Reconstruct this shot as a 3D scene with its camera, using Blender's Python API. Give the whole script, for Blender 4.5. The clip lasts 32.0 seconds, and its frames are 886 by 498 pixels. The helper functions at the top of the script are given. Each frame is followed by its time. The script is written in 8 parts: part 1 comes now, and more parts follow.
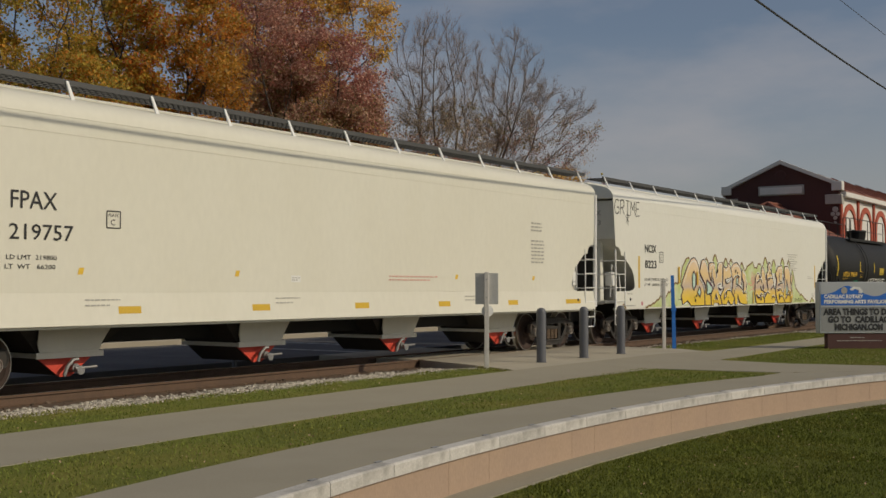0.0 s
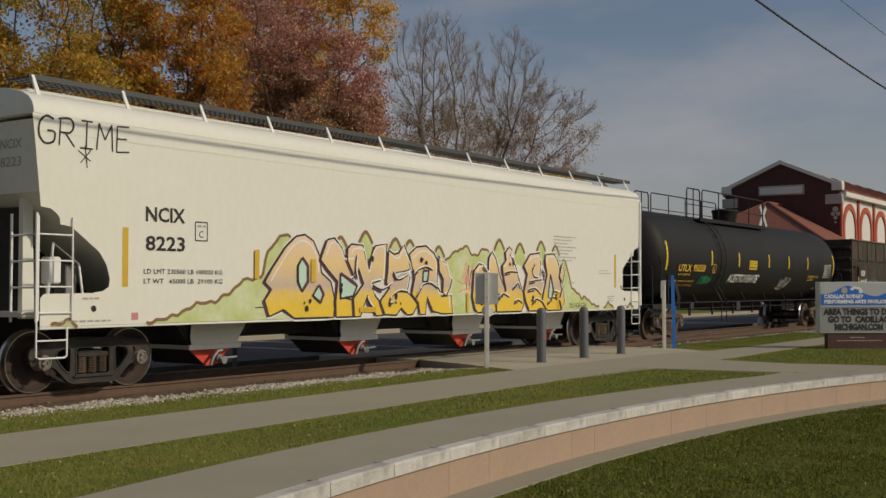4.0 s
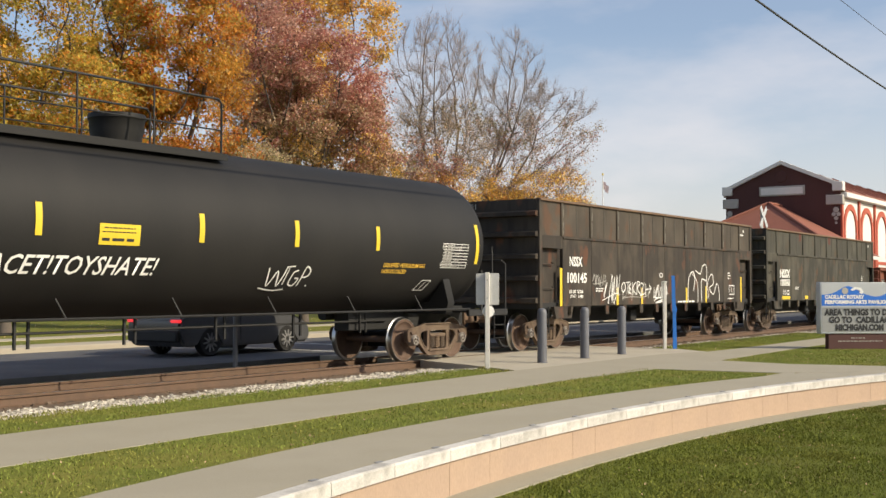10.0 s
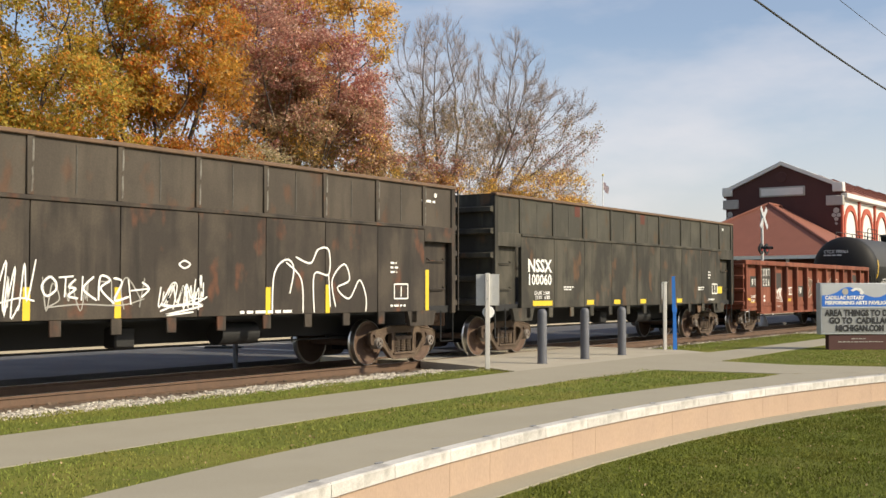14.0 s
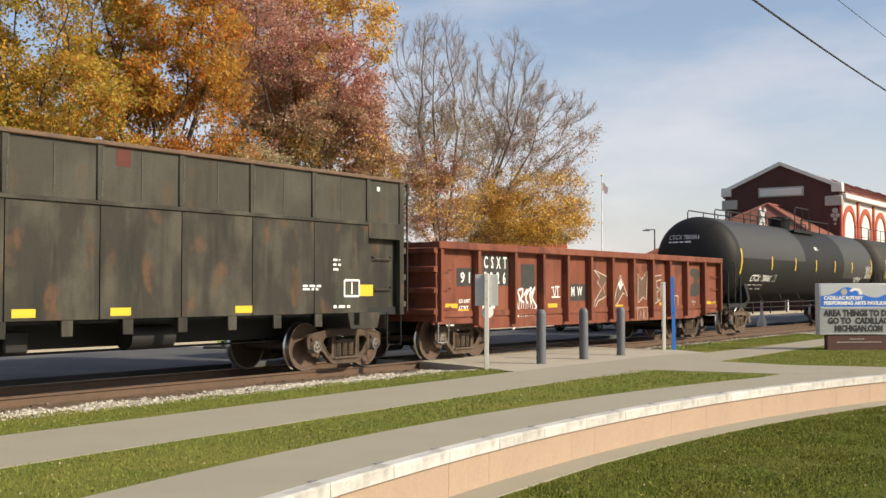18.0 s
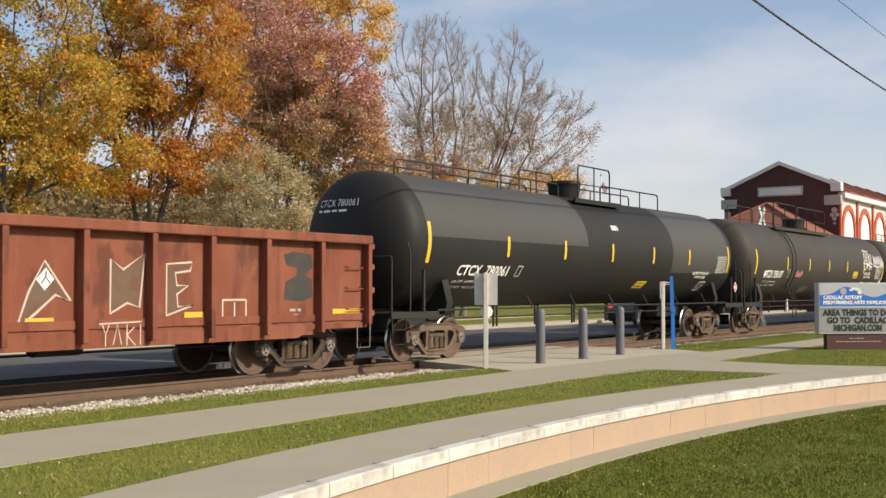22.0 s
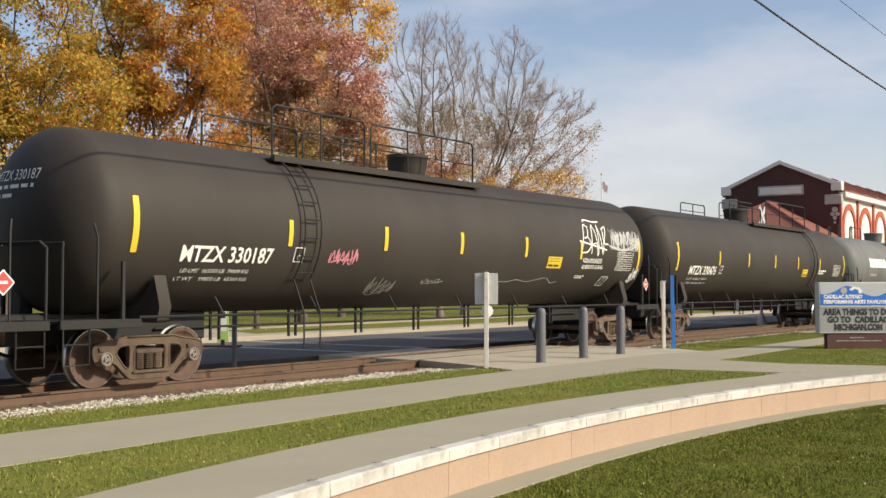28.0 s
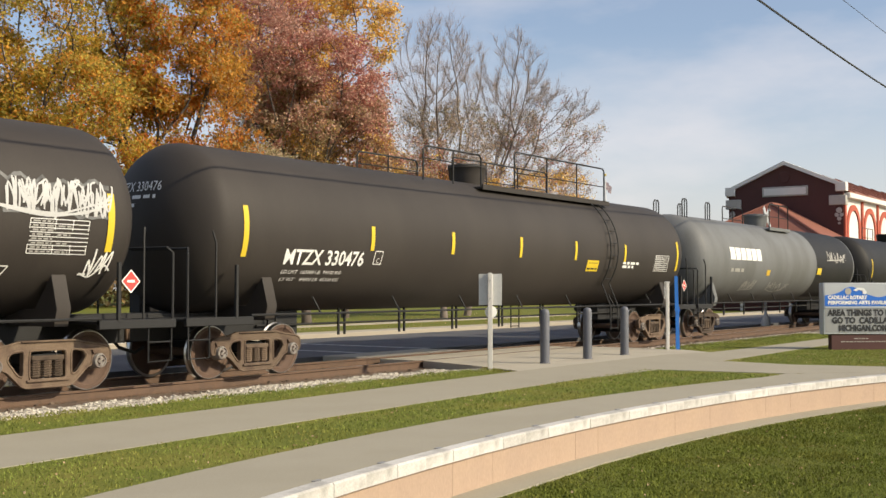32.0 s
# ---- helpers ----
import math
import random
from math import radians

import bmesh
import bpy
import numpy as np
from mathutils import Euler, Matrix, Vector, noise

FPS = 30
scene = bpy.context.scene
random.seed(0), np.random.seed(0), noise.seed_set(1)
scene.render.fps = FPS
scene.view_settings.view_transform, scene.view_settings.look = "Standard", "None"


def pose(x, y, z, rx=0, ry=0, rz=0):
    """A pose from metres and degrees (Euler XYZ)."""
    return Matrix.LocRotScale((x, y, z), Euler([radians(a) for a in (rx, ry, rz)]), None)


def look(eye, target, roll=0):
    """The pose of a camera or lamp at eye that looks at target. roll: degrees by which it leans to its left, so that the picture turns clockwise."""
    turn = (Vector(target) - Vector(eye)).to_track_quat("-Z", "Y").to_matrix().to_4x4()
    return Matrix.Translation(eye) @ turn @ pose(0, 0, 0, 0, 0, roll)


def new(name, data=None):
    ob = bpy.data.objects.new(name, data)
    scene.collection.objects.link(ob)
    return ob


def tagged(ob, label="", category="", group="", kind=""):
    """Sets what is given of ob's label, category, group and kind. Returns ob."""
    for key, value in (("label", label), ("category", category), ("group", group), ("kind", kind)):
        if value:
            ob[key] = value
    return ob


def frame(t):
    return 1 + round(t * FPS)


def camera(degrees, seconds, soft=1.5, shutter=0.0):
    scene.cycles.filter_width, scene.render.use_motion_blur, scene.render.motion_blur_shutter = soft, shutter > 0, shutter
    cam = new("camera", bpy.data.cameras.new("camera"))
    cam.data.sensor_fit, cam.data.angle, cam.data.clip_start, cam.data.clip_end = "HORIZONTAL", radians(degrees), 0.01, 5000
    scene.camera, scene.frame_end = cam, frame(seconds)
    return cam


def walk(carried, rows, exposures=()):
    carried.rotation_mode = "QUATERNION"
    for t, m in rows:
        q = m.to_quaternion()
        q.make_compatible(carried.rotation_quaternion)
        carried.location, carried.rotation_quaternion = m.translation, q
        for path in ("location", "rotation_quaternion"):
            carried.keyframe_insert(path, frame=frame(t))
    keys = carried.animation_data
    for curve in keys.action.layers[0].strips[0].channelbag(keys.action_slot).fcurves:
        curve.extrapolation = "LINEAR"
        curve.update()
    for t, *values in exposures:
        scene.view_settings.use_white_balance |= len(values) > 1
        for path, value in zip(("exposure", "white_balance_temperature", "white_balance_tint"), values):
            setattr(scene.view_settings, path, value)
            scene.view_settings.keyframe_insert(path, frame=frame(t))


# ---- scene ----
cam = camera(42.8, 32.0, soft=1.5)
EYE = (0.0, 0.0, 1.535)
YAW, TILT = 34.72, 2.033


def aim(dyaw, dtilt):
    """The camera's pose, turned by small angles (in thousandths of a radian)."""
    a, b = radians(YAW) + dyaw / 1000, radians(TILT) + dtilt / 1000
    d = Vector((math.cos(a) * math.cos(b), math.sin(a) * math.cos(b), math.sin(b)))
    return look(EYE, Vector(EYE) + d)


walk(cam, [(t, aim(a, b)) for t, a, b in (
    (0, -.9, -.4), (2, -.8, -.5), (3.5, -.8, -.5), (6, -.7, -.1), (9, -.4, -.1), (11, -.1, 0), (13, 0, 0), (14, -.1, .6), (17, -.7, .5), (18.5, -1.1, .9), (20, -1.0, .4),
    (21.5, -1.2, .3), (22.5, -1.9, .4), (23, -1.8, .3), (24, -1.2, .6), (25, -1.2, .6), (27.5, -1.0, 0), (28, -1.2, -.3), (29, -1.2, -.4), (30, -.8, -.5), (30.5, .6, -.3), (31, 1.5, 0), (31.5, 1.7, 0), (32, 2.2, .4))],
     exposures=((0, -.75), (3, -.75), (6.0, -.55), (7.2, -.15), (7.8, .28), (8.5, .52), (9.2, .55), (32, .55)))

# ---- light ----
SUN_AZ, SUN_EL = -76.0, 32.0   # direction to the sun: degrees from +x towards +y, and height
world = bpy.data.worlds.new("world")
scene.world = world
world.use_nodes = True
wn, wl = world.node_tree.nodes, world.node_tree.links
sky = wn.new("ShaderNodeTexSky")
sky.sky_type, sky.sun_disc = "NISHITA", False
sky.air_density, sky.dust_density, sky.ozone_density = 1.0, 1.6, 2.6
sky.sun_elevation, sky.sun_rotation = radians(SUN_EL), radians(90 - SUN_AZ)
wn["Background"].inputs["Strength"].default_value = 0.10
# thin high cloud, drawn out along one direction
wtc, wmp, wno, wrg, wmx = wn.new("ShaderNodeTexCoord"), wn.new("ShaderNodeMapping"), wn.new("ShaderNodeTexNoise"), wn.new("ShaderNodeMapRange"), wn.new("ShaderNodeMix")
wmp.inputs["Scale"].default_value, wmp.inputs["Rotation"].default_value = (2.0, 2.0, 6.0), (radians(-14), radians(12), radians(20))
wmp.inputs["Location"].default_value = (-0.19, 0.22, 0.03)
wno.inputs["Scale"].default_value, wno.inputs["Detail"].default_value, wno.inputs["Roughness"].default_value = 1.6, 6, .55
wrg.inputs["From Min"].default_value, wrg.inputs["From Max"].default_value, wrg.inputs["To Max"].default_value = .47, .70, .46
wrg.inputs["To Min"].default_value = .12
wmx.data_type, wmx.inputs[7].default_value = "RGBA", (6.55, 6.05, 6.0, 1)
wl.new(wtc.outputs["Generated"], wmp.inputs[0]), wl.new(wmp.outputs[0], wno.inputs["Vector"]), wl.new(wno.outputs[0], wrg.inputs[0])
# pale haze towards the horizon
wsp, whz, wad = wn.new("ShaderNodeSeparateXYZ"), wn.new("ShaderNodeMapRange"), wn.new("ShaderNodeMath")
whz.inputs["From Min"].default_value, whz.inputs["From Max"].default_value, whz.inputs["To Min"].default_value, whz.inputs["To Max"].default_value = .03, .22, .42, 0
wad.operation, wad.use_clamp = "ADD", True
wl.new(wtc.outputs["Generated"], wsp.inputs[0]), wl.new(wsp.outputs["Z"], whz.inputs[0]), wl.new(whz.outputs[0], wad.inputs[0]), wl.new(wrg.outputs[0], wad.inputs[1])
wl.new(wad.outputs[0], wmx.inputs[0]), wl.new(sky.outputs[0], wmx.inputs[6]), wl.new(wmx.outputs[2], wn["Background"].inputs["Color"])
sun = new("sun", bpy.data.lights.new("sun", "SUN"))
sun.data.energy, sun.data.angle, sun.data.color = 3.5, radians(0.5), (1, .87, .65)
_a, _e = radians(SUN_AZ), radians(SUN_EL)
sun.matrix_world = look((0, 0, 0), (-math.cos(_a) * math.cos(_e), -math.sin(_a) * math.cos(_e), -math.sin(_e)))


# ---- materials ----
def material(name, color, rough=.7, metal=0.0, vary=.15, scale=3.0, fine=40.0, bump=.1, second=None, amount=.5, edge=.5, stretch=(1, 1, 1), random=0.0, island=0.0, spec=.5, depth=.01):
    """A surface with variation at two scales. second: a colour for stains, in patches of the noise at `scale`."""
    m = bpy.data.materials.new(name)
    m.use_nodes = True
    n, l = m.node_tree.nodes, m.node_tree.links
    b = n["Principled BSDF"]
    b.inputs["Roughness"].default_value, b.inputs["Metallic"].default_value = rough, metal
    b.inputs["Specular IOR Level"].default_value = spec
    tc, mp = n.new("ShaderNodeTexCoord"), n.new("ShaderNodeMapping")
    mp.inputs["Scale"].default_value = stretch
    l.new(tc.outputs["Object"], mp.inputs["Vector"])
    big, small = n.new("ShaderNodeTexNoise"), n.new("ShaderNodeTexNoise")
    for t, s, d in ((big, scale, 5), (small, fine, 3)):
        t.inputs["Scale"].default_value, t.inputs["Detail"].default_value = s, d
        l.new(mp.outputs[0], t.inputs["Vector"])
    base = n.new("ShaderNodeRGB")
    base.outputs[0].default_value = (*color, 1)
    last = base.outputs[0]
    if second:
        ramp, mix = n.new("ShaderNodeMapRange"), n.new("ShaderNodeMix")
        ramp.inputs["From Min"].default_value, ramp.inputs["From Max"].default_value = edge - .08, edge + .12
        ramp.inputs["To Max"].default_value = amount
        mix.data_type = "RGBA"
        mix.inputs[7].default_value = (*second, 1)
        l.new(big.outputs[0], ramp.inputs[0]), l.new(ramp.outputs[0], mix.inputs[0]), l.new(last, mix.inputs[6])
        last = mix.outputs[2]
    total = n.new("ShaderNodeMath")
    total.operation = "ADD"
    l.new(big.outputs[0], total.inputs[0]), l.new(small.outputs[0], total.inputs[1])
    value = total.outputs[0]
    for on, socket in ((random, ("ShaderNodeObjectInfo", "Random")), (island, ("ShaderNodeNewGeometry", "Random Per Island"))):
        if on:
            o, k, c = n.new(socket[0]), n.new("ShaderNodeMath"), n.new("ShaderNodeMath")
            k.operation, k.inputs[1].default_value, k.inputs[2].default_value = "MULTIPLY_ADD", on / max(vary, .01), -.5 * on / max(vary, .01)
            c.operation = "ADD"
            l.new(o.outputs[socket[1]], k.inputs[0]), l.new(k.outputs[0], c.inputs[0]), l.new(value, c.inputs[1])
            value = c.outputs[0]
    hs, rng = n.new("ShaderNodeHueSaturation"), n.new("ShaderNodeMapRange")
    rng.clamp = False
    rng.inputs["From Min"].default_value, rng.inputs["From Max"].default_value = .5, 1.5
    rng.inputs["To Min"].default_value, rng.inputs["To Max"].default_value = 1 - vary, 1 + vary
    l.new(value, rng.inputs[0]), l.new(rng.outputs[0], hs.inputs["Value"]), l.new(last, hs.inputs["Color"])
    l.new(hs.outputs[0], b.inputs["Base Color"])
    if bump:
        bp = n.new("ShaderNodeBump")
        bp.inputs["Strength"].default_value, bp.inputs["Distance"].default_value = bump, depth
        l.new(small.outputs[0], bp.inputs["Height"]), l.new(bp.outputs[0], b.inputs["Normal"])
    return m


def weathered(name, base, light, rust, dark, rough=.72, amounts=(.7, .75, .7), rust_edge=.60, bump=.3):
    """Old painted sheet steel: pale scuffed fields, rust blooms, dark runs down the sheet; each sheet differs."""
    m = bpy.data.materials.new(name)
    m.use_nodes = True
    n, l = m.node_tree.nodes, m.node_tree.links
    b = n["Principled BSDF"]
    b.inputs["Roughness"].default_value, b.inputs["Specular IOR Level"].default_value = rough, .35
    tc, info, sh, ad = n.new("ShaderNodeTexCoord"), n.new("ShaderNodeObjectInfo"), n.new("ShaderNodeMath"), n.new("ShaderNodeVectorMath")
    sh.operation, sh.inputs[1].default_value = "MULTIPLY", 9.0
    l.new(info.outputs["Random"], sh.inputs[0]), l.new(tc.outputs["Object"], ad.inputs[0]), l.new(sh.outputs[0], ad.inputs[1])
    col = n.new("ShaderNodeRGB")
    col.outputs[0].default_value = (*base, 1)
    last = col.outputs[0]
    for c, stretch, scale, lo, hi, amt in ((light, (1.0, 1.0, .7), 1.25, .45, .62, amounts[0]), (rust, (1.2, 1.2, .7), 1.7, rust_edge, rust_edge + .09, amounts[1]), (dark, (3.2, 3.2, .45), 1.3, .52, .70, amounts[2]), (light, (5, 5, .5), 1.5, .60, .72, .4)):
        mp, no, rg, mx = n.new("ShaderNodeMapping"), n.new("ShaderNodeTexNoise"), n.new("ShaderNodeMapRange"), n.new("ShaderNodeMix")
        mp.inputs["Scale"].default_value = stretch
        mp.inputs["Location"].default_value = (scale * 3, scale * 7, len(n) * .37)
        no.inputs["Scale"].default_value, no.inputs["Detail"].default_value, no.inputs["Roughness"].default_value = scale, 3.5, .5
        rg.inputs["From Min"].default_value, rg.inputs["From Max"].default_value, rg.inputs["To Max"].default_value = lo, hi, amt
        mx.data_type = "RGBA"
        mx.inputs[7].default_value = (*c, 1)
        l.new(ad.outputs[0], mp.inputs[0]), l.new(mp.outputs[0], no.inputs["Vector"]), l.new(no.outputs[0], rg.inputs[0])
        l.new(rg.outputs[0], mx.inputs[0]), l.new(last, mx.inputs[6])
        last = mx.outputs[2]
    fine, bp, wv = n.new("ShaderNodeTexNoise"), n.new("ShaderNodeBump"), n.new("ShaderNodeTexNoise")
    fine.inputs["Scale"].default_value, wv.inputs["Scale"].default_value = 35, 1.6
    hs, rg = n.new("ShaderNodeHueSaturation"), n.new("ShaderNodeMapRange")
    rg.inputs["From Min"].default_value, rg.inputs["From Max"].default_value, rg.inputs["To Min"].default_value, rg.inputs["To Max"].default_value = .3, .7, .9, 1.1
    l.new(tc.outputs["Object"], fine.inputs["Vector"]), l.new(ad.outputs[0], wv.inputs["Vector"])
    l.new(fine.outputs[0], rg.inputs[0]), l.new(rg.outputs[0], hs.inputs["Value"]), l.new(last, hs.inputs["Color"]), l.new(hs.outputs[0], b.inputs["Base Color"])
    bp.inputs["Strength"].default_value, bp.inputs["Distance"].default_value = bump, .05
    l.new(wv.outputs[0], bp.inputs["Height"]), l.new(bp.outputs[0], b.inputs["Normal"])
    return m


M = {}
M["gond"] = weathered("gond", (.036, .029, .023), (.072, .058, .043), (.125, .050, .025), (.014, .012, .010), amounts=(.75, .75, .6), rust_edge=.58)
M["gond_b"] = weathered("gond_b", (.034, .031, .024), (.088, .080, .060), (.12, .062, .030), (.012, .012, .010), amounts=(.75, .7, .55), rust_edge=.59)
M["gond_up"] = weathered("gond_up", (.058, .047, .036), (.088, .072, .054), (.10, .048, .025), (.030, .024, .018), amounts=(.7, .7, .4), rust_edge=.58)
M["gond_up_b"] = weathered("gond_up_b", (.050, .047, .037), (.084, .079, .061), (.085, .052, .027), (.024, .023, .018), amounts=(.7, .6, .4), rust_edge=.61)
M["grass"] = material("grass", (.142, .160, .032), .9, vary=.3, scale=.7, fine=25, bump=.3, second=(.19, .165, .04), amount=.7, edge=.55, depth=.05, spec=.1)
M["lawn"] = material("lawn", (.110, .128, .021), .9, vary=.3, scale=.9, fine=25, bump=.3, second=(.115, .105, .03), amount=.6, edge=.52, depth=.05, spec=.1)
M["blade"] = material("blade", (.178, .212, .044), .8, vary=.25, scale=.8, fine=9, bump=0, island=.5, second=(.21, .19, .05), amount=.8, edge=.55, spec=.12)
M["concrete"] = material("concrete", (.345, .315, .243), .9, vary=.14, scale=.8, fine=60, bump=.25, second=(.275, .25, .19), amount=.5, spec=.25)
M["pad"] = material("pad", (.43, .39, .31), .9, vary=.1, scale=.9, fine=60, bump=.25, second=(.32, .285, .23), amount=.5, spec=.25)
M["cap"] = material("cap", (.58, .56, .52), .85, vary=.25, scale=3.5, fine=50, bump=.4, second=(.27, .255, .23), amount=.7, edge=.56, random=.12)
M["plaster"] = material("plaster", (.42, .305, .22), .9, vary=.16, scale=2.2, fine=45, bump=.25, second=(.35, .255, .19), amount=.7, edge=.5, stretch=(1, 1, .5))
M["joint"] = material("joint", (.33, .24, .175), .9, vary=.2, bump=.1)
M["asphalt"] = material("asphalt", (.075, .078, .085), .85, vary=.15, scale=.7, fine=80, bump=.4, second=(.11, .11, .11), amount=.6)
M["kerb"] = material("kerb", (.37, .33, .26), .9, vary=.12, scale=1.5, fine=40, bump=.2)
M["ballast"] = material("ballast", (.152, .108, .073), .9, vary=.3, scale=12, fine=60, bump=.6, second=(.105, .075, .053), amount=.8, edge=.5)
M["stone"] = material("stone", (.46, .42, .35), .9, vary=.3, scale=9, fine=50, bump=.3, island=.45)
M["rail"] = material("rail", (.13, .078, .048), .75, vary=.25, scale=5, fine=60, bump=.3, second=(.07, .045, .03), amount=.6)
M["railtop"] = material("railtop", (.30, .28, .26), .35, metal=1, vary=.1, bump=0)
M["tie"] = material("tie", (.085, .06, .045), .9, vary=.3, scale=4, fine=30, bump=.5, stretch=(1, 4, 1))
M["steel_rust"] = material("steel_rust", (.17, .105, .065), .85, vary=.3, scale=5, fine=50, bump=.35, second=(.085, .06, .045), amount=.7)
M["truck"] = material("truck", (.125, .088, .058), .85, vary=.4, scale=4, fine=50, bump=.3, second=(.060, .038, .026), amount=.85, random=.5)
M["truck_dark"] = material("truck_dark", (.032, .029, .026), .75, vary=.35, scale=4, fine=50, bump=.3, second=(.075, .05, .035), amount=.7, edge=.6)
M["sign_white"] = material("sign_white", (.45, .47, .49), .5, vary=.05, bump=0)
M["truck_light"] = material("truck_light", (.24, .225, .205), .7, vary=.3, scale=9, fine=50, bump=.3, second=(.10, .06, .04), amount=.7)
M["grating"] = material("grating", (.085, .085, .085), .6, metal=.4, vary=.2, bump=.1)
M["wheel"] = material("wheel", (.115, .070, .047), .8, vary=.3, scale=5, fine=50, bump=.2, second=(.065, .040, .028), amount=.6)
M["wheel_dark"] = material("wheel_dark", (.048, .027, .020), .8, vary=.3, scale=5, fine=50, bump=.2, second=(.025, .018, .015), amount=.6)
M["shiny"] = material("shiny", (.45, .44, .42), .28, metal=1, vary=.1, bump=0)
M["dark"] = material("dark", (.012, .012, .012), .7, vary=.2, bump=.1)
# near-black standing in for shade below the hopper cars and between their ends
M["underside_shade"] = material("underside_shade", (.035, .031, .027), .9, vary=.3, scale=3, bump=.2)
M["grey_metal"] = material("grey_metal", (.30, .30, .30), .5, metal=.6, vary=.15, bump=.1)
M["cream"] = material("cream", (.73, .715, .62), .5, vary=.05, scale=.5, fine=9, bump=.04, second=(.66, .64, .54), amount=.5, stretch=(1, 1, .5))
M["white_car"] = material("white_car", (.77, .765, .70), .5, vary=.05, scale=.5, fine=9, bump=.04, second=(.71, .70, .625), amount=.5, stretch=(1, 1, .5))
M["white"] = material("white", (.8, .8, .78), .6, vary=.05, bump=.03)
M["black_tank"] = material("black_tank", (.0130, .0126, .0122), .62, spec=.30, vary=.12, scale=.8, fine=50, bump=.08, second=(.0185, .0172, .016), amount=.6, stretch=(1, 1, .4))
M["brown_tank"] = material("brown_tank", (.036, .030, .0255), .66, spec=.35, vary=.12, scale=.8, fine=50, bump=.08, second=(.044, .037, .031), amount=.6, stretch=(1, 1, .4))
M["grey_tank"] = material("grey_tank", (.145, .15, .15), .65, vary=.2, scale=.9, fine=40, bump=.08, second=(.095, .095, .09), amount=.8, stretch=(1, 1, .4))
M["seam"] = material("seam", (.20, .19, .165), .7, vary=.4, scale=6, fine=30, bump=.2, second=(.07, .06, .05), amount=.8, edge=.5, spec=.35)
M["seam_dim"] = material("seam_dim", (.085, .08, .068), .7, vary=.4, scale=6, fine=30, bump=.2, second=(.05, .045, .038), amount=.8, edge=.5, spec=.35)
M["red_gond"] = weathered("red_gond", (.185, .055, .030), (.235, .085, .050), (.095, .032, .020), (.085, .030, .020), rough=.78, amounts=(.7, .8, .6), rust_edge=.58, bump=.35)
M["red"] = material("red", (.65, .07, .04), .6, vary=.12, bump=.05)
M["yellow"] = material("yellow", (.66, .48, .025), .55, vary=.06, bump=.03)
M["ochre"] = material("ochre", (.62, .40, .03), .6, vary=.12, bump=.03)
M["paint_white"] = material("paint_white", (.78, .78, .75), .65, vary=.12, scale=4, bump=.03)
M["paint_black"] = material("paint_black", (.02, .02, .022), .6, vary=.1, bump=.03)
M["paint_red"] = material("paint_red", (.60, .06, .05), .6, vary=.1, bump=.03)
M["brick"] = material("brick", (.078, .030, .026), .85, vary=.18, scale=1.0, fine=30, bump=.3)
M["roof_red"] = material("roof_red", (.235, .085, .055), .8, vary=.12, scale=1.0, fine=14, bump=.3)
M["trim"] = material("trim", (.72, .70, .66), .7, vary=.06, bump=.1)
M["stone_trim"] = material("stone_trim", (.42, .40, .36), .8, vary=.15, bump=.1)
M["arch_red"] = material("arch_red", (.42, .09, .05), .8, vary=.12, bump=.1)
M["bollard"] = material("bollard", (.115, .12, .135), .5, vary=.12, scale=3, bump=.05)
M["galv"] = material("galv", (.55, .55, .53), .6, metal=.1, vary=.15, scale=5, bump=.06)
M["wood"] = material("wood", (.60, .58, .54), .85, vary=.2, scale=6, bump=.2, stretch=(3, 3, .3))
M["blue"] = material("blue", (.02, .16, .55), .55, vary=.1, bump=.03)
M["sign_blue"] = material("sign_blue", (.025, .155, .60), .4, vary=.06, bump=0)
M["sign_panel"] = material("sign_panel", (.30, .305, .30), .45, vary=.08, bump=.02)
M["plinth"] = material("plinth", (.085, .036, .032), .8, vary=.15, bump=.15)
M["bark"] = material("bark", (.11, .09, .075), .95, vary=.3, scale=5, fine=30, bump=.6, stretch=(2, 2, .4))
M["bark_dark"] = material("bark_dark", (.19, .155, .13), .95, vary=.25, scale=5, fine=30, bump=.5, stretch=(2, 2, .4))
M["bark_grey"] = material("bark_grey", (.36, .285, .235), .95, vary=.25, scale=5, fine=30, bump=.5, stretch=(2, 2, .4))
M["sign_lime"] = material("sign_lime", (.38, .60, .12), .5, vary=.05, bump=0)
M["road_paint"] = material("road_paint", (.42, .42, .40), .8, vary=.2, scale=4, fine=30, bump=.2, second=(.12, .12, .12), amount=.8, edge=.52)
M["flag"] = material("flag", (.13, .10, .13), .8, vary=.3, scale=6, bump=.1, second=(.34, .28, .28), amount=.7)
M["wire"] = material("wire", (.03, .03, .03), .6, vary=.1, bump=0)


# ---- building blocks ----
def smooth(me, angle=40):
    me.shade_smooth()
    me.set_sharp_from_angle(angle=radians(angle))


def part(name, bm, mat, parent=None, label="", soft=True):
    """Links a bmesh as one mesh object under a thing or a part."""
    me = bpy.data.meshes.new(name)
    bmesh.ops.recalc_face_normals(bm, faces=bm.faces)
    bm.to_mesh(me)
    bm.free()
    me.materials.append(M[mat] if isinstance(mat, str) else mat)
    if soft:
        smooth(me)
    ob = new(name, me)
    if parent:
        ob.parent = parent
    if label:
        ob["label"] = label
    return ob


def share(name, ob, m, parent=None):
    """Another object on the mesh of ob."""
    o = new(name, ob.data)
    o.matrix_basis = m
    o.parent = parent
    return o


def thing(name, label, category, group="", m=None, kind=""):
    e = new(name)
    e.empty_display_size = .2
    if m:
        e.matrix_basis = m
    return tagged(e, label, category, group, kind)


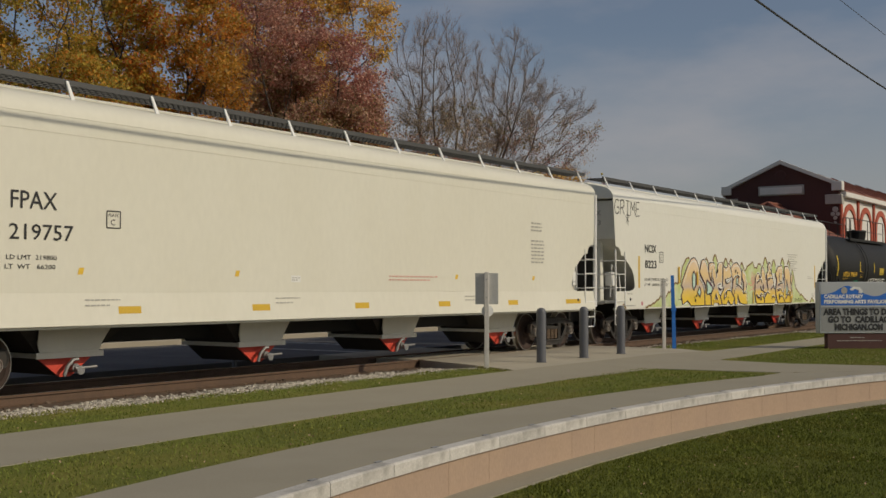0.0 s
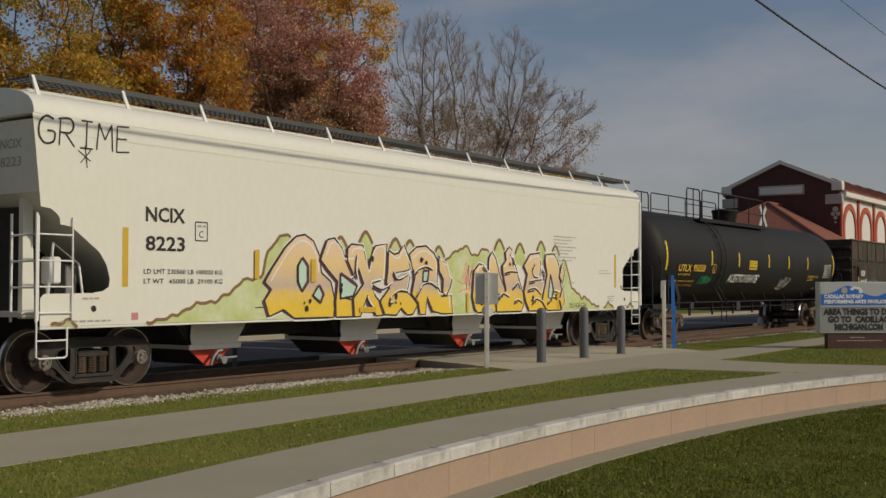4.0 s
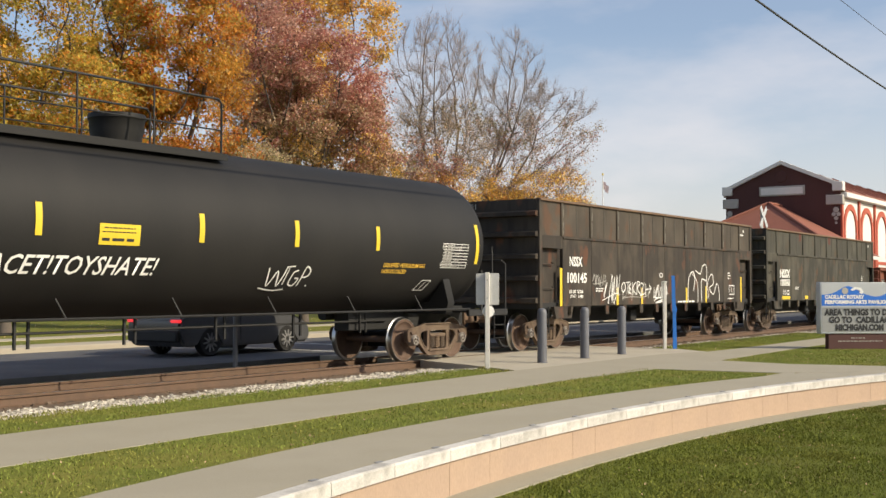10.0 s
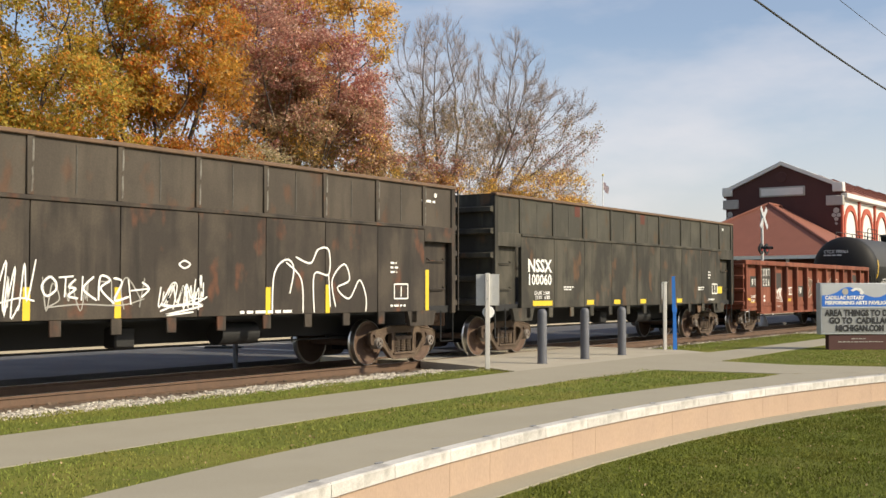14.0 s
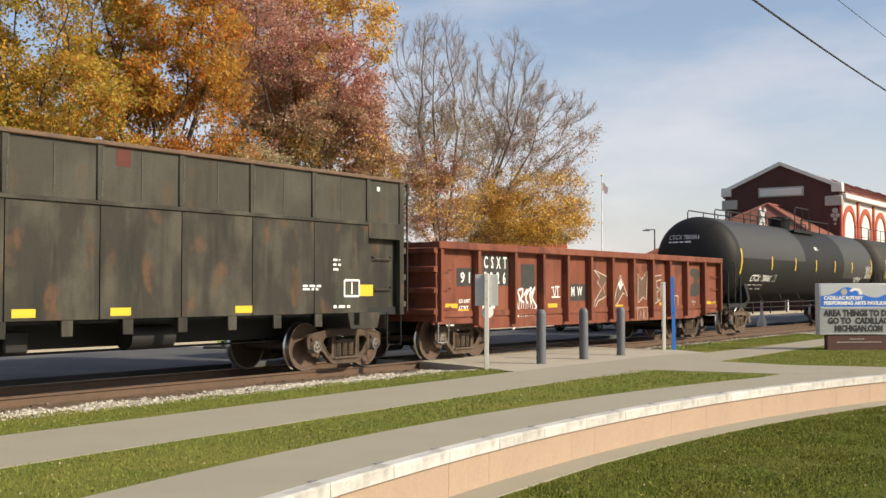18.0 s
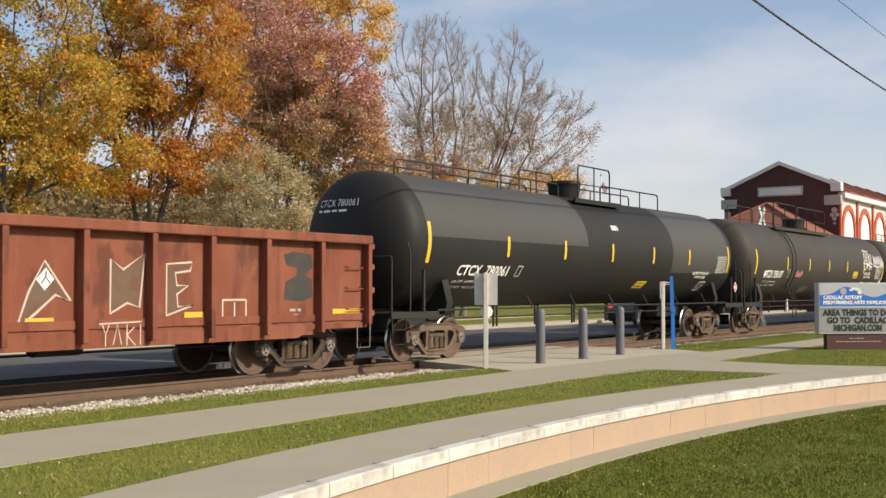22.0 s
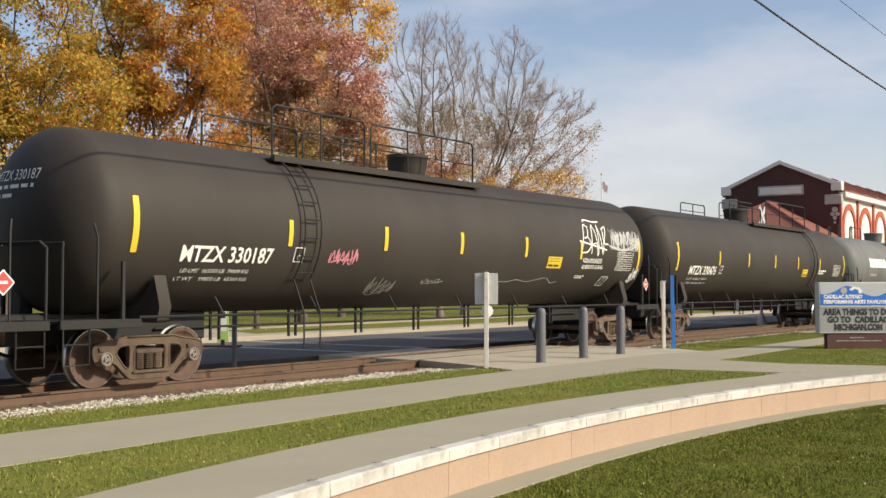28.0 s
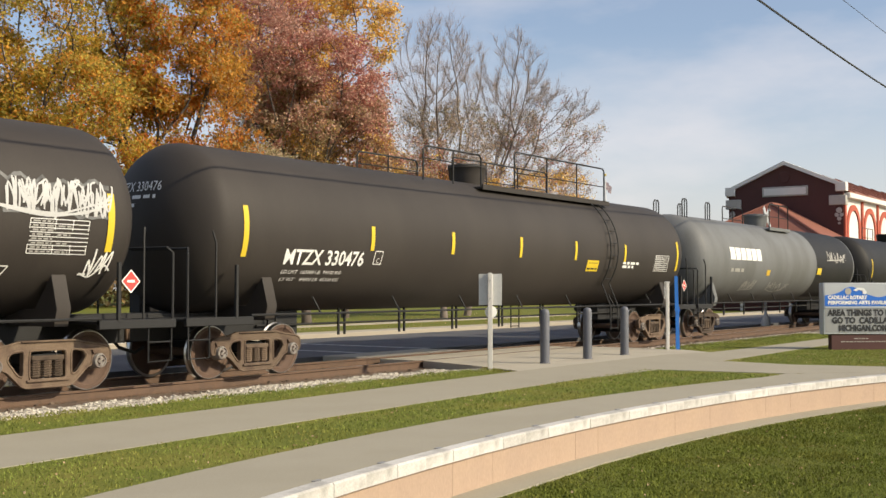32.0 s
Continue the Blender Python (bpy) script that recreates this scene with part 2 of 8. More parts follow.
def box(bm, x0, x1, y0, y1, z0, z1, bevel=0.0):
    v = [bm.verts.new((x, y, z)) for x in (x0, x1) for y in (y0, y1) for z in (z0, z1)]
    f = [bm.faces.new([v[i] for i in q]) for q in ((0, 1, 3, 2), (4, 6, 7, 5), (0, 4, 5, 1), (2, 3, 7, 6), (0, 2, 6, 4), (1, 5, 7, 3))]
    if bevel:
        bmesh.ops.bevel(bm, geom=list({e for q in f for e in q.edges}), offset=bevel, segments=1, affect="EDGES")
    return bm


def prism(bm, pts, axis, a, b):
    """A polygon pushed along an axis from a to b. pts: the two other coordinates, in the order x, y, z."""
    def at(p, c):
        q = list(p)
        q.insert("xyz".index(axis), c)
        return q
    lo, hi = [bm.verts.new(at(p, a)) for p in pts], [bm.verts.new(at(p, b)) for p in pts]
    bm.faces.new(lo), bm.faces.new(hi[::-1])
    for i in range(len(pts)):
        j = (i + 1) % len(pts)
        bm.faces.new((lo[i], lo[j], hi[j], hi[i]))
    return bm


def tube(bm, pts, r, sides=8, close=True, r_end=None):
    """A round bar along points."""
    pts = [Vector(p) for p in pts]
    rings = []
    up = None
    for i, p in enumerate(pts):
        d = (pts[min(i + 1, len(pts) - 1)] - pts[max(i - 1, 0)]).normalized()
        if up is None:
            up = d.orthogonal().normalized()
        up = (up - d * up.dot(d))
        up = up.normalized() if up.length > 1e-5 else d.orthogonal().normalized()
        w = d.cross(up)
        rad = r if r_end is None else r + (r_end - r) * i / (len(pts) - 1)
        rings.append([bm.verts.new(p + rad * (math.cos(k * math.tau / sides) * up + math.sin(k * math.tau / sides) * w)) for k in range(sides)])
    for a, b in zip(rings, rings[1:]):
        for k in range(sides):
            bm.faces.new((a[k], a[(k + 1) % sides], b[(k + 1) % sides], b[k]))
    if close:
        bm.faces.new(rings[0][::-1]), bm.faces.new(rings[-1])
    return bm


def spin(bm, prof, axis="z", centre=(0, 0, 0), sides=24, close=True):
    """A body of revolution. prof: (radius, along)."""
    rings = []
    for r, h in prof:
        ring = []
        for k in range(sides if r > 1e-6 else 1):
            a = k * math.tau / sides
            c, s = r * math.cos(a), r * math.sin(a)
            p = {"z": (c, s, h), "y": (c, h, s), "x": (h, c, s)}[axis]
            ring.append(bm.verts.new(Vector(p) + Vector(centre)))
        rings.append(ring)
    for a, b in zip(rings, rings[1:]):
        for k in range(sides):
            q = [a[k % len(a)], a[(k + 1) % len(a)], b[(k + 1) % len(b)], b[k % len(b)]]
            q = list(dict.fromkeys(q))
            if len(q) > 2:
                bm.faces.new(q)
    for end in (rings[0], rings[-1]):
        if close and len(end) > 2:
            bm.faces.new(end)
    return bm


def rod(bm, a, b, r, sides=8):
    return tube(bm, (a, b), r, sides)


def flat(verts, faces, name, mat, parent=None, label=""):
    me = bpy.data.meshes.new(name)
    me.from_pydata(verts, [], faces)
    me.materials.append(M[mat] if isinstance(mat, str) else mat)
    ob = new(name, me)
    if parent:
        ob.parent = parent
    if label:
        ob["label"] = label
    return ob


def multi(name, pieces, parent=None, label=""):
    """One mesh object of several materials: pieces of (bmesh, material)."""
    verts, faces, idx, mats = [], [], [], []
    for bm, mat in pieces:
        bmesh.ops.recalc_face_normals(bm, faces=bm.faces)
        bm.verts.index_update()
        off = len(verts)
        verts += [v.co.copy() for v in bm.verts]
        if mat not in mats:
            mats.append(mat)
        for f in bm.faces:
            faces.append([v.index + off for v in f.verts])
            idx.append(mats.index(mat))
        bm.free()
    me = bpy.data.meshes.new(name)
    me.from_pydata(verts, [], faces)
    for mat in mats:
        me.materials.append(M[mat])
    me.polygons.foreach_set("material_index", idx)
    smooth(me)
    ob = new(name, me)
    if parent:
        ob.parent = parent
    if label:
        ob["label"] = label
    return ob


def letters(text, size, fn, mat, parent, name="lettering", label="", width=None, bold=0.0, shear=0.0):
    """Words laid on a surface: fn maps (along, up) from the first letter's foot to a place."""
    cu = bpy.data.curves.new(name, "FONT")
    cu.body, cu.size, cu.resolution_u, cu.offset, cu.shear = text, size, 2, bold, shear
    tmp = new(name, cu)
    me = bpy.data.meshes.new_from_object(tmp.evaluated_get(bpy.context.evaluated_depsgraph_get()))
    bpy.data.objects.remove(tmp)
    xs = [v.co.x for v in me.vertices] or [0, 1]
    k = width / (max(xs) - min(xs)) if width else 1.0
    for v in me.vertices:
        v.co = fn((v.co.x - min(xs)) * k, v.co.y, .003)
    me.materials.clear()
    me.materials.append(M[mat])
    me.name = name
    ob = new(name, me)
    ob.parent = parent
    ob["label"] = label or "stencilled lettering"
    return ob


def bars(rows, fn, mat, parent, name="lettering", label=""):
    """Unreadable lines of small print as plain bars: rows of (along, up, length, height)."""
    rr_ = random.Random(len(rows) * 7 + int(rows[0][2] * 100))
    for u, v, w, h in rows:
        vs, fs = [], []
        a = u
        while a < u + w - .02:
            b = min(a + rr_.uniform(1.8, 5.0) * h, u + w)
            o = len(vs)
            vs += [fn(a, v, .003), fn(b, v, .003), fn(b, v + h, .003), fn(a, v + h, .003)]
            fs.append((o, o + 1, o + 2, o + 3))
            a = b + h * 1.1
        flat(vs, fs, name, mat, parent, label or "illegible small print as a plain bar")["kind"] = "stuff"


# ---- the place: ground, paths, wall, track, road ----
CX, CY, CR = 11.92, -26.59, 32.87     # the curved seat wall's centre and radius
YC = 15.2                             # the track's middle


def ground_z(x, y):
    if math.hypot(x - CX, y - CY) < CR + .08:
        return -.41 + .012 * noise.noise((x * 1.3, y * 1.3, 0))
    t = YC - y if y < YC else (y - YC) * 3.2 / 2.5
    if t < 3.2:
        return -.30 if t < 2.9 else -.30 + .26 * (t - 2.9) / .3
    if 17.4 < y < 24.9:
        return -.10
    if 18.2 < x < 27.7 and 10.95 < y < 14.5:
        return -.05
    return -.006 + .004 * noise.noise((x * .9, y * .9, 5))


def axis_lines(a, b, step, far):
    mid = list(np.arange(a, b + step / 2, step))
    out = [step * 1.5 ** k for k in range(2, 24)]
    lo = [a - s for s in out if s < far][::-1]
    return lo + mid + [b + s for s in out if s < far]


gx, gy = axis_lines(-6, 44, .25, 3500), axis_lines(-2, 27, .125, 3500)
verts = [(x, y, ground_z(x, y)) for y in gy for x in gx]
nx = len(gx)
faces = [(j * nx + i, j * nx + i + 1, (j + 1) * nx + i + 1, (j + 1) * nx + i) for j in range(len(gy) - 1) for i in range(nx - 1)]
ground = flat(verts, faces, "ground", "grass")
tagged(ground, "mown autumn grass with yellowed patches", "ground", kind="structure")
ground.data.materials.append(M["lawn"])
ground.data.polygons.foreach_set("material_index", [1 if math.hypot(p.center.x - CX, p.center.y - CY) < CR + .04 else 0 for p in ground.data.polygons])


def slab(name, pts, mat, label, top=0.0, low=-.3):
    ob = part(name, prism(bmesh.new(), pts, "z", low, top), mat, None, soft=False)
    return tagged(ob, label, "path", kind="structure")


def arc(r, a0, a1, n):
    return [(CX + r * math.sin(radians(a0 + (a1 - a0) * i / n)), CY + r * math.cos(radians(a0 + (a1 - a0) * i / n))) for i in range(n + 1)]


slab("pavement_trackside", [(-30, 9.25), (-30, 7.35), (5.9, 8.74), (11, 8.98), (17, 9.2), (19.9, 9.1), (21.2, 8.8), (23.2, 9.0), (30, 9.2), (46, 9.2), (46, 10.6), (29, 10.4), (26.6, 10.5), (25, 11.0), (18.5, 11.06), (13.3, 10.89)], "concrete", "grey concrete footpath beside the railway")
slab("pavement_curved", arc(CR + .004, -75, 32, 90) + arc(CR + 1.33, 32, 14.7, 14) + [(21.2, 6.7)] + arc(CR + 1.33, 13.0, -75, 80), "concrete", "grey concrete footpath along the curved seat wall", top=.002)
slab("pavement_link", [(20.6, 6.72), (21.6, 5.6), (23.7, 5.3), (23.1, 7.3), (23.4, 8.98), (21.2, 8.82), (20.2, 9.02)], "concrete", "concrete link between the two footpaths", top=.004)
slab("pavement_crossing", [(18.4, 11.05), (25.0, 11.0), (26.6, 10.52), (27.35, 11.5), (27.5, 14.38), (19.9, 14.38), (19.3, 12.8)], "pad", "pale concrete pad leading to the rail crossing", top=-.004)
slab("pavement_crossing_inner", [(20.2, 14.6), (27.5, 14.6), (27.5, 15.8), (20.2, 15.8)], "pad", "concrete panels between the rails", top=-.03)
slab("pavement_crossing_far", [(20.2, 16.0), (24.4, 16.0), (24.2, 17.5), (20.2, 17.5)], "pad", "concrete pad beyond the rails", top=-.02)

# the curved seat wall
wall = part("wall_seat", prism(bmesh.new(), arc(CR - .14, -75, 32, 120) + arc(CR + .18, 32, -75, 120), "z", -.62, -.066), "plaster", soft=False)
tagged(wall, "low curved seat wall in salmon-pink plaster under pale capstones", "wall", kind="structure")
bm = bmesh.new()
n = 5
step = 1.02 / CR
for r0, r1, z0, z1 in ((CR - .17, CR, -.066, .05),):
    ring = []
    for i in range(n + 1):
        a = -step / 2 + .004 / CR + (step - .008 / CR) * i / n
        ring.append([bm.verts.new((r * math.sin(a), r * math.cos(a) - CR, z)) for r, z in ((r0, z0), (r0, z1 - .015), (r0 + .015, z1), (r1 - .015, z1), (r1, z1 - .015), (r1, z0))])
    for a, b in zip(ring, ring[1:]):
        for k in range(6):
            bm.faces.new((a[k], a[(k + 1) % 6], b[(k + 1) % 6], b[k]))
    bm.faces.new(ring[0]), bm.faces.new(ring[-1][::-1])
capstone = part("capstone", bm, "cap", wall, soft=False)
bm = box(bmesh.new(), -.05, .05, -.03, .012, .0505, .058, .003)
clip_plate = part("cap_clip", bm, "grey_metal", wall, "grey metal clip over the joint")
k0 = -54
for k in range(k0, 18):
    a = (k * 1.02 + .35) / CR
    m = Matrix.Translation((CX, CY, 0)) @ Matrix.Rotation(-a, 4, "Z") @ Matrix.Translation((0, CR, 0))
    m2 = Matrix.Translation((CX, CY, 0)) @ Matrix.Rotation(-a - step / 2, 4, "Z") @ Matrix.Translation((0, CR, 0))
    if k == k0:
        capstone.matrix_basis, clip_plate.matrix_basis = m, m2
    else:
        share("capstone", capstone, m, wall), share("cap_clip", clip_plate, m2, wall)
joint = None
for k in range(-30, 34):
    if k % 3 == 1:
        continue
    a = (k * .92 + .2 + random.uniform(-.3, .3)) / CR
    m = Matrix.Translation((CX, CY, 0)) @ Matrix.Rotation(-a, 4, "Z") @ Matrix.Translation((0, CR - .141, 0))
    if joint is None:
        joint = part("wall_joint", box(bmesh.new(), -.002, .002, -.002, .004, -.40, -.068), "joint", wall, "hairline joint in the plaster", soft=False)
        joint.matrix_basis = m
    else:
        share("wall_joint", joint, m, wall)
ledge = part("pavement_ledge", prism(bmesh.new(), arc(CR - .52, -75, 32, 120) + arc(CR - .05, 32, -75, 120), "z", -.6, -.392), "concrete", soft=False)
tagged(ledge, "narrow concrete mowing strip at the wall's foot", "path", kind="structure")

# the track
bed_pts = [(YC - 3.3, -.10), (YC - 3.0, -.07), (YC - 2.3, -.13), (YC - 1.0, -.15), (YC - .9, -.185), (YC + 1.4, -.185), (YC + 1.9, -.23), (YC + 2.4, -.32), (YC - 3.3, -.32)]
bed = part("track_bed", prism(bmesh.new(), bed_pts, "x", -60, 260), "ballast", soft=False)
tagged(bed, "track bed of dirty crushed stone", "track bed", kind="structure")
track = thing("railway_track", "rusty steel rails spiked to wooden sleepers", "railway track", m=pose(0, YC, 0), kind="structure")
prof = [(-.075, -.175), (.075, -.175), (.075, -.165), (.012, -.145), (.01, -.045), (.036, -.035), (.036, -.006), (.03, 0), (-.03, 0), (-.036, -.006), (-.036, -.035), (-.01, -.045), (-.012, -.145), (-.075, -.165)]
for s in (-1, 1):
    r = part("rail", prism(bmesh.new(), [(y + s * .7535, z) for y, z in prof], "x", -60, 260), "rail", track, soft=False)
    part("rail_head", prism(bmesh.new(), [(s * .7535 + y, z) for y, z in ((-.026, .0005), (.026, .0005), (.026, .002), (-.026, .002))], "x", -60, 260), "railtop", r, "polished running surface", soft=False)
tie = None
for i in range(240):
    x = -12 + i * .53
    if i % 2 and x > 60:
        continue
    m = pose(x, 0, 0, 0, 0, random.uniform(-1.5, 1.5))
    if tie is None:
        tie = part("sleeper", box(bmesh.new(), -.115, .115, -1.3, 1.3, -.36, -.172, .01), "tie", track)
        tie.matrix_basis = m
    else:
        share("sleeper", tie, m, track)

# the street behind the track
road = part("road", prism(bmesh.new(), [(-200, 17.6), (300, 17.6), (300, 24.3), (-200, 24.3)], "z", -.3, -.04), "asphalt", soft=False)
tagged(road, "worn grey asphalt street", "road", kind="structure")
kerb = part("kerb", box(bmesh.new(), -200, 300, 24.302, 24.5, -.3, .1, .02), "kerb", soft=False)
tagged(kerb, "pale concrete kerb", "kerb", kind="structure")
slab("pavement_park", [(-4, 27.0), (14, 28.6), (27, 30.4), (60, 32.4), (60, 33.5), (27, 31.5), (14, 29.7), (-4, 28.1)], "kerb", "pale footpath winding through the park", top=.02)
slab("pavement_drive", [(24.0, 25.61), (27.2, 25.61), (29.6, 30.7), (27.4, 30.5)], "kerb", "pale path joining the street", top=.024)
slab("pavement_far", [(-200, 24.502), (300, 24.502), (300, 25.6), (-200, 25.6)], "kerb", "pale concrete pavement beyond the street", top=.095)

# ---- the train ----
SPEEDS = tuple(zip(range(0, 33, 2), (4.50, 4.547, 4.606, 4.662, 4.678, 4.649, 4.617, 4.601, 4.615, 4.641, 4.661, 4.659, 4.661, 4.682, 4.679, 4.658, 4.658)))


def travel(t):
    """Metres that the train has gone by t seconds."""
    s = 0.0
    for (a, va), (b, vb) in zip(SPEEDS, SPEEDS[1:]):
        if t <= a:
            break
        e = min(t, b)
        ve = va + (vb - va) * (e - a) / (b - a)
        s += (va + ve) / 2 * (e - a)
    return s


SEDAN_Y = 20.5


def sedan_x(t):
    """Where the saloon is: it rolls along the street, brakes from 18.8 s on and waits from 21.4 s."""
    u = min(max(t - 18.8, 0), 2.6)
    return 25.0 + 2.5 * (min(t, 18.8) - 12.0) + 2.5 * u - 2.5 * u * u / 5.2


CARS, WHEELS = [], []
PROTO = {}


from mathutils import geometry


def rounded(pts, k=.3, n=3):
    """A closed outline with its corners eased."""
    out = []
    for i, p in enumerate(pts):
        a, b, c = Vector(pts[i - 1]), Vector(p), Vector(pts[(i + 1) % len(pts)])
        q, r = b.lerp(a, min(k, .06 / max((a - b).length, .01))), b.lerp(c, min(k, .06 / max((c - b).length, .01)))
        for j in range(n):
            f = j / (n - 1)
            out.append(tuple(q.lerp(b, f).lerp(b.lerp(r, f), f)))
    return out


def pierced(bm, loops, y0, y1):
    """A plate in the x-z plane from y0 to y1: the first loop is its edge, the others are holes."""
    tris = geometry.tessellate_polygon([[Vector((x, z, 0)) for x, z in q] for q in loops])
    lo, hi = [[bm.verts.new((x, y, z)) for q in loops for x, z in q] for y in (y0, y1)]
    for a, b, c in tris:
        bm.faces.new((lo[a], lo[b], lo[c])), bm.faces.new((hi[c], hi[b], hi[a]))
    o = 0
    for q in loops:
        for i in range(len(q)):
            j = (i + 1) % len(q)
            bm.faces.new((lo[o + i], lo[o + j], hi[o + j], hi[o + i]))
        o += len(q)


def truck_parts():
    """Meshes of one truck, built once: bolster, side frame, springs, wheelset."""
    bm = box(bmesh.new(), -.22, .22, -1.0, 1.0, .42, .62, .03)
    box(bm, -.05, .05, -.85, .85, .25, .4)
    PROTO["bolster"] = bm_mesh("bolster", bm, "dark")
    for s, key in ((-1, "near"), (1, "far")):
        bm = bmesh.new()
        right = [(.46, .79), (.64, .745), (.98, .70), (1.09, .66), (1.12, .56), (1.09, .43), (1.02, .43), (1.01, .555), (.775, .555), (.765, .40), (.68, .375), (.44, .15), (.36, .125)]
        outer = rounded(right + [(-x, z) for x, z in right[::-1]])
        tri = [(.40, .665), (.62, .635), (.685, .53), (.50, .30), (.405, .28)]
        window = rounded([(.315, .66), (.315, .235), (-.315, .235), (-.315, .66)])
        loops = [outer, rounded(tri), rounded([(-x, z) for x, z in tri]), window]
        pierced(bm, loops, s * 1.065, s * .965)
        for q in loops:
            tube(bm, [(x, s * 1.062, z) for x, z in q + q[:1]], .019, 5, close=False)
        box(bm, -.46, .46, min(s * 1.10, s * .93), max(s * 1.10, s * .93), .775, .80, .006)
        box(bm, -.36, .36, min(s * 1.10, s * .93), max(s * 1.10, s * .93), .205, .24, .006)
        for q in (-1, 1):
            prism(bm, [(q * .78, .57), (q * 1.0, .57), (q * 1.02, .63), (q * .76, .63)], "y", *sorted((s * 1.10, s * .95)))
        PROTO["side_" + key] = bm_mesh("side_frame", bm, "truck")
        PROTO["end_" + key] = bm_mesh("bolster_end", box(bmesh.new(), -.28, .28, min(s * 1.08, s * .9), max(s * 1.08, s * .9), .505, .58, .015), "truck")
    PROTO["spring"] = bm_mesh("coil_spring", tube(bmesh.new(), [(.078 * math.cos(k * math.tau / 8), .078 * math.sin(k * math.tau / 8), .262 + .24 * k / 56) for k in range(57)], .017, 5), "truck")
    PROTO["adapter"] = bm_mesh("bearing_adapter", box(bmesh.new(), -.12, .12, -.07, .07, .55, .60, .01), "truck")
    wheel, bright, cap = bmesh.new(), bmesh.new(), bmesh.new()
    rod(wheel, (0, -.98, 0), (0, .98, 0), .07, 12)
    for s in (-1, 1):
        spin(wheel, [(.0, s * .835), (.15, s * .835), (.165, s * .80), (.24, s * .765), (.34, s * .775), (.38, s * .815), (.447, s * .818), (.447, s * .69), (.38, s * .69), (.2, s * .72), (0, s * .72)], "y", sides=40)
        spin(bright, [(.44, s * .8185), (.452, s * .8185), (.457, s * .81), (.459, s * .72), (.470, s * .712), (.487, s * .70), (.484, s * .688), (.44, s * .686)], "y", sides=40, close=False)
        spin(cap, [(.0, s * 1.13), (.05, s * 1.13), (.058, s * 1.118), (.082, s * 1.118), (.09, s * 1.135), (.108, s * 1.13), (.118, s * 1.10), (.122, s * .95), (.0, s * .94)], "y", sides=20)
        for k in range(3):
            a = k * math.tau / 3
            rod(cap, (.045 * math.cos(a), s * 1.13, .045 * math.sin(a)), (.045 * math.cos(a), s * 1.158, .045 * math.sin(a)), .018, 6)
    PROTO["wheelset"] = multi("wheelset", [(wheel, "wheel"), (bright, "shiny"), (cap, "truck_light")])


def bm_mesh(name, bm, mat):
    return part(name, bm, mat)


def add_truck(car, x, paint=None):
    t = new("truck", PROTO["bolster"].data)
    t.parent, t.location = car, (x, 0, 0)
    t["label"] = "rusty cast-steel four-wheel truck"
    for key, nm in (("side_near", "side_frame"), ("side_far", "side_frame"), ("end_near", "bolster_end"), ("end_far", "bolster_end")):
        o = new(nm, PROTO[key].data)
        o.parent = t
        if paint:
            o.material_slots[0].link = "OBJECT"
            o.material_slots[0].material = M[paint]
    for s in (-1, 1):
        for q in (-.19, 0, .19):
            share("coil_spring", PROTO["spring"], pose(q, s, 0), t)
        for q in (-.89, .89):
            share("bearing_adapter", PROTO["adapter"], pose(q, s * .99, 0), t)
    for q in (-.89, .89):
        w = new("wheelset", PROTO["wheelset"].data)
        w.parent = t
        w.location = (q, 0, .457)
        if paint:
            w.material_slots[0].link = "OBJECT"
            w.material_slots[0].material = M["wheel_dark"]
        WHEELS.append((w, q))
    return t


def coupler(car, x, s):
    bm = bmesh.new()
    box(bm, min(x, x + s * .62), max(x, x + s * .62), -.07, .07, .78, .94, .02)
    box(bm, min(x + s * .5, x + s * .78), max(x + s * .5, x + s * .78), -.16, .12, .72, .98, .04)
    box(bm, min(x, x + s * .05), max(x, x + s * .05), -.25, .25, .7, 1.05, .02)
    part("coupler", bm, "steel_rust", car, "rusty knuckle coupler")
    bm = tube(bmesh.new(), [(x + s * .1, .35, .75), (x + s * .3, .35, .55), (x + s * .6, .3, .45), (x + s * .75, .25, .55)], .03, 8)
    part("air_hose", bm, "dark", car, "black rubber brake hose")


def start_car(name, label, x, group="cars of the train"):
    car = thing(name, label, "rail car", group, pose(x, YC, 0))
    CARS.append((car, x))
    return car


def side(x0, z0, y=-1.565):
    return lambda u, v: (x0 + u, y, z0 + v)


def tank_side(x0, z0, R, zc, e=.012):
    a0 = math.asin(max(-1, min(1, (z0 - zc) / R)))

    def fn(u, v):
        a = a0 + v / R
        return (x0 + u, -(R + e) * math.cos(a), zc + (R + e) * math.sin(a))
    return fn


def ladder(bm, x0, x1, z0, z1, y, n, r=.014):
    rod(bm, (x0, y, z0), (x0, y, z1), r * 1.3, 6), rod(bm, (x1, y, z0), (x1, y, z1), r * 1.3, 6)
    for i in range(n):
        z = z0 + (z1 - z0) * (i + .3) / n
        rod(bm, (x0, y, z), (x1, y, z), r, 6)


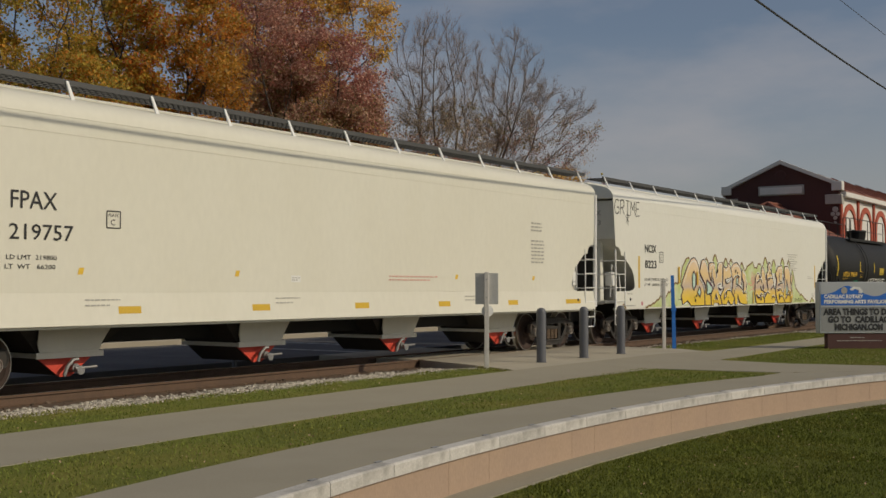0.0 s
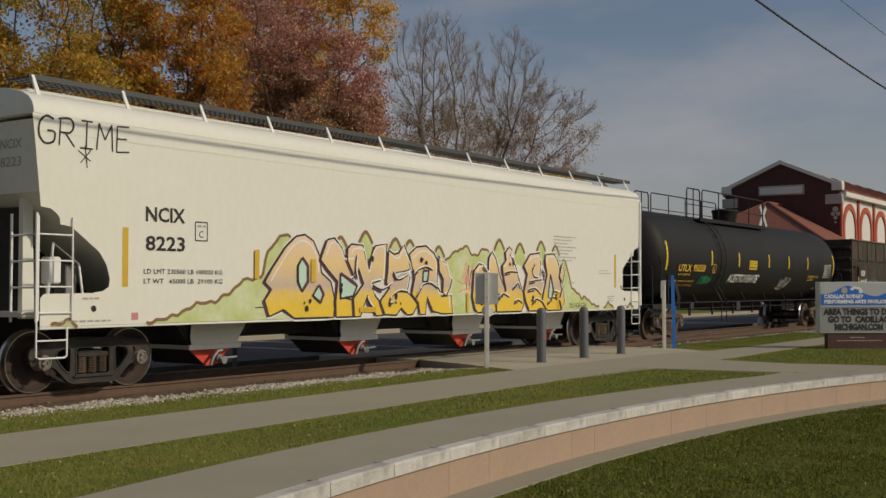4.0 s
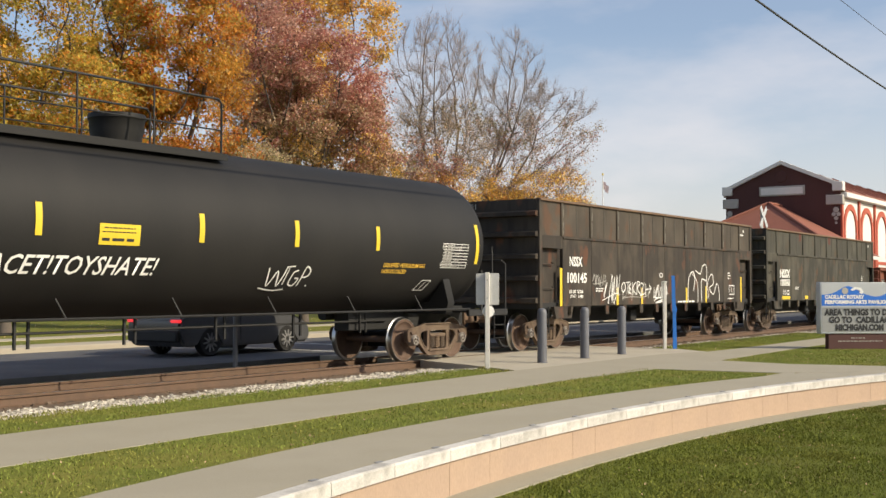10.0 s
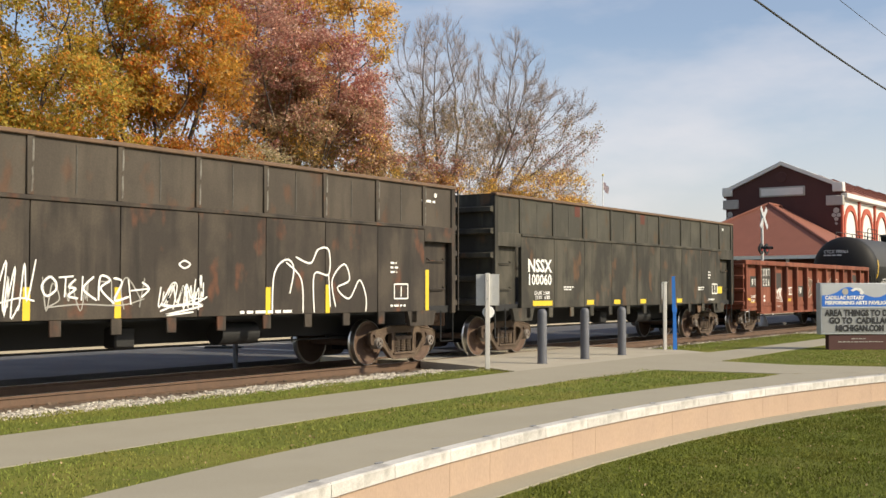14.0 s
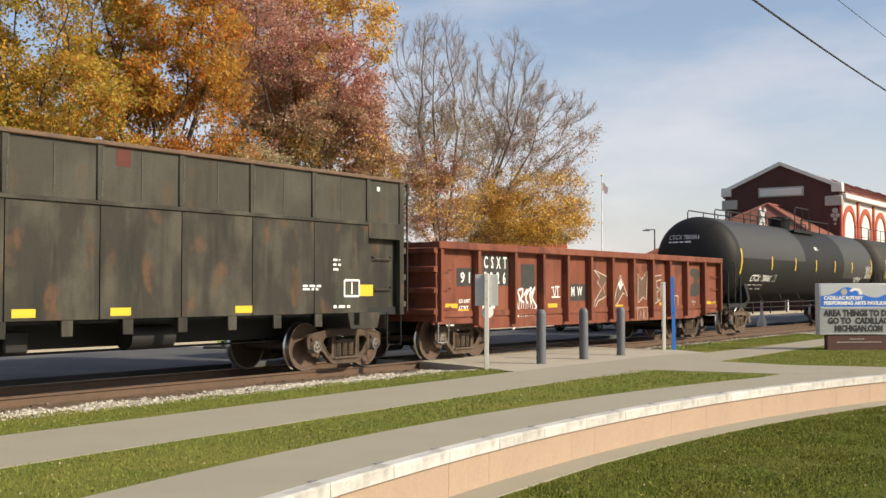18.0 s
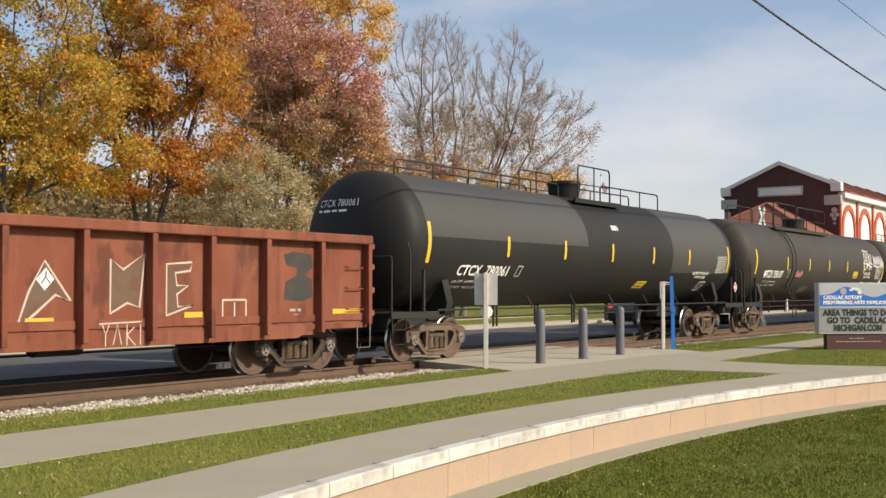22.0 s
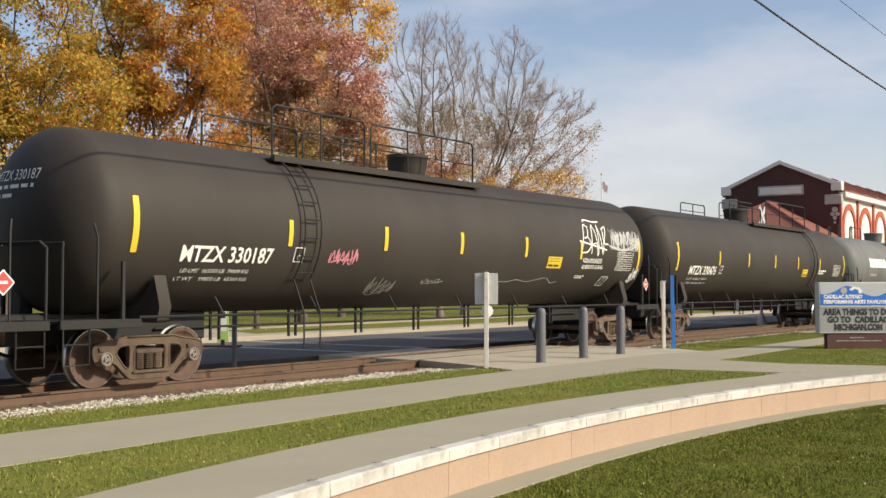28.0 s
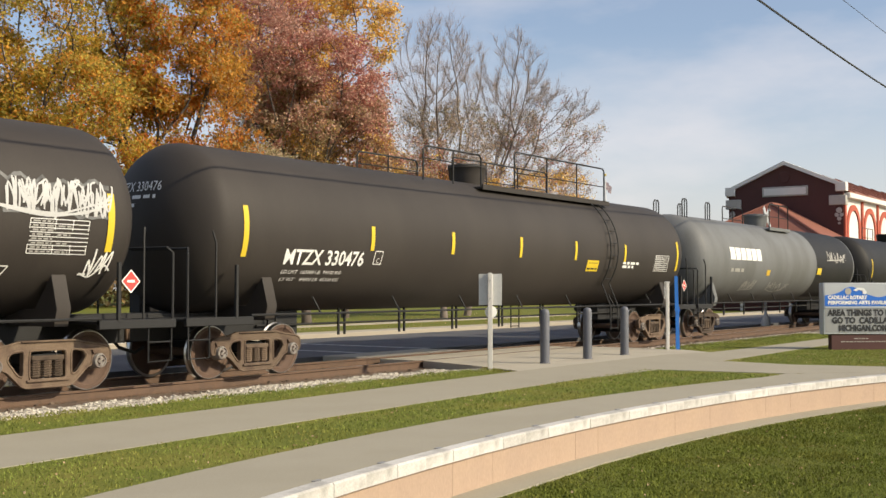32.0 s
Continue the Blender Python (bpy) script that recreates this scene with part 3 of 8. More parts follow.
def hopper_car(name, label, x, half, tc, mat, middle=.0, step=4.15, flare=0.0):
    car = start_car(name, label, x)
    W, ZB, ZE = 1.55, 1.0, 4.0
    # side sheets with the cut-away ends
    cut = [(half + .12, ZE), (half + .06, 3.5), (half, 2.98), (half - .03, 2.69), (half - .20, 2.67), (half - .30, 2.60), (half - .35, 2.54), (half - .36, 2.45), (half - .54, 2.43), (half - .80, 2.25), (half - 1.05, 2.07), (half - 1.18, 1.88), (half - 1.24, 1.68), (half - 1.22, 1.56), (half - 1.12, 1.50), (half - .92, 1.47), (half - .10, 1.46), (half - .04, 1.40), (half - .04, ZB)]
    outline = [(-a, z) for a, z in cut[::-1]] + cut
    for s in (-1, 1):
        if flare:
            edge = [p for p in cut if p[1] > 1.48] + [(half - .92, 1.475)]
            part("side_sheet", prism(bmesh.new(), [(-a, z) for a, z in edge[::-1]] + edge, "y", s * (W - .012), s * W), mat, car, soft=False)
            part("side_foot", prism(bmesh.new(), [(s * (W - .014), 1.474), (s * W, 1.474), (s * (W + flare), ZB), (s * (W + flare - .014), ZB)], "x", -half + .04, half - .04), mat, car, soft=False)
        else:
            part("side_sheet", prism(bmesh.new(), outline, "y", s * (W - .012), s * W), mat, car, soft=False)
        bm = box(bmesh.new(), -half + .04, half - .04, min(s * (W - .10), s * (W - .002)), max(s * (W - .10), s * (W - .002)), .955, .998, .008)
        part("side_sill", bm, mat, car)
        for e in (-1, 1):
            part("slotted_hole", spin(bmesh.new(), [(0, s * (W + flare * .5 + .006)), (.045, s * (W + flare * .5 + .006)), (.05, s * (W - .002))], "y", (e * (half - .95), 0, 1.24), 12), "dark", car)
        bm = box(bmesh.new(), -half, half, min(s * W, s * (W + .005)), max(s * W, s * (W + .005)), ZE - .25, ZE - .232, .002)
        part("eave_angle", bm, mat, car)
    half_roof = [(W - .02, ZE + .002), (W - .001, ZE + .004), (W - .012, ZE + .08), (W - .05, ZE + .17), (W - .13, ZE + .25), (W - .27, ZE + .32), (.9, 4.41), (.45, 4.45)]
    roof = half_roof + [(-y, z) for y, z in half_roof[::-1]]
    part("roof", prism(bmesh.new(), roof, "x", -half - .10, half + .10), mat, car)
    # slope sheets and hoppers
    for s in (-1, 1):
        part("slope_sheet", prism(bmesh.new(), [(s * (half - .02), 3.95), (s * (half - .02), 2.9), (s * (half - 2.5), 1.15), (s * (half - 2.6), 1.2), (s * (half - .10), 3.95)], "y", -W + .014, W - .014), mat, car, soft=False)
        for y in (-1.0, 1.0):
            part("end_post", prism(bmesh.new(), [(s * (half - .1), 1.1), (s * (half - .1), 3.0), (s * (half - .25), 3.0), (s * (half - .3), 1.1)], "y", y - .05, y + .05), mat, car)
        bm = box(bmesh.new(), min(s * (half - 2.4), s * (half + .1)), max(s * (half - 2.4), s * (half + .1)), -1.3, 1.3, 1.13, 1.2)
        part("end_platform", bm, mat, car)
        part("stub_sill", box(bmesh.new(), min(s * (half - 2.4), s * (half + .35)), max(s * (half - 2.4), s * (half + .35)), -.3, .3, .62, 1.12), "underside_shade", car)
        # added plate across the end opening, its shade put into the colour
        part("end_shield", box(bmesh.new(), *sorted((s * (half - .24), s * (half - .20))), -.98, .98, 1.21, 2.72), "underside_shade", car, soft=False)
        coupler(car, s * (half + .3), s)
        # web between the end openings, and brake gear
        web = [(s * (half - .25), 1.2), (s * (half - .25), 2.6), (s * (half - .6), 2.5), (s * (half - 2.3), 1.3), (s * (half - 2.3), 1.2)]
        part("centre_web", prism(bmesh.new(), web, "y", -.03, .03), "underside_shade", car, soft=False)
        part("brake_valve", box(bmesh.new(), *sorted((s * (half - .62), s * (half - .42))), -1.25, -1.0, 1.6, 2.0, .03), "white", car)
        part("brake_pipe", tube(bmesh.new(), [(s * (half - 1.05), -1.2, 1.25), (s * (half - .95), -1.2, 1.9), (s * (half - .5), -1.2, 2.2), (s * (half - .4), -1.2, 1.3)], .022, 6), "white", car)
        bm = bmesh.new()
        rod(bm, (s * (half - 1.2), -.6, 1.5), (s * (half - .7), -.6, 1.5), .16, 14)
        box(bm, min(s * (half - 1.0), s * (half - .8)), max(s * (half - 1.0), s * (half - .8)), -1.1, -.8, 1.22, 1.9, .02)
        part("brake_gear", bm, "grey_metal", car)
        xa, xb = s * (half + .02), s * (half - .55)
        for q in (-1, 1):
            bm = bmesh.new()
            ladder(bm, xa, xb, 1.08, 2.56, q * (W + .03), 4, .012)
            part("side_ladder", bm, "white", car, "white-painted steel ladder")
            bm = bmesh.new()
            for y in (q * (W + .03), q * 1.0):
                rod(bm, (xa + s * .03, y, 1.06), (xa + s * .03, y, 4.0 if s > 0 else 2.6), .022, 6)
            for i in range(8 if s > 0 else 4):
                z = 1.18 + .37 * i
                rod(bm, (xa + s * .03, q * (W + .03), z), (xa + s * .03, q * 1.0, z), .015, 6)
            part("end_ladder", bm, "white", car, "white-painted steel end ladder")
            if s > 0:
                bm = prism(bmesh.new(), [(xa - .05, 1.06), (xa + .07, 1.06), (xa + .10, 4.0), (xa, 4.0)], "y", q * W - .03, q * W + .02)
                part("corner_post", bm, "white", car, "white corner post")
            bm = bmesh.new()
            tube(bm, [(xa, q * W, 1.06), (xa, q * W, .58), (xa - s * .05, q * W, .55), (xb + s * .10, q * W, .55), (xb + s * .06, q * W, .58), (xb + s * .06, q * W, 1.0)], .015, 6)
            rod(bm, (xa, q * W, .80), (xb + s * .06, q * W, .80), .013, 6)
            part("stirrup_step", bm, "white", car)
    # running board on brackets
    bm = bmesh.new()
    for y0, y1 in ((-1.12, -.66), (.66, 1.12)):
        for i in range(5):
            y = y0 + (y1 - y0) * i / 4
            box(bm, -half + .1, half + .3, y - .012, y + .012, 4.56, 4.60)
        k = int(half * 2 / .12)
        for i in range(k):
            xx = -half + .1 + i * .12
            box(bm, xx, xx + .02, y0, y1, 4.565, 4.59)
    part("running_board", bm, "grating", car, "dark grating running board")
    bm = bmesh.new()
    for y in (-1.13, 1.13):
        box(bm, -half + .1, half + .3, y - .012, y + .012, 4.55, 4.63)
    part("board_edge", bm, "grating", car)
    k = int(half * 2 / 1.55)
    br = None
    for i in range(k + 1):
        xx = -half + .15 + i * (2 * half - .3) / k
        for s in (-1, 1):
            if br is None:
                bm = prism(bmesh.new(), [(-.035, 4.30), (.035, 4.30), (.022, 4.61), (-.022, 4.61)], "y", -.012, .012)
                for v in bm.verts:
                    v.co.y += -1.30 + (v.co.z - 4.30) / .31 * .15
                br = part("board_bracket", bm, "white", car)
                br.location = (xx, 0, 0)
            else:
                share("board_bracket", br, pose(xx, 0, 0, 0, 0, 0 if s < 0 else 180), car)
    # hatch trough
    bm = box(bmesh.new(), -half + .6, half - .6, -.42, .42, 4.44, 4.56, .03)
    part("hatch_cover", bm, mat, car)
    # bays
    bays = 4
    for i in range(bays):
        c = (i - (bays - 1) / 2) * step + middle
        bm = bmesh.new()
        lo, hi = [], []
        for px, py in ((-1, -1), (1, -1), (1, 1), (-1, 1)):
            hi.append(bm.verts.new((c + (1.42 if px > 0 else -1.05), py * .74, 1.15)))
            lo.append(bm.verts.new((c + px * .50, py * .66, .56)))
        for a in range(4):
            bm.faces.new((hi[a], hi[(a + 1) % 4], lo[(a + 1) % 4], lo[a]))
        bm.faces.new(lo), bm.faces.new(hi[::-1])
        # slopes carry their shade as a near-black colour; sides keep the car's paint
        bay = part("hopper_bay", bm, "underside_shade", car, "slope sheets coloured near-black for their shade", soft=False)
        for q in (-1, 1):
            part("bay_side", prism(bmesh.new(), [(c - .50, 1.14), (c + .92, 1.14), (c + .60, .70), (c + .54, .575), (c - .52, .575), (c - .56, .72)], "y", *sorted((q * .745, q * .765))), mat, bay, soft=False)
        part("bay_rim", box(bmesh.new(), c - .56, c + .56, -.72, .72, .50, .57), mat, bay)
        bm = prism(bmesh.new(), [(c - .5, .50), (c + .5, .50), (c + .10, .20), (c - .10, .20)], "y", -.66, -.63)
        # body behind the gate plate, coloured near-black for its shaded flank
        part("gate_body", prism(bmesh.new(), [(c - .48, .50), (c + .48, .50), (c + .10, .22), (c - .10, .22)], "y", -.628, .66), "underside_shade", bay, soft=False)
        g = part("outlet_gate", bm, "red", bay, "red-painted discharge gate", soft=False)
        bm = bmesh.new()
        rod(bm, (c + .10, -.80, .33), (c + .10, .80, .33), .07, 12)
        tube(bm, [(c - .12, -.80, .22), (c - .08, -.82, .36), (c + .02, -.83, .46), (c + .10, -.84, .47)], .03, 8)
        part("outlet_pipe", bm, "grey_metal", bay, "bare metal outlet pipe")
        bm = rod(bmesh.new(), (c + .02, -.87, .33), (c + .42, -.87, .34), .022, 8)
        spin(bm, [(.03, -.89), (.07, -.89), (.07, -.87), (.03, -.87)], "y", (c + .12, 0, .30), 14)
        part("valve_handle", bm, "grey_metal", bay, "bare metal valve handle")
        part("gate_flange", box(bmesh.new(), c - .60, c + .62, -.79, -.767, .49, .585, .006), mat, bay)
    # centre sill
    part("centre_sill", box(bmesh.new(), -half + .3, half - .3, -.2, .2, .66, 1.13), "dark", car, soft=False)
    add_truck(car, -tc, "truck_dark"), add_truck(car, tc, "truck_dark")
    return car


def gondola_car(name, label, x, half, tc, mat):
    car = start_car(name, label, x)
    W = 1.55
    ZB, ZM, ZT = 1.10, 2.84, 3.74
    upper = "gond_up" if mat == "gond" else "gond_up_b"
    L = half
    for s in (-1, 1):
        # lower panels between ribs; the end bays are set back
        xs = [-L + 1.15 + i * (2 * L - 2.3) / 8 for i in range(9)]
        y0, y1 = sorted((s * (W - .09), s * W))
        for a, b in zip(xs, xs[1:]):
            part("side_panel", box(bmesh.new(), a + .008, b - .008, y0, y1, ZB, ZM - .05, .006), mat, car)
        for e in (-1, 1):
            a, b = sorted((e * (L - .12), e * (L - 1.15)))
            y2, y3 = sorted((s * (W - .26), s * (W - .16)))
            part("end_bay", box(bmesh.new(), a, b, y2, y3, ZB, ZM - .25, .006), mat, car)
            for z in (1.55, 2.15):
                xa = e * (L - .28)
                bm = tube(bmesh.new(), [(xa, y2 if s < 0 else y3, z + .05), (xa, s * (W - .09), z), (e * (L - .85), s * (W - .09), z), (e * (L - .85), y2 if s < 0 else y3, z + .05)], .014, 6)
                part("grab_iron", bm, mat, car)
            part("corner_plate", box(bmesh.new(), a, b, y0, y1, ZM - .30, ZM + .02, .006), mat, car)
            a, b = sorted((e * L, e * (L - .14)))
            part("corner_post", box(bmesh.new(), a, b, y0, y1, ZB - .06, ZT, .01), mat, car)
        y2, y3 = sorted((s * (W - .06), s * (W + .03)))
        part("mid_rail", box(bmesh.new(), -L + 1.15, L - 1.15, y2, y3, ZM - .05, ZM + .02, .01), mat, car)
        y2, y3 = sorted((s * (W - .12), s * (W - .03)))
        bounds = [-L + .15] + xs + [L - .15]
        for i, (a, b) in enumerate(zip(bounds, bounds[1:])):
            part("upper_panel", box(bmesh.new(), a + .003, b - .003, y2, y3, ZM + .02, ZT - .05, .003), upper, car)
            if 0 < i < len(bounds) - 2:
                yb, yc = sorted((s * (W - .03), s * (W - .022)))
                part("weld_seam", prism(bmesh.new(), [((a + b) / 2 + o, ZM + z) for o, z in ((-.012, .08), (.014, .10), (.020, .40), (.010, .74), (-.014, .80), (-.006, .42))], "y", yb, yc), "seam_dim", car)
            if i:
                yy = s * (W - .03)
                yb, yc = sorted((yy, yy + s * .035))
                part("panel_rib", box(bmesh.new(), a - .06, a + .06, yb, yc, ZM + .02, ZT - .05, .01), upper, car)
                yb, yc = sorted((yy + s * .035, yy + s * .041))
                for z0, z1, o in ((.06, .42, .02), (.48, .82, .03)):
                    part("weld_seam", prism(bmesh.new(), [(a - .016 + o, ZM + z0), (a + .014 + o, ZM + z0 + .02), (a + .022 + o, ZM + (z0 + z1) / 2), (a + .012 + o, ZM + z1), (a - .012 + o, ZM + z1 - .03)], "y", yb, yc), "seam" if mat == "gond" else "seam_dim", car)
        y2, y3 = sorted((s * (W - .13), s * (W + .03)))
        part("top_rail", box(bmesh.new(), -L, L, y2, y3, ZT - .05, ZT + .02, .015), "steel_rust", car)
        tab = None
        for i in range(12):
            a = -L + 1.5 + i * (2 * L - 3.0) / 11
            y2, y3 = sorted((s * (W - .05), s * (W - .01)))
            if tab is None:
                tab = part("sill_tab", box(bmesh.new(), -.1, .1, y2, y3, ZB - .24, ZB + .01, .01), mat, car)
                tab.location = (a, 0, 0)
            else:
                share("sill_tab", tab, pose(a, 0, 0), car)
    for e in (-1, 1):
        a, b = sorted((e * (L - .02), e * (L - .10)))
        part("end_sheet", box(bmesh.new(), a, b, -W + .1, W - .1, ZB, ZT), mat, car)
        for z in (1.18, 1.72, 2.25, 2.8, 3.3):
            bm = prism(bmesh.new(), [(e * (L - .02), z), (e * (L + .13), z + .03), (e * (L + .13), z + .12), (e * (L - .02), z + .16)], "y", -W + .05, W - .05)
            part("end_rib", bm, mat, car)
        bm = bmesh.new()
        y = -e * 1.25
        for z in (1.3, 1.7, 2.1, 2.5, 2.9, 3.3, 3.65):
            rod(bm, (e * (L + .18), y - .24, z), (e * (L + .18), y + .24, z), .013, 6)
        rod(bm, (e * (L + .18), y - .24, 1.1), (e * (L + .18), y - .24, 3.7), .02, 6), rod(bm, (e * (L + .18), y + .24, 1.1), (e * (L + .18), y + .24, 3.7), .02, 6)
        part("end_ladder", bm, mat, car)
        coupler(car, e * (L + .12), e)
        for q in (-1, 1):
            bm = tube(bmesh.new(), [(e * (L - .05), q * W * .97, ZB), (e * (L - .05), q * W * .97, .45), (e * (L - .5), q * W * .97, .45), (e * (L - .5), q * W * .97, ZB)], .016, 6)
            part("stirrup_step", bm, "dark", car)
            part("bolster_gusset", prism(bmesh.new(), [(e * (tc - .5), ZB), (e * (tc + .5), ZB), (e * (tc + .4), .80), (e * (tc - .4), .80)], "y", q * (W - .06) - .05, q * (W - .06) + .04), mat, car)
    part("floor_frame", box(bmesh.new(), -L, L, -W + .1, W - .1, ZB - .05, ZB + .1), "dark", car, soft=False)
    part("centre_sill", box(bmesh.new(), -L, L, -.2, .2, .62, ZB), "dark", car, soft=False)
    bm = bmesh.new()
    rod(bm, (1.0, -.9, .78), (1.9, -.9, .78), .2, 14)
    rod(bm, (-tc + 1, -.5, .58), (tc - 1, -.5, .58), .02, 6)
    box(bm, -1.2, -.8, -1.0, -.7, .62, .95, .03)
    part("brake_gear", bm, "dark", car)
    add_truck(car, -tc), add_truck(car, tc)
    return car


def low_gondola(name, label, x, half, tc):
    car = start_car(name, label, x)
    W, ZB, ZT, L, mat = 1.55, .86, 2.58, half, "red_gond"
    xs = [-8.05, -6.59, -5.01, -3.67, -2.43, -1.14, .12, 1.46, 2.75, 3.99, 5.30, 6.74, 8.13]
    n = len(xs) - 1
    for s in (-1, 1):
        y0, y1 = sorted((s * (W - .22), s * (W - .18)))
        for i, (a, b) in enumerate(zip(xs, xs[1:])):
            zb = .70 if 1 <= i <= n - 2 else .86
            part("side_panel", box(bmesh.new(), a + .05, b - .05, y0, y1, zb, ZT - .05, .004), mat, car)
        y2, y3 = sorted((s * (W - .20), s * W))
        for i, a in enumerate(xs):
            zb = .74 if 1 <= i <= n - 1 else .86
            part("side_stake", box(bmesh.new(), a - .055, a + .055, y2, y3, zb, ZT - .06, .012), mat, car)
        y2, y3 = sorted((s * (W - .22), s * (W + .02)))
        part("top_rail", box(bmesh.new(), -L, L, y2, y3, ZT - .17, ZT, .02), mat, car)
        rivet = None
        y4, y5 = sorted((s * (W - .165), s * (W - .18)))
        for a, b in zip(xs, xs[1:]):
            for i in range(10):
                m = pose(a + .12 + (b - a - .24) * i / 9, 0, .97)
                if rivet is None:
                    rivet = part("rivet", box(bmesh.new(), -.022, .022, y4, y5, -.022, .022, .008), "truck_dark", car)
                    rivet.matrix_basis = m
                else:
                    share("rivet", rivet, m, car)
        y2, y3 = sorted((s * (W - .21), s * (W - .15)))
        part("side_sill", prism(bmesh.new(), [(-L, .80), (-L + 1.6, .80), (-L + 2.0, .66), (L - 2.0, .66), (L - 1.6, .80), (L, .80), (L, .90), (-L, .90)], "y", y2, y3), mat, car)
    for e in (-1, 1):
        a, b = sorted((e * (L - .02), e * (L - .10)))
        part("end_sheet", box(bmesh.new(), a, b, -W + .1, W - .1, .86, ZT - .02), mat, car)
        for z in (1.0, 1.45, 1.9, 2.3):
            part("end_rib", prism(bmesh.new(), [(e * (L - .02), z), (e * (L + .12), z + .03), (e * (L + .12), z + .12), (e * (L - .02), z + .15)], "y", -W + .05, W - .05), mat, car)
        coupler(car, e * (L + .12), e)
        for q in (-1, 1):
            bm = tube(bmesh.new(), [(e * (L - .03), q * W * .97, .86), (e * (L - .03), q * W * .97, .42), (e * (L - .42), q * W * .97, .42), (e * (L - .42), q * W * .97, .86)], .014, 6)
            part("stirrup_step", bm, "grey_metal", car)
            for z in (1.15, 1.55, 1.95):
                xa, xb = e * (L - .18), e * (L - .62)
                bm = tube(bmesh.new(), [(xa, q * (W - .18), z + .03), (xa, q * (W - .10), z), (xb, q * (W - .10), z), (xb, q * (W - .18), z + .03)], .012, 6)
                part("grab_iron", bm, mat, car)
    part("floor_frame", box(bmesh.new(), -L, L, -W + .15, W - .15, .95, 1.08), mat, car, soft=False)
    part("centre_sill", box(bmesh.new(), -L, L, -.2, .2, .60, .96), "dark", car, soft=False)
    bm = bmesh.new()
    rod(bm, (1.0, -.9, .7), (1.8, -.9, .7), .16, 14)
    rod(bm, (-tc + 1, -.5, .55), (tc - 1, -.5, .55), .02, 6)
    part("brake_gear", bm, "dark", car)
    add_truck(car, -tc), add_truck(car, tc)
    return car


def tank_car(name, label, x, seam, tc, mat, R=1.48, zc=2.60, dome=0.0, stripes=(), ladder_x=None, deck=(-1.5, 1.5), rails=(), band=None, stripe_mat="yellow"):
    """seam: half length of the straight shell."""
    car = start_car(name, label, x)
    hd = .72
    prof = [(0, -seam - hd)]
    prof += [(R * math.sin(a), -seam - hd * math.cos(a)) for a in [radians(d) for d in range(10, 90, 10)]]
    n = 14
    prof += [(R, -seam + 2 * seam * i / n) for i in range(n + 1)]
    prof += [(R * math.sin(a), seam + hd * math.cos(a)) for a in [radians(d) for d in range(80, 0, -10)]] + [(0, seam + hd)]
    part("tank_shell", spin(bmesh.new(), prof, "x", (0, 0, zc), 64), mat, car)
    for u, mm in (band or ()):
        a, b = u
        bm = spin(bmesh.new(), [(R + .004, a), (R + .008, a + .01), (R + .008, b - .01), (R + .004, b)], "x", (0, 0, zc), 64)
        part("painted_band", bm, mm, car)
    for i, sx in enumerate(stripes):
        end = i in (0, len(stripes) - 1)
        fn = tank_side(sx - .055, 2.53, R, zc)
        h = .44 if end else .235
        k = 6
        vs, fs = [], []
        for j in range(k + 1):
            vs += [fn(0, -h + 2 * h * j / k), fn(.12 if end else .11, -h + 2 * h * j / k)]
        fs = [(2 * j, 2 * j + 1, 2 * j + 3, 2 * j + 2) for j in range(k)]
        flat(vs, fs, "reflective_strip", stripe_mat, car, "yellow reflective strip")
    # stub sills, bolsters, end platforms
    for e in (-1, 1):
        a, b = sorted((e * (tc - 2.0), e * (seam + hd + .45)))
        part("stub_sill", box(bmesh.new(), a, b, -.2, .2, .66, 1.14, .02), "dark", car)
        part("tank_saddle", prism(bmesh.new(), [(-1.35, 1.0), (1.35, 1.0), (1.42, 1.25), (1.28, 1.75), (.9, 1.25), (-.9, 1.25), (-1.28, 1.75), (-1.42, 1.25)], "x", e * tc - .12, e * tc + .12), mat, car)
        a, b = sorted((e * (tc + .55), e * (seam + hd + .35)))
        bm = box(bmesh.new(), a, b, -1.5, 1.5, 1.02, 1.06)
        box(bm, a, b, -1.52, -1.44, .94, 1.08, .01), box(bm, a, b, 1.44, 1.52, .94, 1.08, .01)
        part("end_platform", bm, "dark", car)
        xe, xi = e * (seam + hd + .30), e * (seam - .05)
        for q in (-1, 1):
            bm = tube(bmesh.new(), [(xe, q * 1.48, 1.05), (xe, q * 1.48, 2.12), (xe - e * .06, q * 1.42, 2.2), (xe - e * .06, q * .06, 2.2)], .022, 7)
            part("end_handrail", bm, "dark", car, "black tubular handrail")
            part("grab_post", rod(bmesh.new(), (xi, q * 1.5, 1.05), (xi, q * 1.5, 1.95), .04, 6), "dark", car)
            part("grab_post", tube(bmesh.new(), [(e * (seam + .42), q * 1.5, 1.05), (e * (seam + .42), q * 1.5, 2.3), (e * (seam + .46), q * 1.46, 2.5)], .02, 6), "dark", car)
            bm = bmesh.new()
            xa, xb = e * (seam + hd + .28), e * (seam + hd - .18)
            tube(bm, [(xa, q * 1.48, 1.0), (xa, q * 1.48, .42), (xb, q * 1.48, .42), (xb, q * 1.48, 1.0)], .016, 6)
            rod(bm, (xa, q * 1.48, .72), (xb, q * 1.48, .72), .014, 6)
            part("stirrup_step", bm, "dark", car)
        coupler(car, e * (seam + hd + .45), e)
        bm = bmesh.new()
        rod(bm, (e * (seam + .35), .55, 1.75), (e * (seam + .42), .55, 1.75), .27, 20)
        box(bm, *sorted((e * (seam + .15), e * (seam + .38))), .4, .72, 1.06, 1.7, .03)
        part("brake_gear", bm, "dark", car)
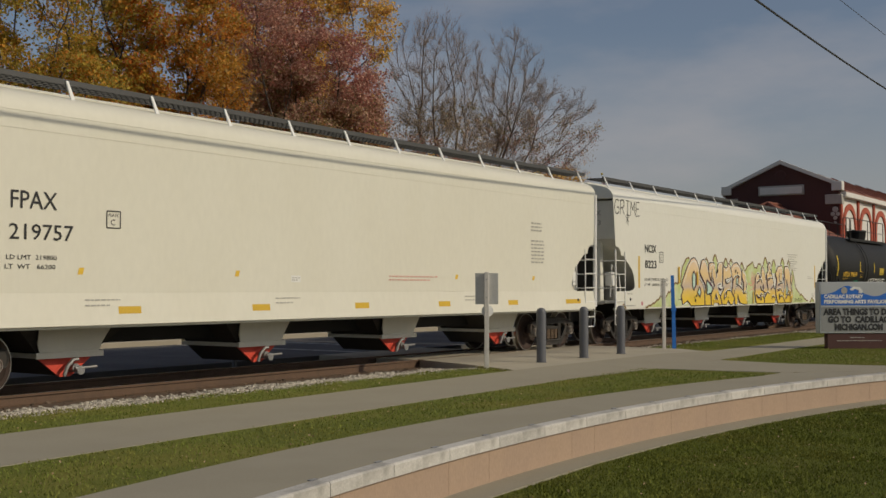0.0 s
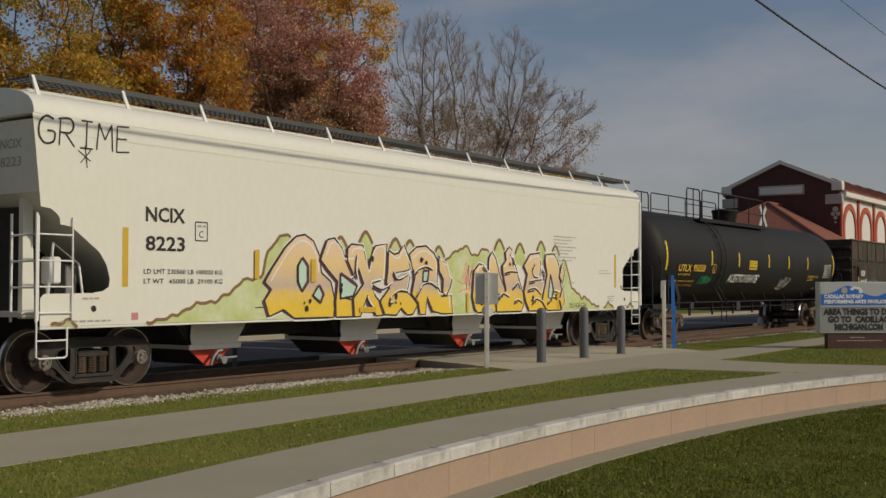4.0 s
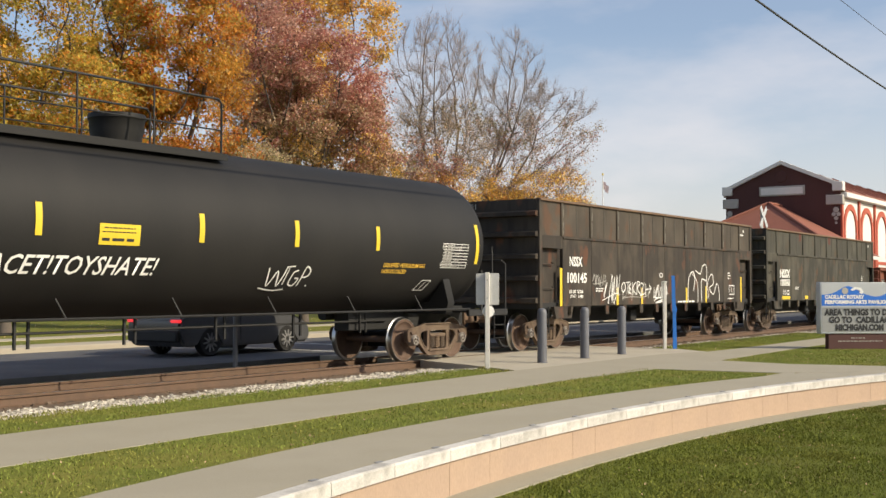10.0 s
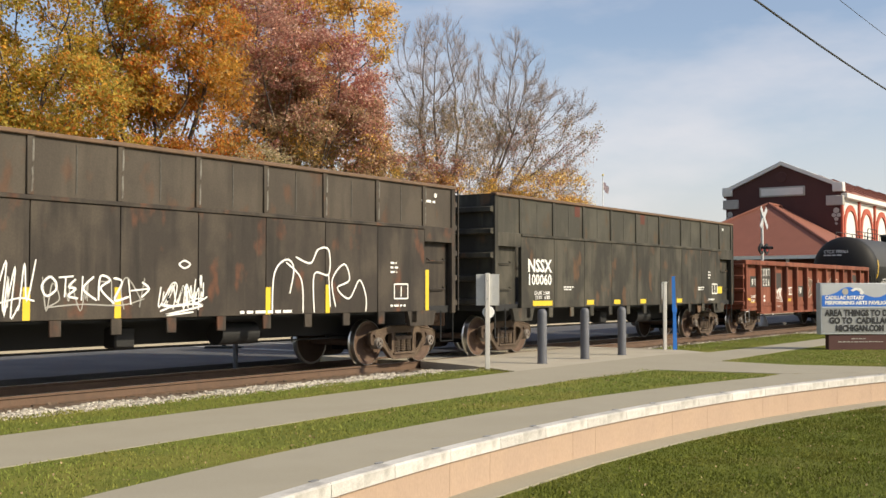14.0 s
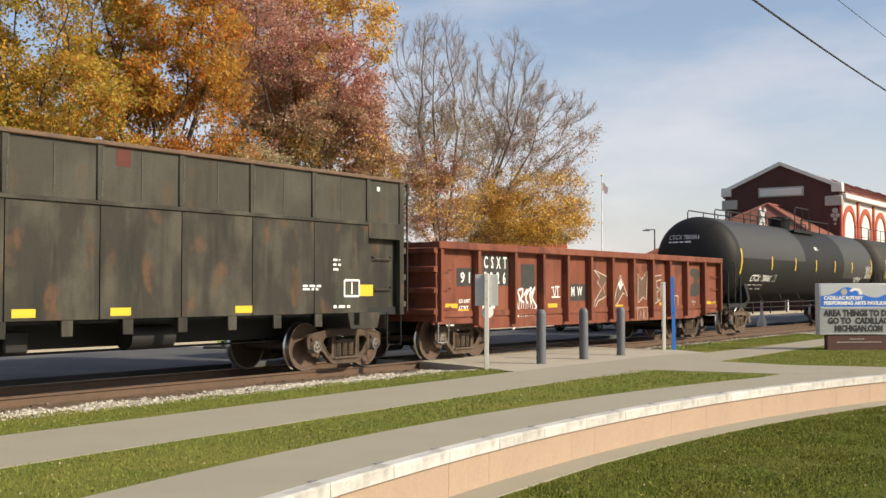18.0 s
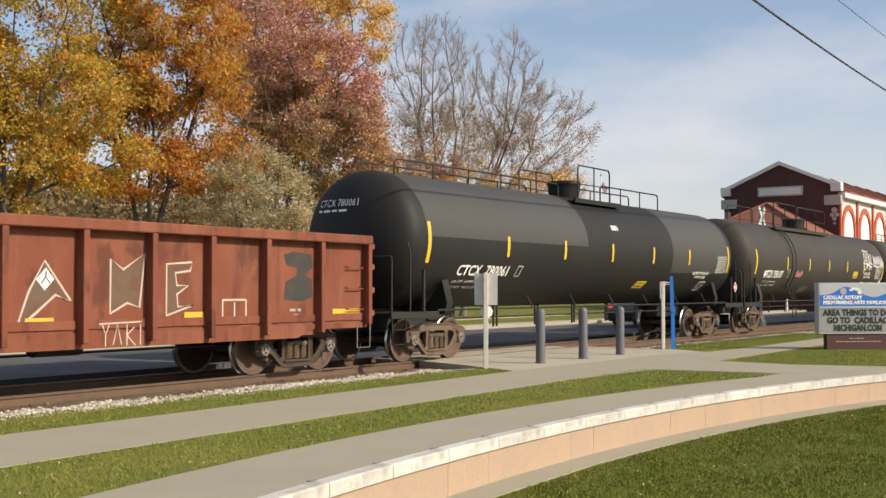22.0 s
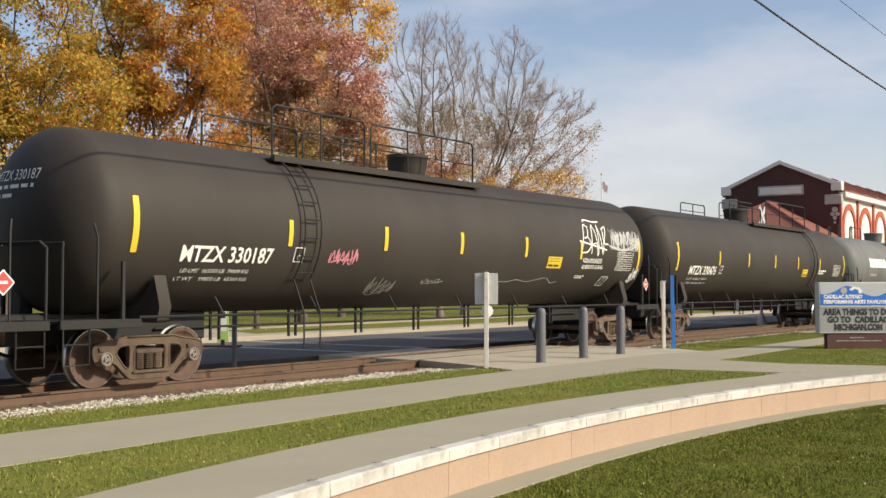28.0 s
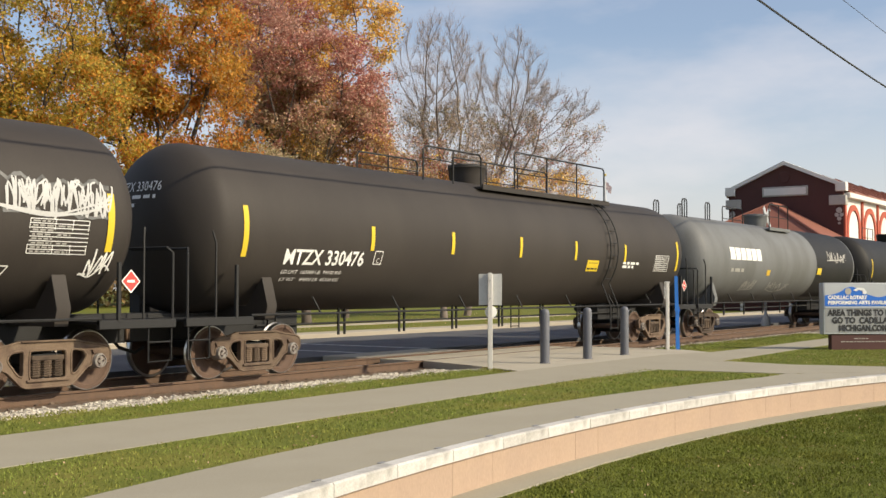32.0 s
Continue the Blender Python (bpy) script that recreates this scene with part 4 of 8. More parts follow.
    # side rails along the shell's foot
    for q in (-1, 1):
        bm = bmesh.new()
        rod(bm, (-tc - .6, q * 1.5, 1.10), (tc + .6, q * 1.5, 1.10), .022, 6)
        k = 7
        for i in range(k):
            xx = -tc + 1.2 + i * (2 * tc - 2.4) / (k - 1)
            rod(bm, (xx, q * 1.5, 1.10), (xx - .12, q * 1.40, 1.40), .018, 6)
        part("side_handrail", bm, "dark", car)
    # top deck, dome and railings
    bm = box(bmesh.new(), deck[0], deck[1], -.95, .95, zc + R - .22, zc + R - .17, .01)
    for yy in (-.95, .95):
        box(bm, deck[0], deck[1], yy - .03, yy + .03, zc + R - .24, zc + R - .12)
    part("top_deck", bm, mat, car)
    bm = spin(bmesh.new(), [(.0, zc + R + .43), (.40, zc + R + .45), (.47, zc + R + .44), (.48, zc + R + .36), (.455, zc + R + .33), (.45, zc + R + .18), (.42, zc + R + .05), (.40, zc + R - .1)], "z", (dome, 0, 0), 24)
    part("dome_cover", bm, mat, car, "dark bolted valve housing")
    top = zc + R + .78
    for a, b, hh in rails:
        top = zc + R + hh
        for q in (-.92, .92) if hh > .5 else (-.5, .5):
            bm = bmesh.new()
            tube(bm, [(a, q, zc + R - .2), (a, q, top - .08), (a + .08, q, top), (b - .08, q, top), (b, q, top - .08), (b, q, zc + R - .2)], .022, 7)
            k = max(2, round((b - a) / 1.4))
            for i in range(1, k):
                xx = a + (b - a) * i / k
                rod(bm, (xx, q, zc + R - .2), (xx, q, top), .018, 6)
            if hh > .5:
                rod(bm, (a, q, zc + R + .28), (b, q, zc + R + .28), .014, 6)
            part("deck_railing", bm, "dark", car, "black tubular deck railing")
    if ladder_x is not None:
        for q in (-1, 1):
            bm = bmesh.new()
            for dx in (-.22, .22):
                pts = [(ladder_x + dx, q * 1.56, .45), (ladder_x + dx, q * 1.56, 1.1)]
                for d in range(-35, 61, 8):
                    a = radians(d)
                    pts.append((ladder_x + dx, q * (R + .10) * math.cos(a), zc + (R + .10) * math.sin(a)))
                tube(bm, pts, .018, 6)
            for z in (.5, .8):
                rod(bm, (ladder_x - .22, q * 1.56, z), (ladder_x + .22, q * 1.56, z), .014, 6)
            for d in range(-30, 60, 12):
                a = radians(d)
                rod(bm, (ladder_x - .22, q * (R + .10) * math.cos(a), zc + (R + .10) * math.sin(a)), (ladder_x + .22, q * (R + .10) * math.cos(a), zc + (R + .10) * math.sin(a)), .014, 6)
            part("side_ladder", bm, "dark", car, "black steel ladder curving up the tank")
    part("brake_pipe", rod(bmesh.new(), (-tc + .8, -.25, .86), (tc - .8, -.25, .86), .022, 7), "dark", car)
    hanger = None
    k = int((2 * tc - 2.4) / 2.05)
    for i in range(k + 1):
        for q in (-.15, .15):
            m = pose(-k * 2.05 / 2 + i * 2.05 + q, -.25 + q * .3, 0)
            if hanger is None:
                hanger = part("pipe_hanger", box(bmesh.new(), -.02, .02, -.02, .02, .62, 1.22), "dark", car)
                hanger.matrix_basis = m
            else:
                share("pipe_hanger", hanger, m, car)
    part("brake_cylinder", rod(bmesh.new(), (tc - 2.2, .35, 1.0), (tc - 1.6, .35, 1.0), .12, 14), "dark", car)
    add_truck(car, -tc), add_truck(car, tc)
    return car


truck_parts()
fpax = hopper_car("hopper_car", "cream covered hopper car with black lettering", 16.94, 9.78, 8.40, "cream", .2, 4.15, .06)
ncix = hopper_car("hopper_car", "white covered hopper car with yellow graffiti along its side", 37.83, 9.85, 8.52, "white_car", .2, 3.95)
utlx = tank_car("tank_car", "black tank car with yellow lettering and white graffiti", 58.60, 8.85, 7.75, "black_tank", R=1.47, zc=2.53, dome=-.1, stripes=(-8.75, -5.14, -2.64, .45, 2.75, 5.11, 8.7), ladder_x=-4.35, deck=(-4.9, 1.5), rails=((-4.6, 1.4, .82), (-5.9, -4.8, .8)))
nss1 = gondola_car("gondola_car", "tall rust-streaked black gondola car with white graffiti", 77.38, 7.42, 6.2, "gond")
nss2 = gondola_car("gondola_car", "tall olive-black gondola car with white lettering", 93.93, 7.52, 6.25, "gond_b")
csxt = low_gondola("gondola_car", "low rusty red gondola car with graffiti", 110.88, 8.19, 6.55)
ctcx = tank_car("tank_car", "black tank car with pale grey upper panels", 129.74, 8.95, 7.8, "black_tank", R=1.49, zc=2.62, dome=-.04, stripes=(-8.67, -5.47, -2.70, 0, 2.70, 5.38, 8.72), deck=(-1.2, 1.6), rails=((-.95, .95, .78), (-8.6, -1.3, .26), (1.2, 5.2, .40)), stripe_mat="ochre")
mtz1 = tank_car("tank_car", "brownish-black tank car with white graffiti at one end", 150.30, 9.3, 8.34, "brown_tank", R=1.49, zc=2.62, dome=0, stripes=(-9.0, -5.5, -2.7, .02, 2.8, 5.6, 9.1), ladder_x=-5.0, deck=(-5.4, 1.6), rails=((-2.5, 1.3, .78), (-5.4, -2.7, .80)))
mtz2 = tank_car("tank_car", "clean brownish-black tank car with white lettering", 171.35, 9.4, 8.4, "brown_tank", R=1.49, zc=2.62, dome=-.1, stripes=(-9.12, -5.65, -2.87, -.03, 2.7, 5.56, 9.14), ladder_x=4.7, deck=(-.9, 5.6), rails=((.6, 5.4, .78), (-3.2, -.9, .55)))
grey = tank_car("tank_car", "weathered grey tank car with a dark painted band", 191.61, 8.5, 7.8, "grey_tank", R=1.47, zc=2.55, dome=0, stripes=(), deck=(-1.2, 1.2), rails=((-1.1, 1.1, .75), (-8.4, -8.0, .5), (-6.4, -6.0, .5)))
last = tank_car("tank_car", "plain black tank car at the tail", 211.9, 8.9, 7.9, "black_tank", R=1.48, zc=2.58, dome=0, stripes=(-8.6, -5.4, -2.7, 0, 2.7, 5.4, 8.6), deck=(-1.2, 1.2), rails=((-1.1, 1.1, .78),))
for k in list(PROTO):
    bpy.data.objects.remove(PROTO[k])

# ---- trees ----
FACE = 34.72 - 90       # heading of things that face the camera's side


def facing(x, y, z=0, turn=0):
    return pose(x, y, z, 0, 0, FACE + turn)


def leaf_material(name, a, b, c, scale):
    """Leaves of three colours: a and b by drifts, c by single leaves."""
    m = bpy.data.materials.new(name)
    m.use_nodes = True
    n, l = m.node_tree.nodes, m.node_tree.links
    p = n["Principled BSDF"]
    p.inputs["Roughness"].default_value = .65
    p.inputs["Specular IOR Level"].default_value = .25
    tc, no, geo = n.new("ShaderNodeTexCoord"), n.new("ShaderNodeTexNoise"), n.new("ShaderNodeNewGeometry")
    no.inputs["Scale"].default_value, no.inputs["Detail"].default_value = scale, 3
    l.new(tc.outputs["Object"], no.inputs["Vector"])
    add, r1 = n.new("ShaderNodeMath"), n.new("ShaderNodeMapRange")
    add.operation, add.inputs[1].default_value, add.inputs[2].default_value = "MULTIPLY_ADD", .22, -.11
    l.new(geo.outputs["Random Per Island"], add.inputs[0])
    s2, s3, n2 = n.new("ShaderNodeMath"), n.new("ShaderNodeMath"), n.new("ShaderNodeTexNoise")
    n2.inputs["Scale"].default_value = 1.3
    s3.operation, s3.inputs[1].default_value = "MULTIPLY_ADD", .5
    l.new(tc.outputs["Object"], n2.inputs["Vector"]), l.new(n2.outputs[0], s3.inputs[0])
    l.new(add.outputs[0], s3.inputs[2])
    l.new(no.outputs[0], s2.inputs[0]), l.new(s3.outputs[0], s2.inputs[1])
    r1.inputs["From Min"].default_value, r1.inputs["From Max"].default_value = .62, .88
    l.new(s2.outputs[0], r1.inputs[0])
    m1, m2, gt = n.new("ShaderNodeMix"), n.new("ShaderNodeMix"), n.new("ShaderNodeMath")
    m1.data_type = m2.data_type = "RGBA"
    m1.inputs[6].default_value, m1.inputs[7].default_value, m2.inputs[7].default_value = (*a, 1), (*b, 1), (*c, 1)
    l.new(r1.outputs[0], m1.inputs[0])
    wrap = n.new("ShaderNodeMath")
    wrap.operation, wrap.inputs[1].default_value = "MULTIPLY", 7.3
    fr = n.new("ShaderNodeMath")
    fr.operation = "FRACT"
    l.new(geo.outputs["Random Per Island"], wrap.inputs[0]), l.new(wrap.outputs[0], fr.inputs[0])
    gt.operation, gt.inputs[1].default_value = "GREATER_THAN", .8
    l.new(fr.outputs[0], gt.inputs[0]), l.new(gt.outputs[0], m2.inputs[0]), l.new(m1.outputs[2], m2.inputs[6])
    hs, rg = n.new("ShaderNodeHueSaturation"), n.new("ShaderNodeMapRange")
    rg.inputs["To Min"].default_value, rg.inputs["To Max"].default_value = .6, 1.35
    l.new(fr.outputs[0], rg.inputs[0]), l.new(rg.outputs[0], hs.inputs["Value"]), l.new(m2.outputs[2], hs.inputs["Color"])
    l.new(hs.outputs[0], p.inputs["Base Color"])
    tr, mx = n.new("ShaderNodeBsdfTranslucent"), n.new("ShaderNodeMixShader")
    mx.inputs[0].default_value = .55
    l.new(hs.outputs[0], tr.inputs["Color"])
    l.new(p.outputs[0], mx.inputs[1]), l.new(tr.outputs[0], mx.inputs[2])
    l.new(mx.outputs[0], n["Material Output"].inputs["Surface"])
    return m


M["leaf_orange"] = leaf_material("leaf_orange", (.68, .22, .05), (.66, .37, .07), (.46, .33, .12), .25)
M["leaf_yellow"] = leaf_material("leaf_yellow", (.66, .45, .07), (.48, .41, .085), (.64, .34, .06), .30)
M["leaf_red"] = leaf_material("leaf_red", (.53, .21, .17), (.56, .33, .24), (.68, .48, .38), .35)
M["leaf_tan"] = leaf_material("leaf_tan", (.48, .33, .20), (.37, .31, .14), (.60, .44, .29), .5)
M["leaf_olive"] = leaf_material("leaf_olive", (.56, .47, .28), (.48, .43, .22), (.62, .48, .33), .6)
M["leaf_woods"] = leaf_material("leaf_woods", (.30, .21, .12), (.22, .19, .09), (.40, .27, .12), .12)
M["leaf_gold"] = leaf_material("leaf_gold", (.80, .54, .13), (.74, .42, .14), (.84, .64, .20), .5)


def leaves(name, rng, centres, spread, count, size, mat, parent, label="", face=None):
    """Many small creased leaves round the given twig ends. face: a point away from which the leaves look."""
    c = np.asarray(centres)
    pick = rng.integers(0, len(c), count)
    p = c[pick] + rng.normal(0, 1, (count, 3)) * spread
    nn = rng.normal(0, 1, (count, 3)) + np.array((0, 0, .5))
    if face is not None:
        out = p - np.asarray(face)
        nn += out / (np.linalg.norm(out, axis=1)[:, None] + .01) * .8
    nn /= np.linalg.norm(nn, axis=1)[:, None]
    d = rng.normal(0, 1, (count, 3))
    d -= nn * (d * nn).sum(1)[:, None]
    d /= np.linalg.norm(d, axis=1)[:, None]
    e = np.cross(nn, d)
    s = size * rng.uniform(.6, 1.3, (count, 1))
    v = np.stack([p - d * s, p + e * s * .7 + nn * s * .25, p + d * s, p - e * s * .7 + nn * s * .25], 1).reshape(-1, 3)
    f = np.arange(count * 4).reshape(-1, 4)
    me = bpy.data.meshes.new(name)
    me.from_pydata(v.tolist(), [], f.tolist())
    me.materials.append(M[mat])
    ob = new(name, me)
    ob.parent = parent
    if label:
        ob["label"] = label
    return ob


def crown_points(rng, lobes, count, hollow=.35, gaps=.0, grain=.7):
    """Points strewn through lobes of (x, y, z, rx, ry, rz), fewer within and none in its gaps."""
    vol = np.array([q[3] * q[4] * q[5] for q in lobes])
    out = []
    while len(out) < count:
        q = lobes[int(rng.choice(len(lobes), p=vol / vol.sum()))]
        d = rng.normal(0, 1, 3)
        d /= np.linalg.norm(d)
        r = (hollow ** 3 + (1 - hollow ** 3) * rng.random()) ** (1 / 3)
        p = np.array(q[:3]) + d * r * np.array(q[3:6])
        if gaps and noise.noise(Vector(p) * grain) < gaps - .3 + rng.normal(0, .08):
            continue
        out.append(p)
    return np.array(out)


def branching(rng, stems, goals, balance, smooth_runs=3):
    """Limbs that reach every goal by the shortest way along what has grown. stems: chains of points from the base.
    Gives the nodes' places, their parents, the number of ends that each carries, and each one's main child."""
    pos, par, way = [], [], []
    for chain in stems:
        for i, p in enumerate(chain):
            p = np.array(p, float)
            if i == 0 and pos and np.linalg.norm(pos[0] - p) < 1e-6:
                last_k = 0
                continue
            k = last_k if i else -1
            pos.append(p), par.append(k), way.append(0.0 if k < 0 else way[k] + np.linalg.norm(p - pos[k]))
            last_k = len(pos) - 1
    n0, N_ = len(pos), len(goals)
    best, who = np.full(N_, 1e9), np.zeros(N_, int)
    open_ = np.ones(N_, bool)

    def offer(k):
        d = np.linalg.norm(goals - pos[k], axis=1)
        steep = np.maximum(0, pos[k][2] - goals[:, 2]) * .6
        c = d + balance * (way[k] + d) + steep
        better = open_ & (c < best)
        best[better], who[better] = c[better], k
    for k in range(1, n0):
        offer(k)
    for _ in range(N_):
        j = int(np.argmin(np.where(open_, best, 1e9)))
        open_[j] = False
        k = int(who[j])
        gap = np.linalg.norm(goals[j] - pos[k])
        if gap > 1.0:
            # a long reach bends on its way: a knee that rises along the parent's line
            mid = (goals[j] + pos[k]) / 2 + rng.normal(0, .05, 3) * gap - np.array((0, 0, .06 * gap))
            pos.append(mid), par.append(k), way.append(way[k] + gap / 2)
            k = len(pos) - 1
        pos.append(goals[j]), par.append(k), way.append(way[k] + np.linalg.norm(goals[j] - pos[k]))
        offer(len(pos) - 1)
    P, par = np.array(pos), np.array(par)
    num = np.ones(len(P))
    kids = [[] for _ in P]
    for k in range(len(P) - 1, 0, -1):
        if par[k] >= 0:
            kids[par[k]].append(k)
    for k in range(len(P) - 1, -1, -1):
        if kids[k]:
            num[k] = sum(num[c] for c in kids[k])
    main = np.array([max(c, key=lambda q: num[q]) if c else -1 for c in kids])
    for _ in range(smooth_runs):
        Q = P.copy()
        ok = (par >= 0) & (main >= 0)
        ok[:n0] = False
        Q[ok] = .5 * P[ok] + .25 * (P[par[ok]] + P[main[ok]])
        P = Q
    return P, par, num, main, n0


def limb_mesh(name, chains, mat, parent, label=""):
    """One mesh of tapered round limbs: chains of (points, radii)."""
    vs, fs = [], []
    for pts, rad in chains:
        n = 9 if rad[0] > .12 else (6 if rad[0] > .045 else (4 if rad[0] > .016 else 3))
        up = None
        o = len(vs)
        for i, p in enumerate(pts):
            d = Vector(pts[min(i + 1, len(pts) - 1)] - pts[max(i - 1, 0)]).normalized()
            up = d.orthogonal() if up is None else up - d * up.dot(d)
            up = up.normalized() if up.length > 1e-4 else d.orthogonal().normalized()
            w = d.cross(up)
            for k in range(n):
                a = k * math.tau / n
                vs.append(Vector(p) + (up * math.cos(a) + w * math.sin(a)) * rad[i])
        for i in range(len(pts) - 1):
            for k in range(n):
                q = o + i * n
                fs.append((q + k, q + (k + 1) % n, q + n + (k + 1) % n, q + n + k))
    ob = flat(vs, fs, name, mat, parent, label)
    ob.data.shade_smooth()
    return ob


def grown_tree(label, x, y, seed, stems, goals, trunk_r, tip_r, balance, bark, twigs=0, twig_len=.8, power=.46, crowns=(), least=.005):
    """A tree grown towards goals. crowns: (part name, material, label, chooser, leaves a clump, leaf size, clump spread)."""
    rng = np.random.default_rng(seed)
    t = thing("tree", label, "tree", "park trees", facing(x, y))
    P, par, num, main, n0 = branching(rng, stems, goals, balance, 7 if twigs else 3)
    R = np.minimum(tip_r * num ** power, trunk_r)
    chains = []
    starts = [0] + [k for k in range(1, len(P)) if par[k] >= 0 and main[par[k]] != k]
    for k in starts:
        pts, rad = ([], []) if k == 0 else ([P[par[k]]], [R[k] * 1.05])
        while k >= 0:
            pts.append(P[k]), rad.append(R[k] * (1.5 if k == 0 else 1))
            k = main[k]
        if len(pts) > 1:
            chains.append((pts, rad))
    limb_mesh("trunk", chains, bark, t, "rough bark trunk with spreading limbs")
    ends = [k for k in range(n0, len(P)) if num[k] <= 3]
    if twigs:
        fine = []
        for k in ends:
            base, away = P[k] - P[par[k]], P[k] - np.array((P[:, 0].mean(), P[:, 1].mean(), 5.0))
            base = base / (np.linalg.norm(base) + 1e-6) * .5 + away / (np.linalg.norm(away) + 1e-6) * .9
            for _ in range(twigs):
                d = base + rng.normal(0, .34, 3) + np.array((0, 0, .12))
                d /= np.linalg.norm(d)
                length = twig_len * rng.uniform(.5, 1.2)
                a = P[k] + (P[par[k]] - P[k]) * rng.random()
                b = a + d * length * .5 + rng.normal(0, .05, 3)
                c = b + (d + rng.normal(0, .25, 3)) * length * .5
                fine.append(([a, b, c], [least, least * .9, least * .55]))
                e = b + (d + rng.normal(0, .5, 3)) * length * .4
                fine.append(([b, e], [least * .8, least * .5]))
        limb_mesh("twig_haze", fine, "bark_grey", t, "fine bare twigs")
    tips = P[ends]
    mid = tips.mean(0) - np.array((0, 0, 1.5))
    for name, mat, lab, choose, per, size, spread in crowns:
        sel = np.array([p for p in tips if choose(p, rng)])
        leaves(name, rng, sel, np.array((spread, spread, spread * .6)), per * len(sel), size, mat, t, lab, face=mid)
    return t


def vase(rng, n, fork, top, lean, shift=(0, 0)):
    """Stems that part near the foot and rise, bending outwards."""
    trunk = [(0, 0, -.1), (.02, 0, .4), (.03, .02, fork)]
    out = [trunk]
    for i in range(n):
        a = i * math.tau / n + rng.uniform(-.35, .35)
        w = lean * rng.uniform(.45, 1.0)
        h = top * rng.uniform(.75, 1.0)
        chain = [trunk[0]]
        for f in (.12, .3, .5, .75, 1.0):
            g = w * f ** 1.25
            chain.append((math.cos(a) * g + shift[0] * f ** 1.3 + rng.normal(0, .06), math.sin(a) * g + shift[1] * f + rng.normal(0, .06), fork * .7 + (h - fork * .7) * f))
        out.append(chain)
    return out


def always(p, rng):
    return True


rng = np.random.default_rng(21)
# orange maple: several stems, broad crown with gaps
lobes = ((.2, 0, 12.4, 3.6, 3.6, 4.6), (-2.4, -.3, 9.3, 2.6, 2.6, 2.2), (1.7, -.3, 9.2, 2.3, 2.4, 2.2), (-.4, -.4, 6.3, 3.4, 2.8, 1.5), (2.6, .8, 6.8, 2.0, 2.0, 1.5))
grown_tree("maple in orange and gold autumn leaf on the park lawn", 30.13, 35.01, 3, vase(rng, 5, 2.6, 10.0, 2.6), crown_points(rng, lobes, 1200, .3, .25, .7), .27, .012, .35, "bark",
           crowns=(("crown", "leaf_orange", "orange and red leaves", lambda p, r: p[0] + .3 * (9 - p[2]) > -1.0 + r.normal(0, 1.2), 60, .070, .25),
                   ("yellow_crown", "leaf_yellow", "golden-yellow leaves", lambda p, r: p[0] + .3 * (9 - p[2]) < .6 + r.normal(0, 1.4), 58, .070, .26)))
lobes = ((.3, 0, 10.2, 2.7, 2.8, 4.2), (2.2, -.2, 7.9, 2.2, 2.2, 2.0), (.2, -.2, 5.9, 2.9, 2.6, 1.8), (-2.0, 0, 8.5, 2.6, 2.6, 3.0), (3.0, .6, 6.0, 1.8, 1.8, 1.3))
grown_tree("yellow-green maple at the lawn's edge", 23.05, 33.98, 8, vase(rng, 5, 2.2, 8.0, 2.2), crown_points(rng, lobes, 900, .3, .25, .7), .22, .012, .35, "bark",
           crowns=(("crown", "leaf_yellow", "yellow leaves, green in places", always, 66, .064, .26),
                   ("orange_crown", "leaf_orange", "orange leaves at the tips", lambda p, r: p[0] > 1.0 + r.normal(0, 1.0) and r.random() < .6, 40, .064, .25)))
lobes = ((-1.7, 0, 12.6, 2.7, 2.8, 3.6), (1.2, 0, 10.9, 2.6, 2.8, 2.9), (-2.6, 0, 10.0, 2.0, 2.2, 2.4), (.6, 0, 8.2, 3.9, 3.2, 2.4), (2.9, .4, 6.2, 2.9, 2.6, 2.3), (-2.4, -.3, 7.4, 2.3, 2.4, 2.0))
grown_tree("ornamental tree in dusky red autumn leaf", 39.5, 35.2, 5, vase(rng, 6, 2.0, 10.5, 2.8), crown_points(rng, lobes, 1450, .3, .26, .75), .22, .010, .35, "bark",
           crowns=(("crown", "leaf_red", "dusky red leaves", lambda p, r: p[2] + .35 * p[0] > 9.0 + r.normal(0, 1.1), 66, .068, .25),
                   ("lower_crown", "leaf_tan", "tan and olive leaves", lambda p, r: p[2] + .35 * p[0] < 10.8 + r.normal(0, 1.2), 56, .062, .25),
                   ("low_gold", "leaf_gold", "gold leaves on the low boughs", lambda p, r: p[2] < 8.6 and r.random() < .38, 50, .062, .25)))
lobes = ((1.0, 0, 16.6, 1.9, 2.4, 3.6), (-3.4, 0, 15.0, 3.4, 3.0, 4.6), (-1.5, 0, 11.0, 3.4, 3.0, 3.0))
grown_tree("tall gold maple behind the red tree", 47.8, 39.8, 12, vase(rng, 4, 3.0, 13.0, 1.8, (-1.2, 0)), crown_points(rng, lobes, 800, .35, .15, .8), .3, .012, .35, "bark",
           crowns=(("crown", "leaf_gold", "gold and orange leaves", always, 70, .085, .28),))
lobes = ((0, 0, 4.6, 2.3, 2.2, 2.4), (.8, .2, 3.2, 2.2, 2.0, 1.6))
grown_tree("small olive-tan ornamental tree on the park lawn", 31.7, 30.6, 44, vase(rng, 6, 1.2, 4.2, 1.4), crown_points(rng, lobes, 620, .2, .18, 1.2), .13, .008, .35, "bark",
           crowns=(("crown", "leaf_olive", "pale olive and tan leaves", always, 60, .052, .20),))
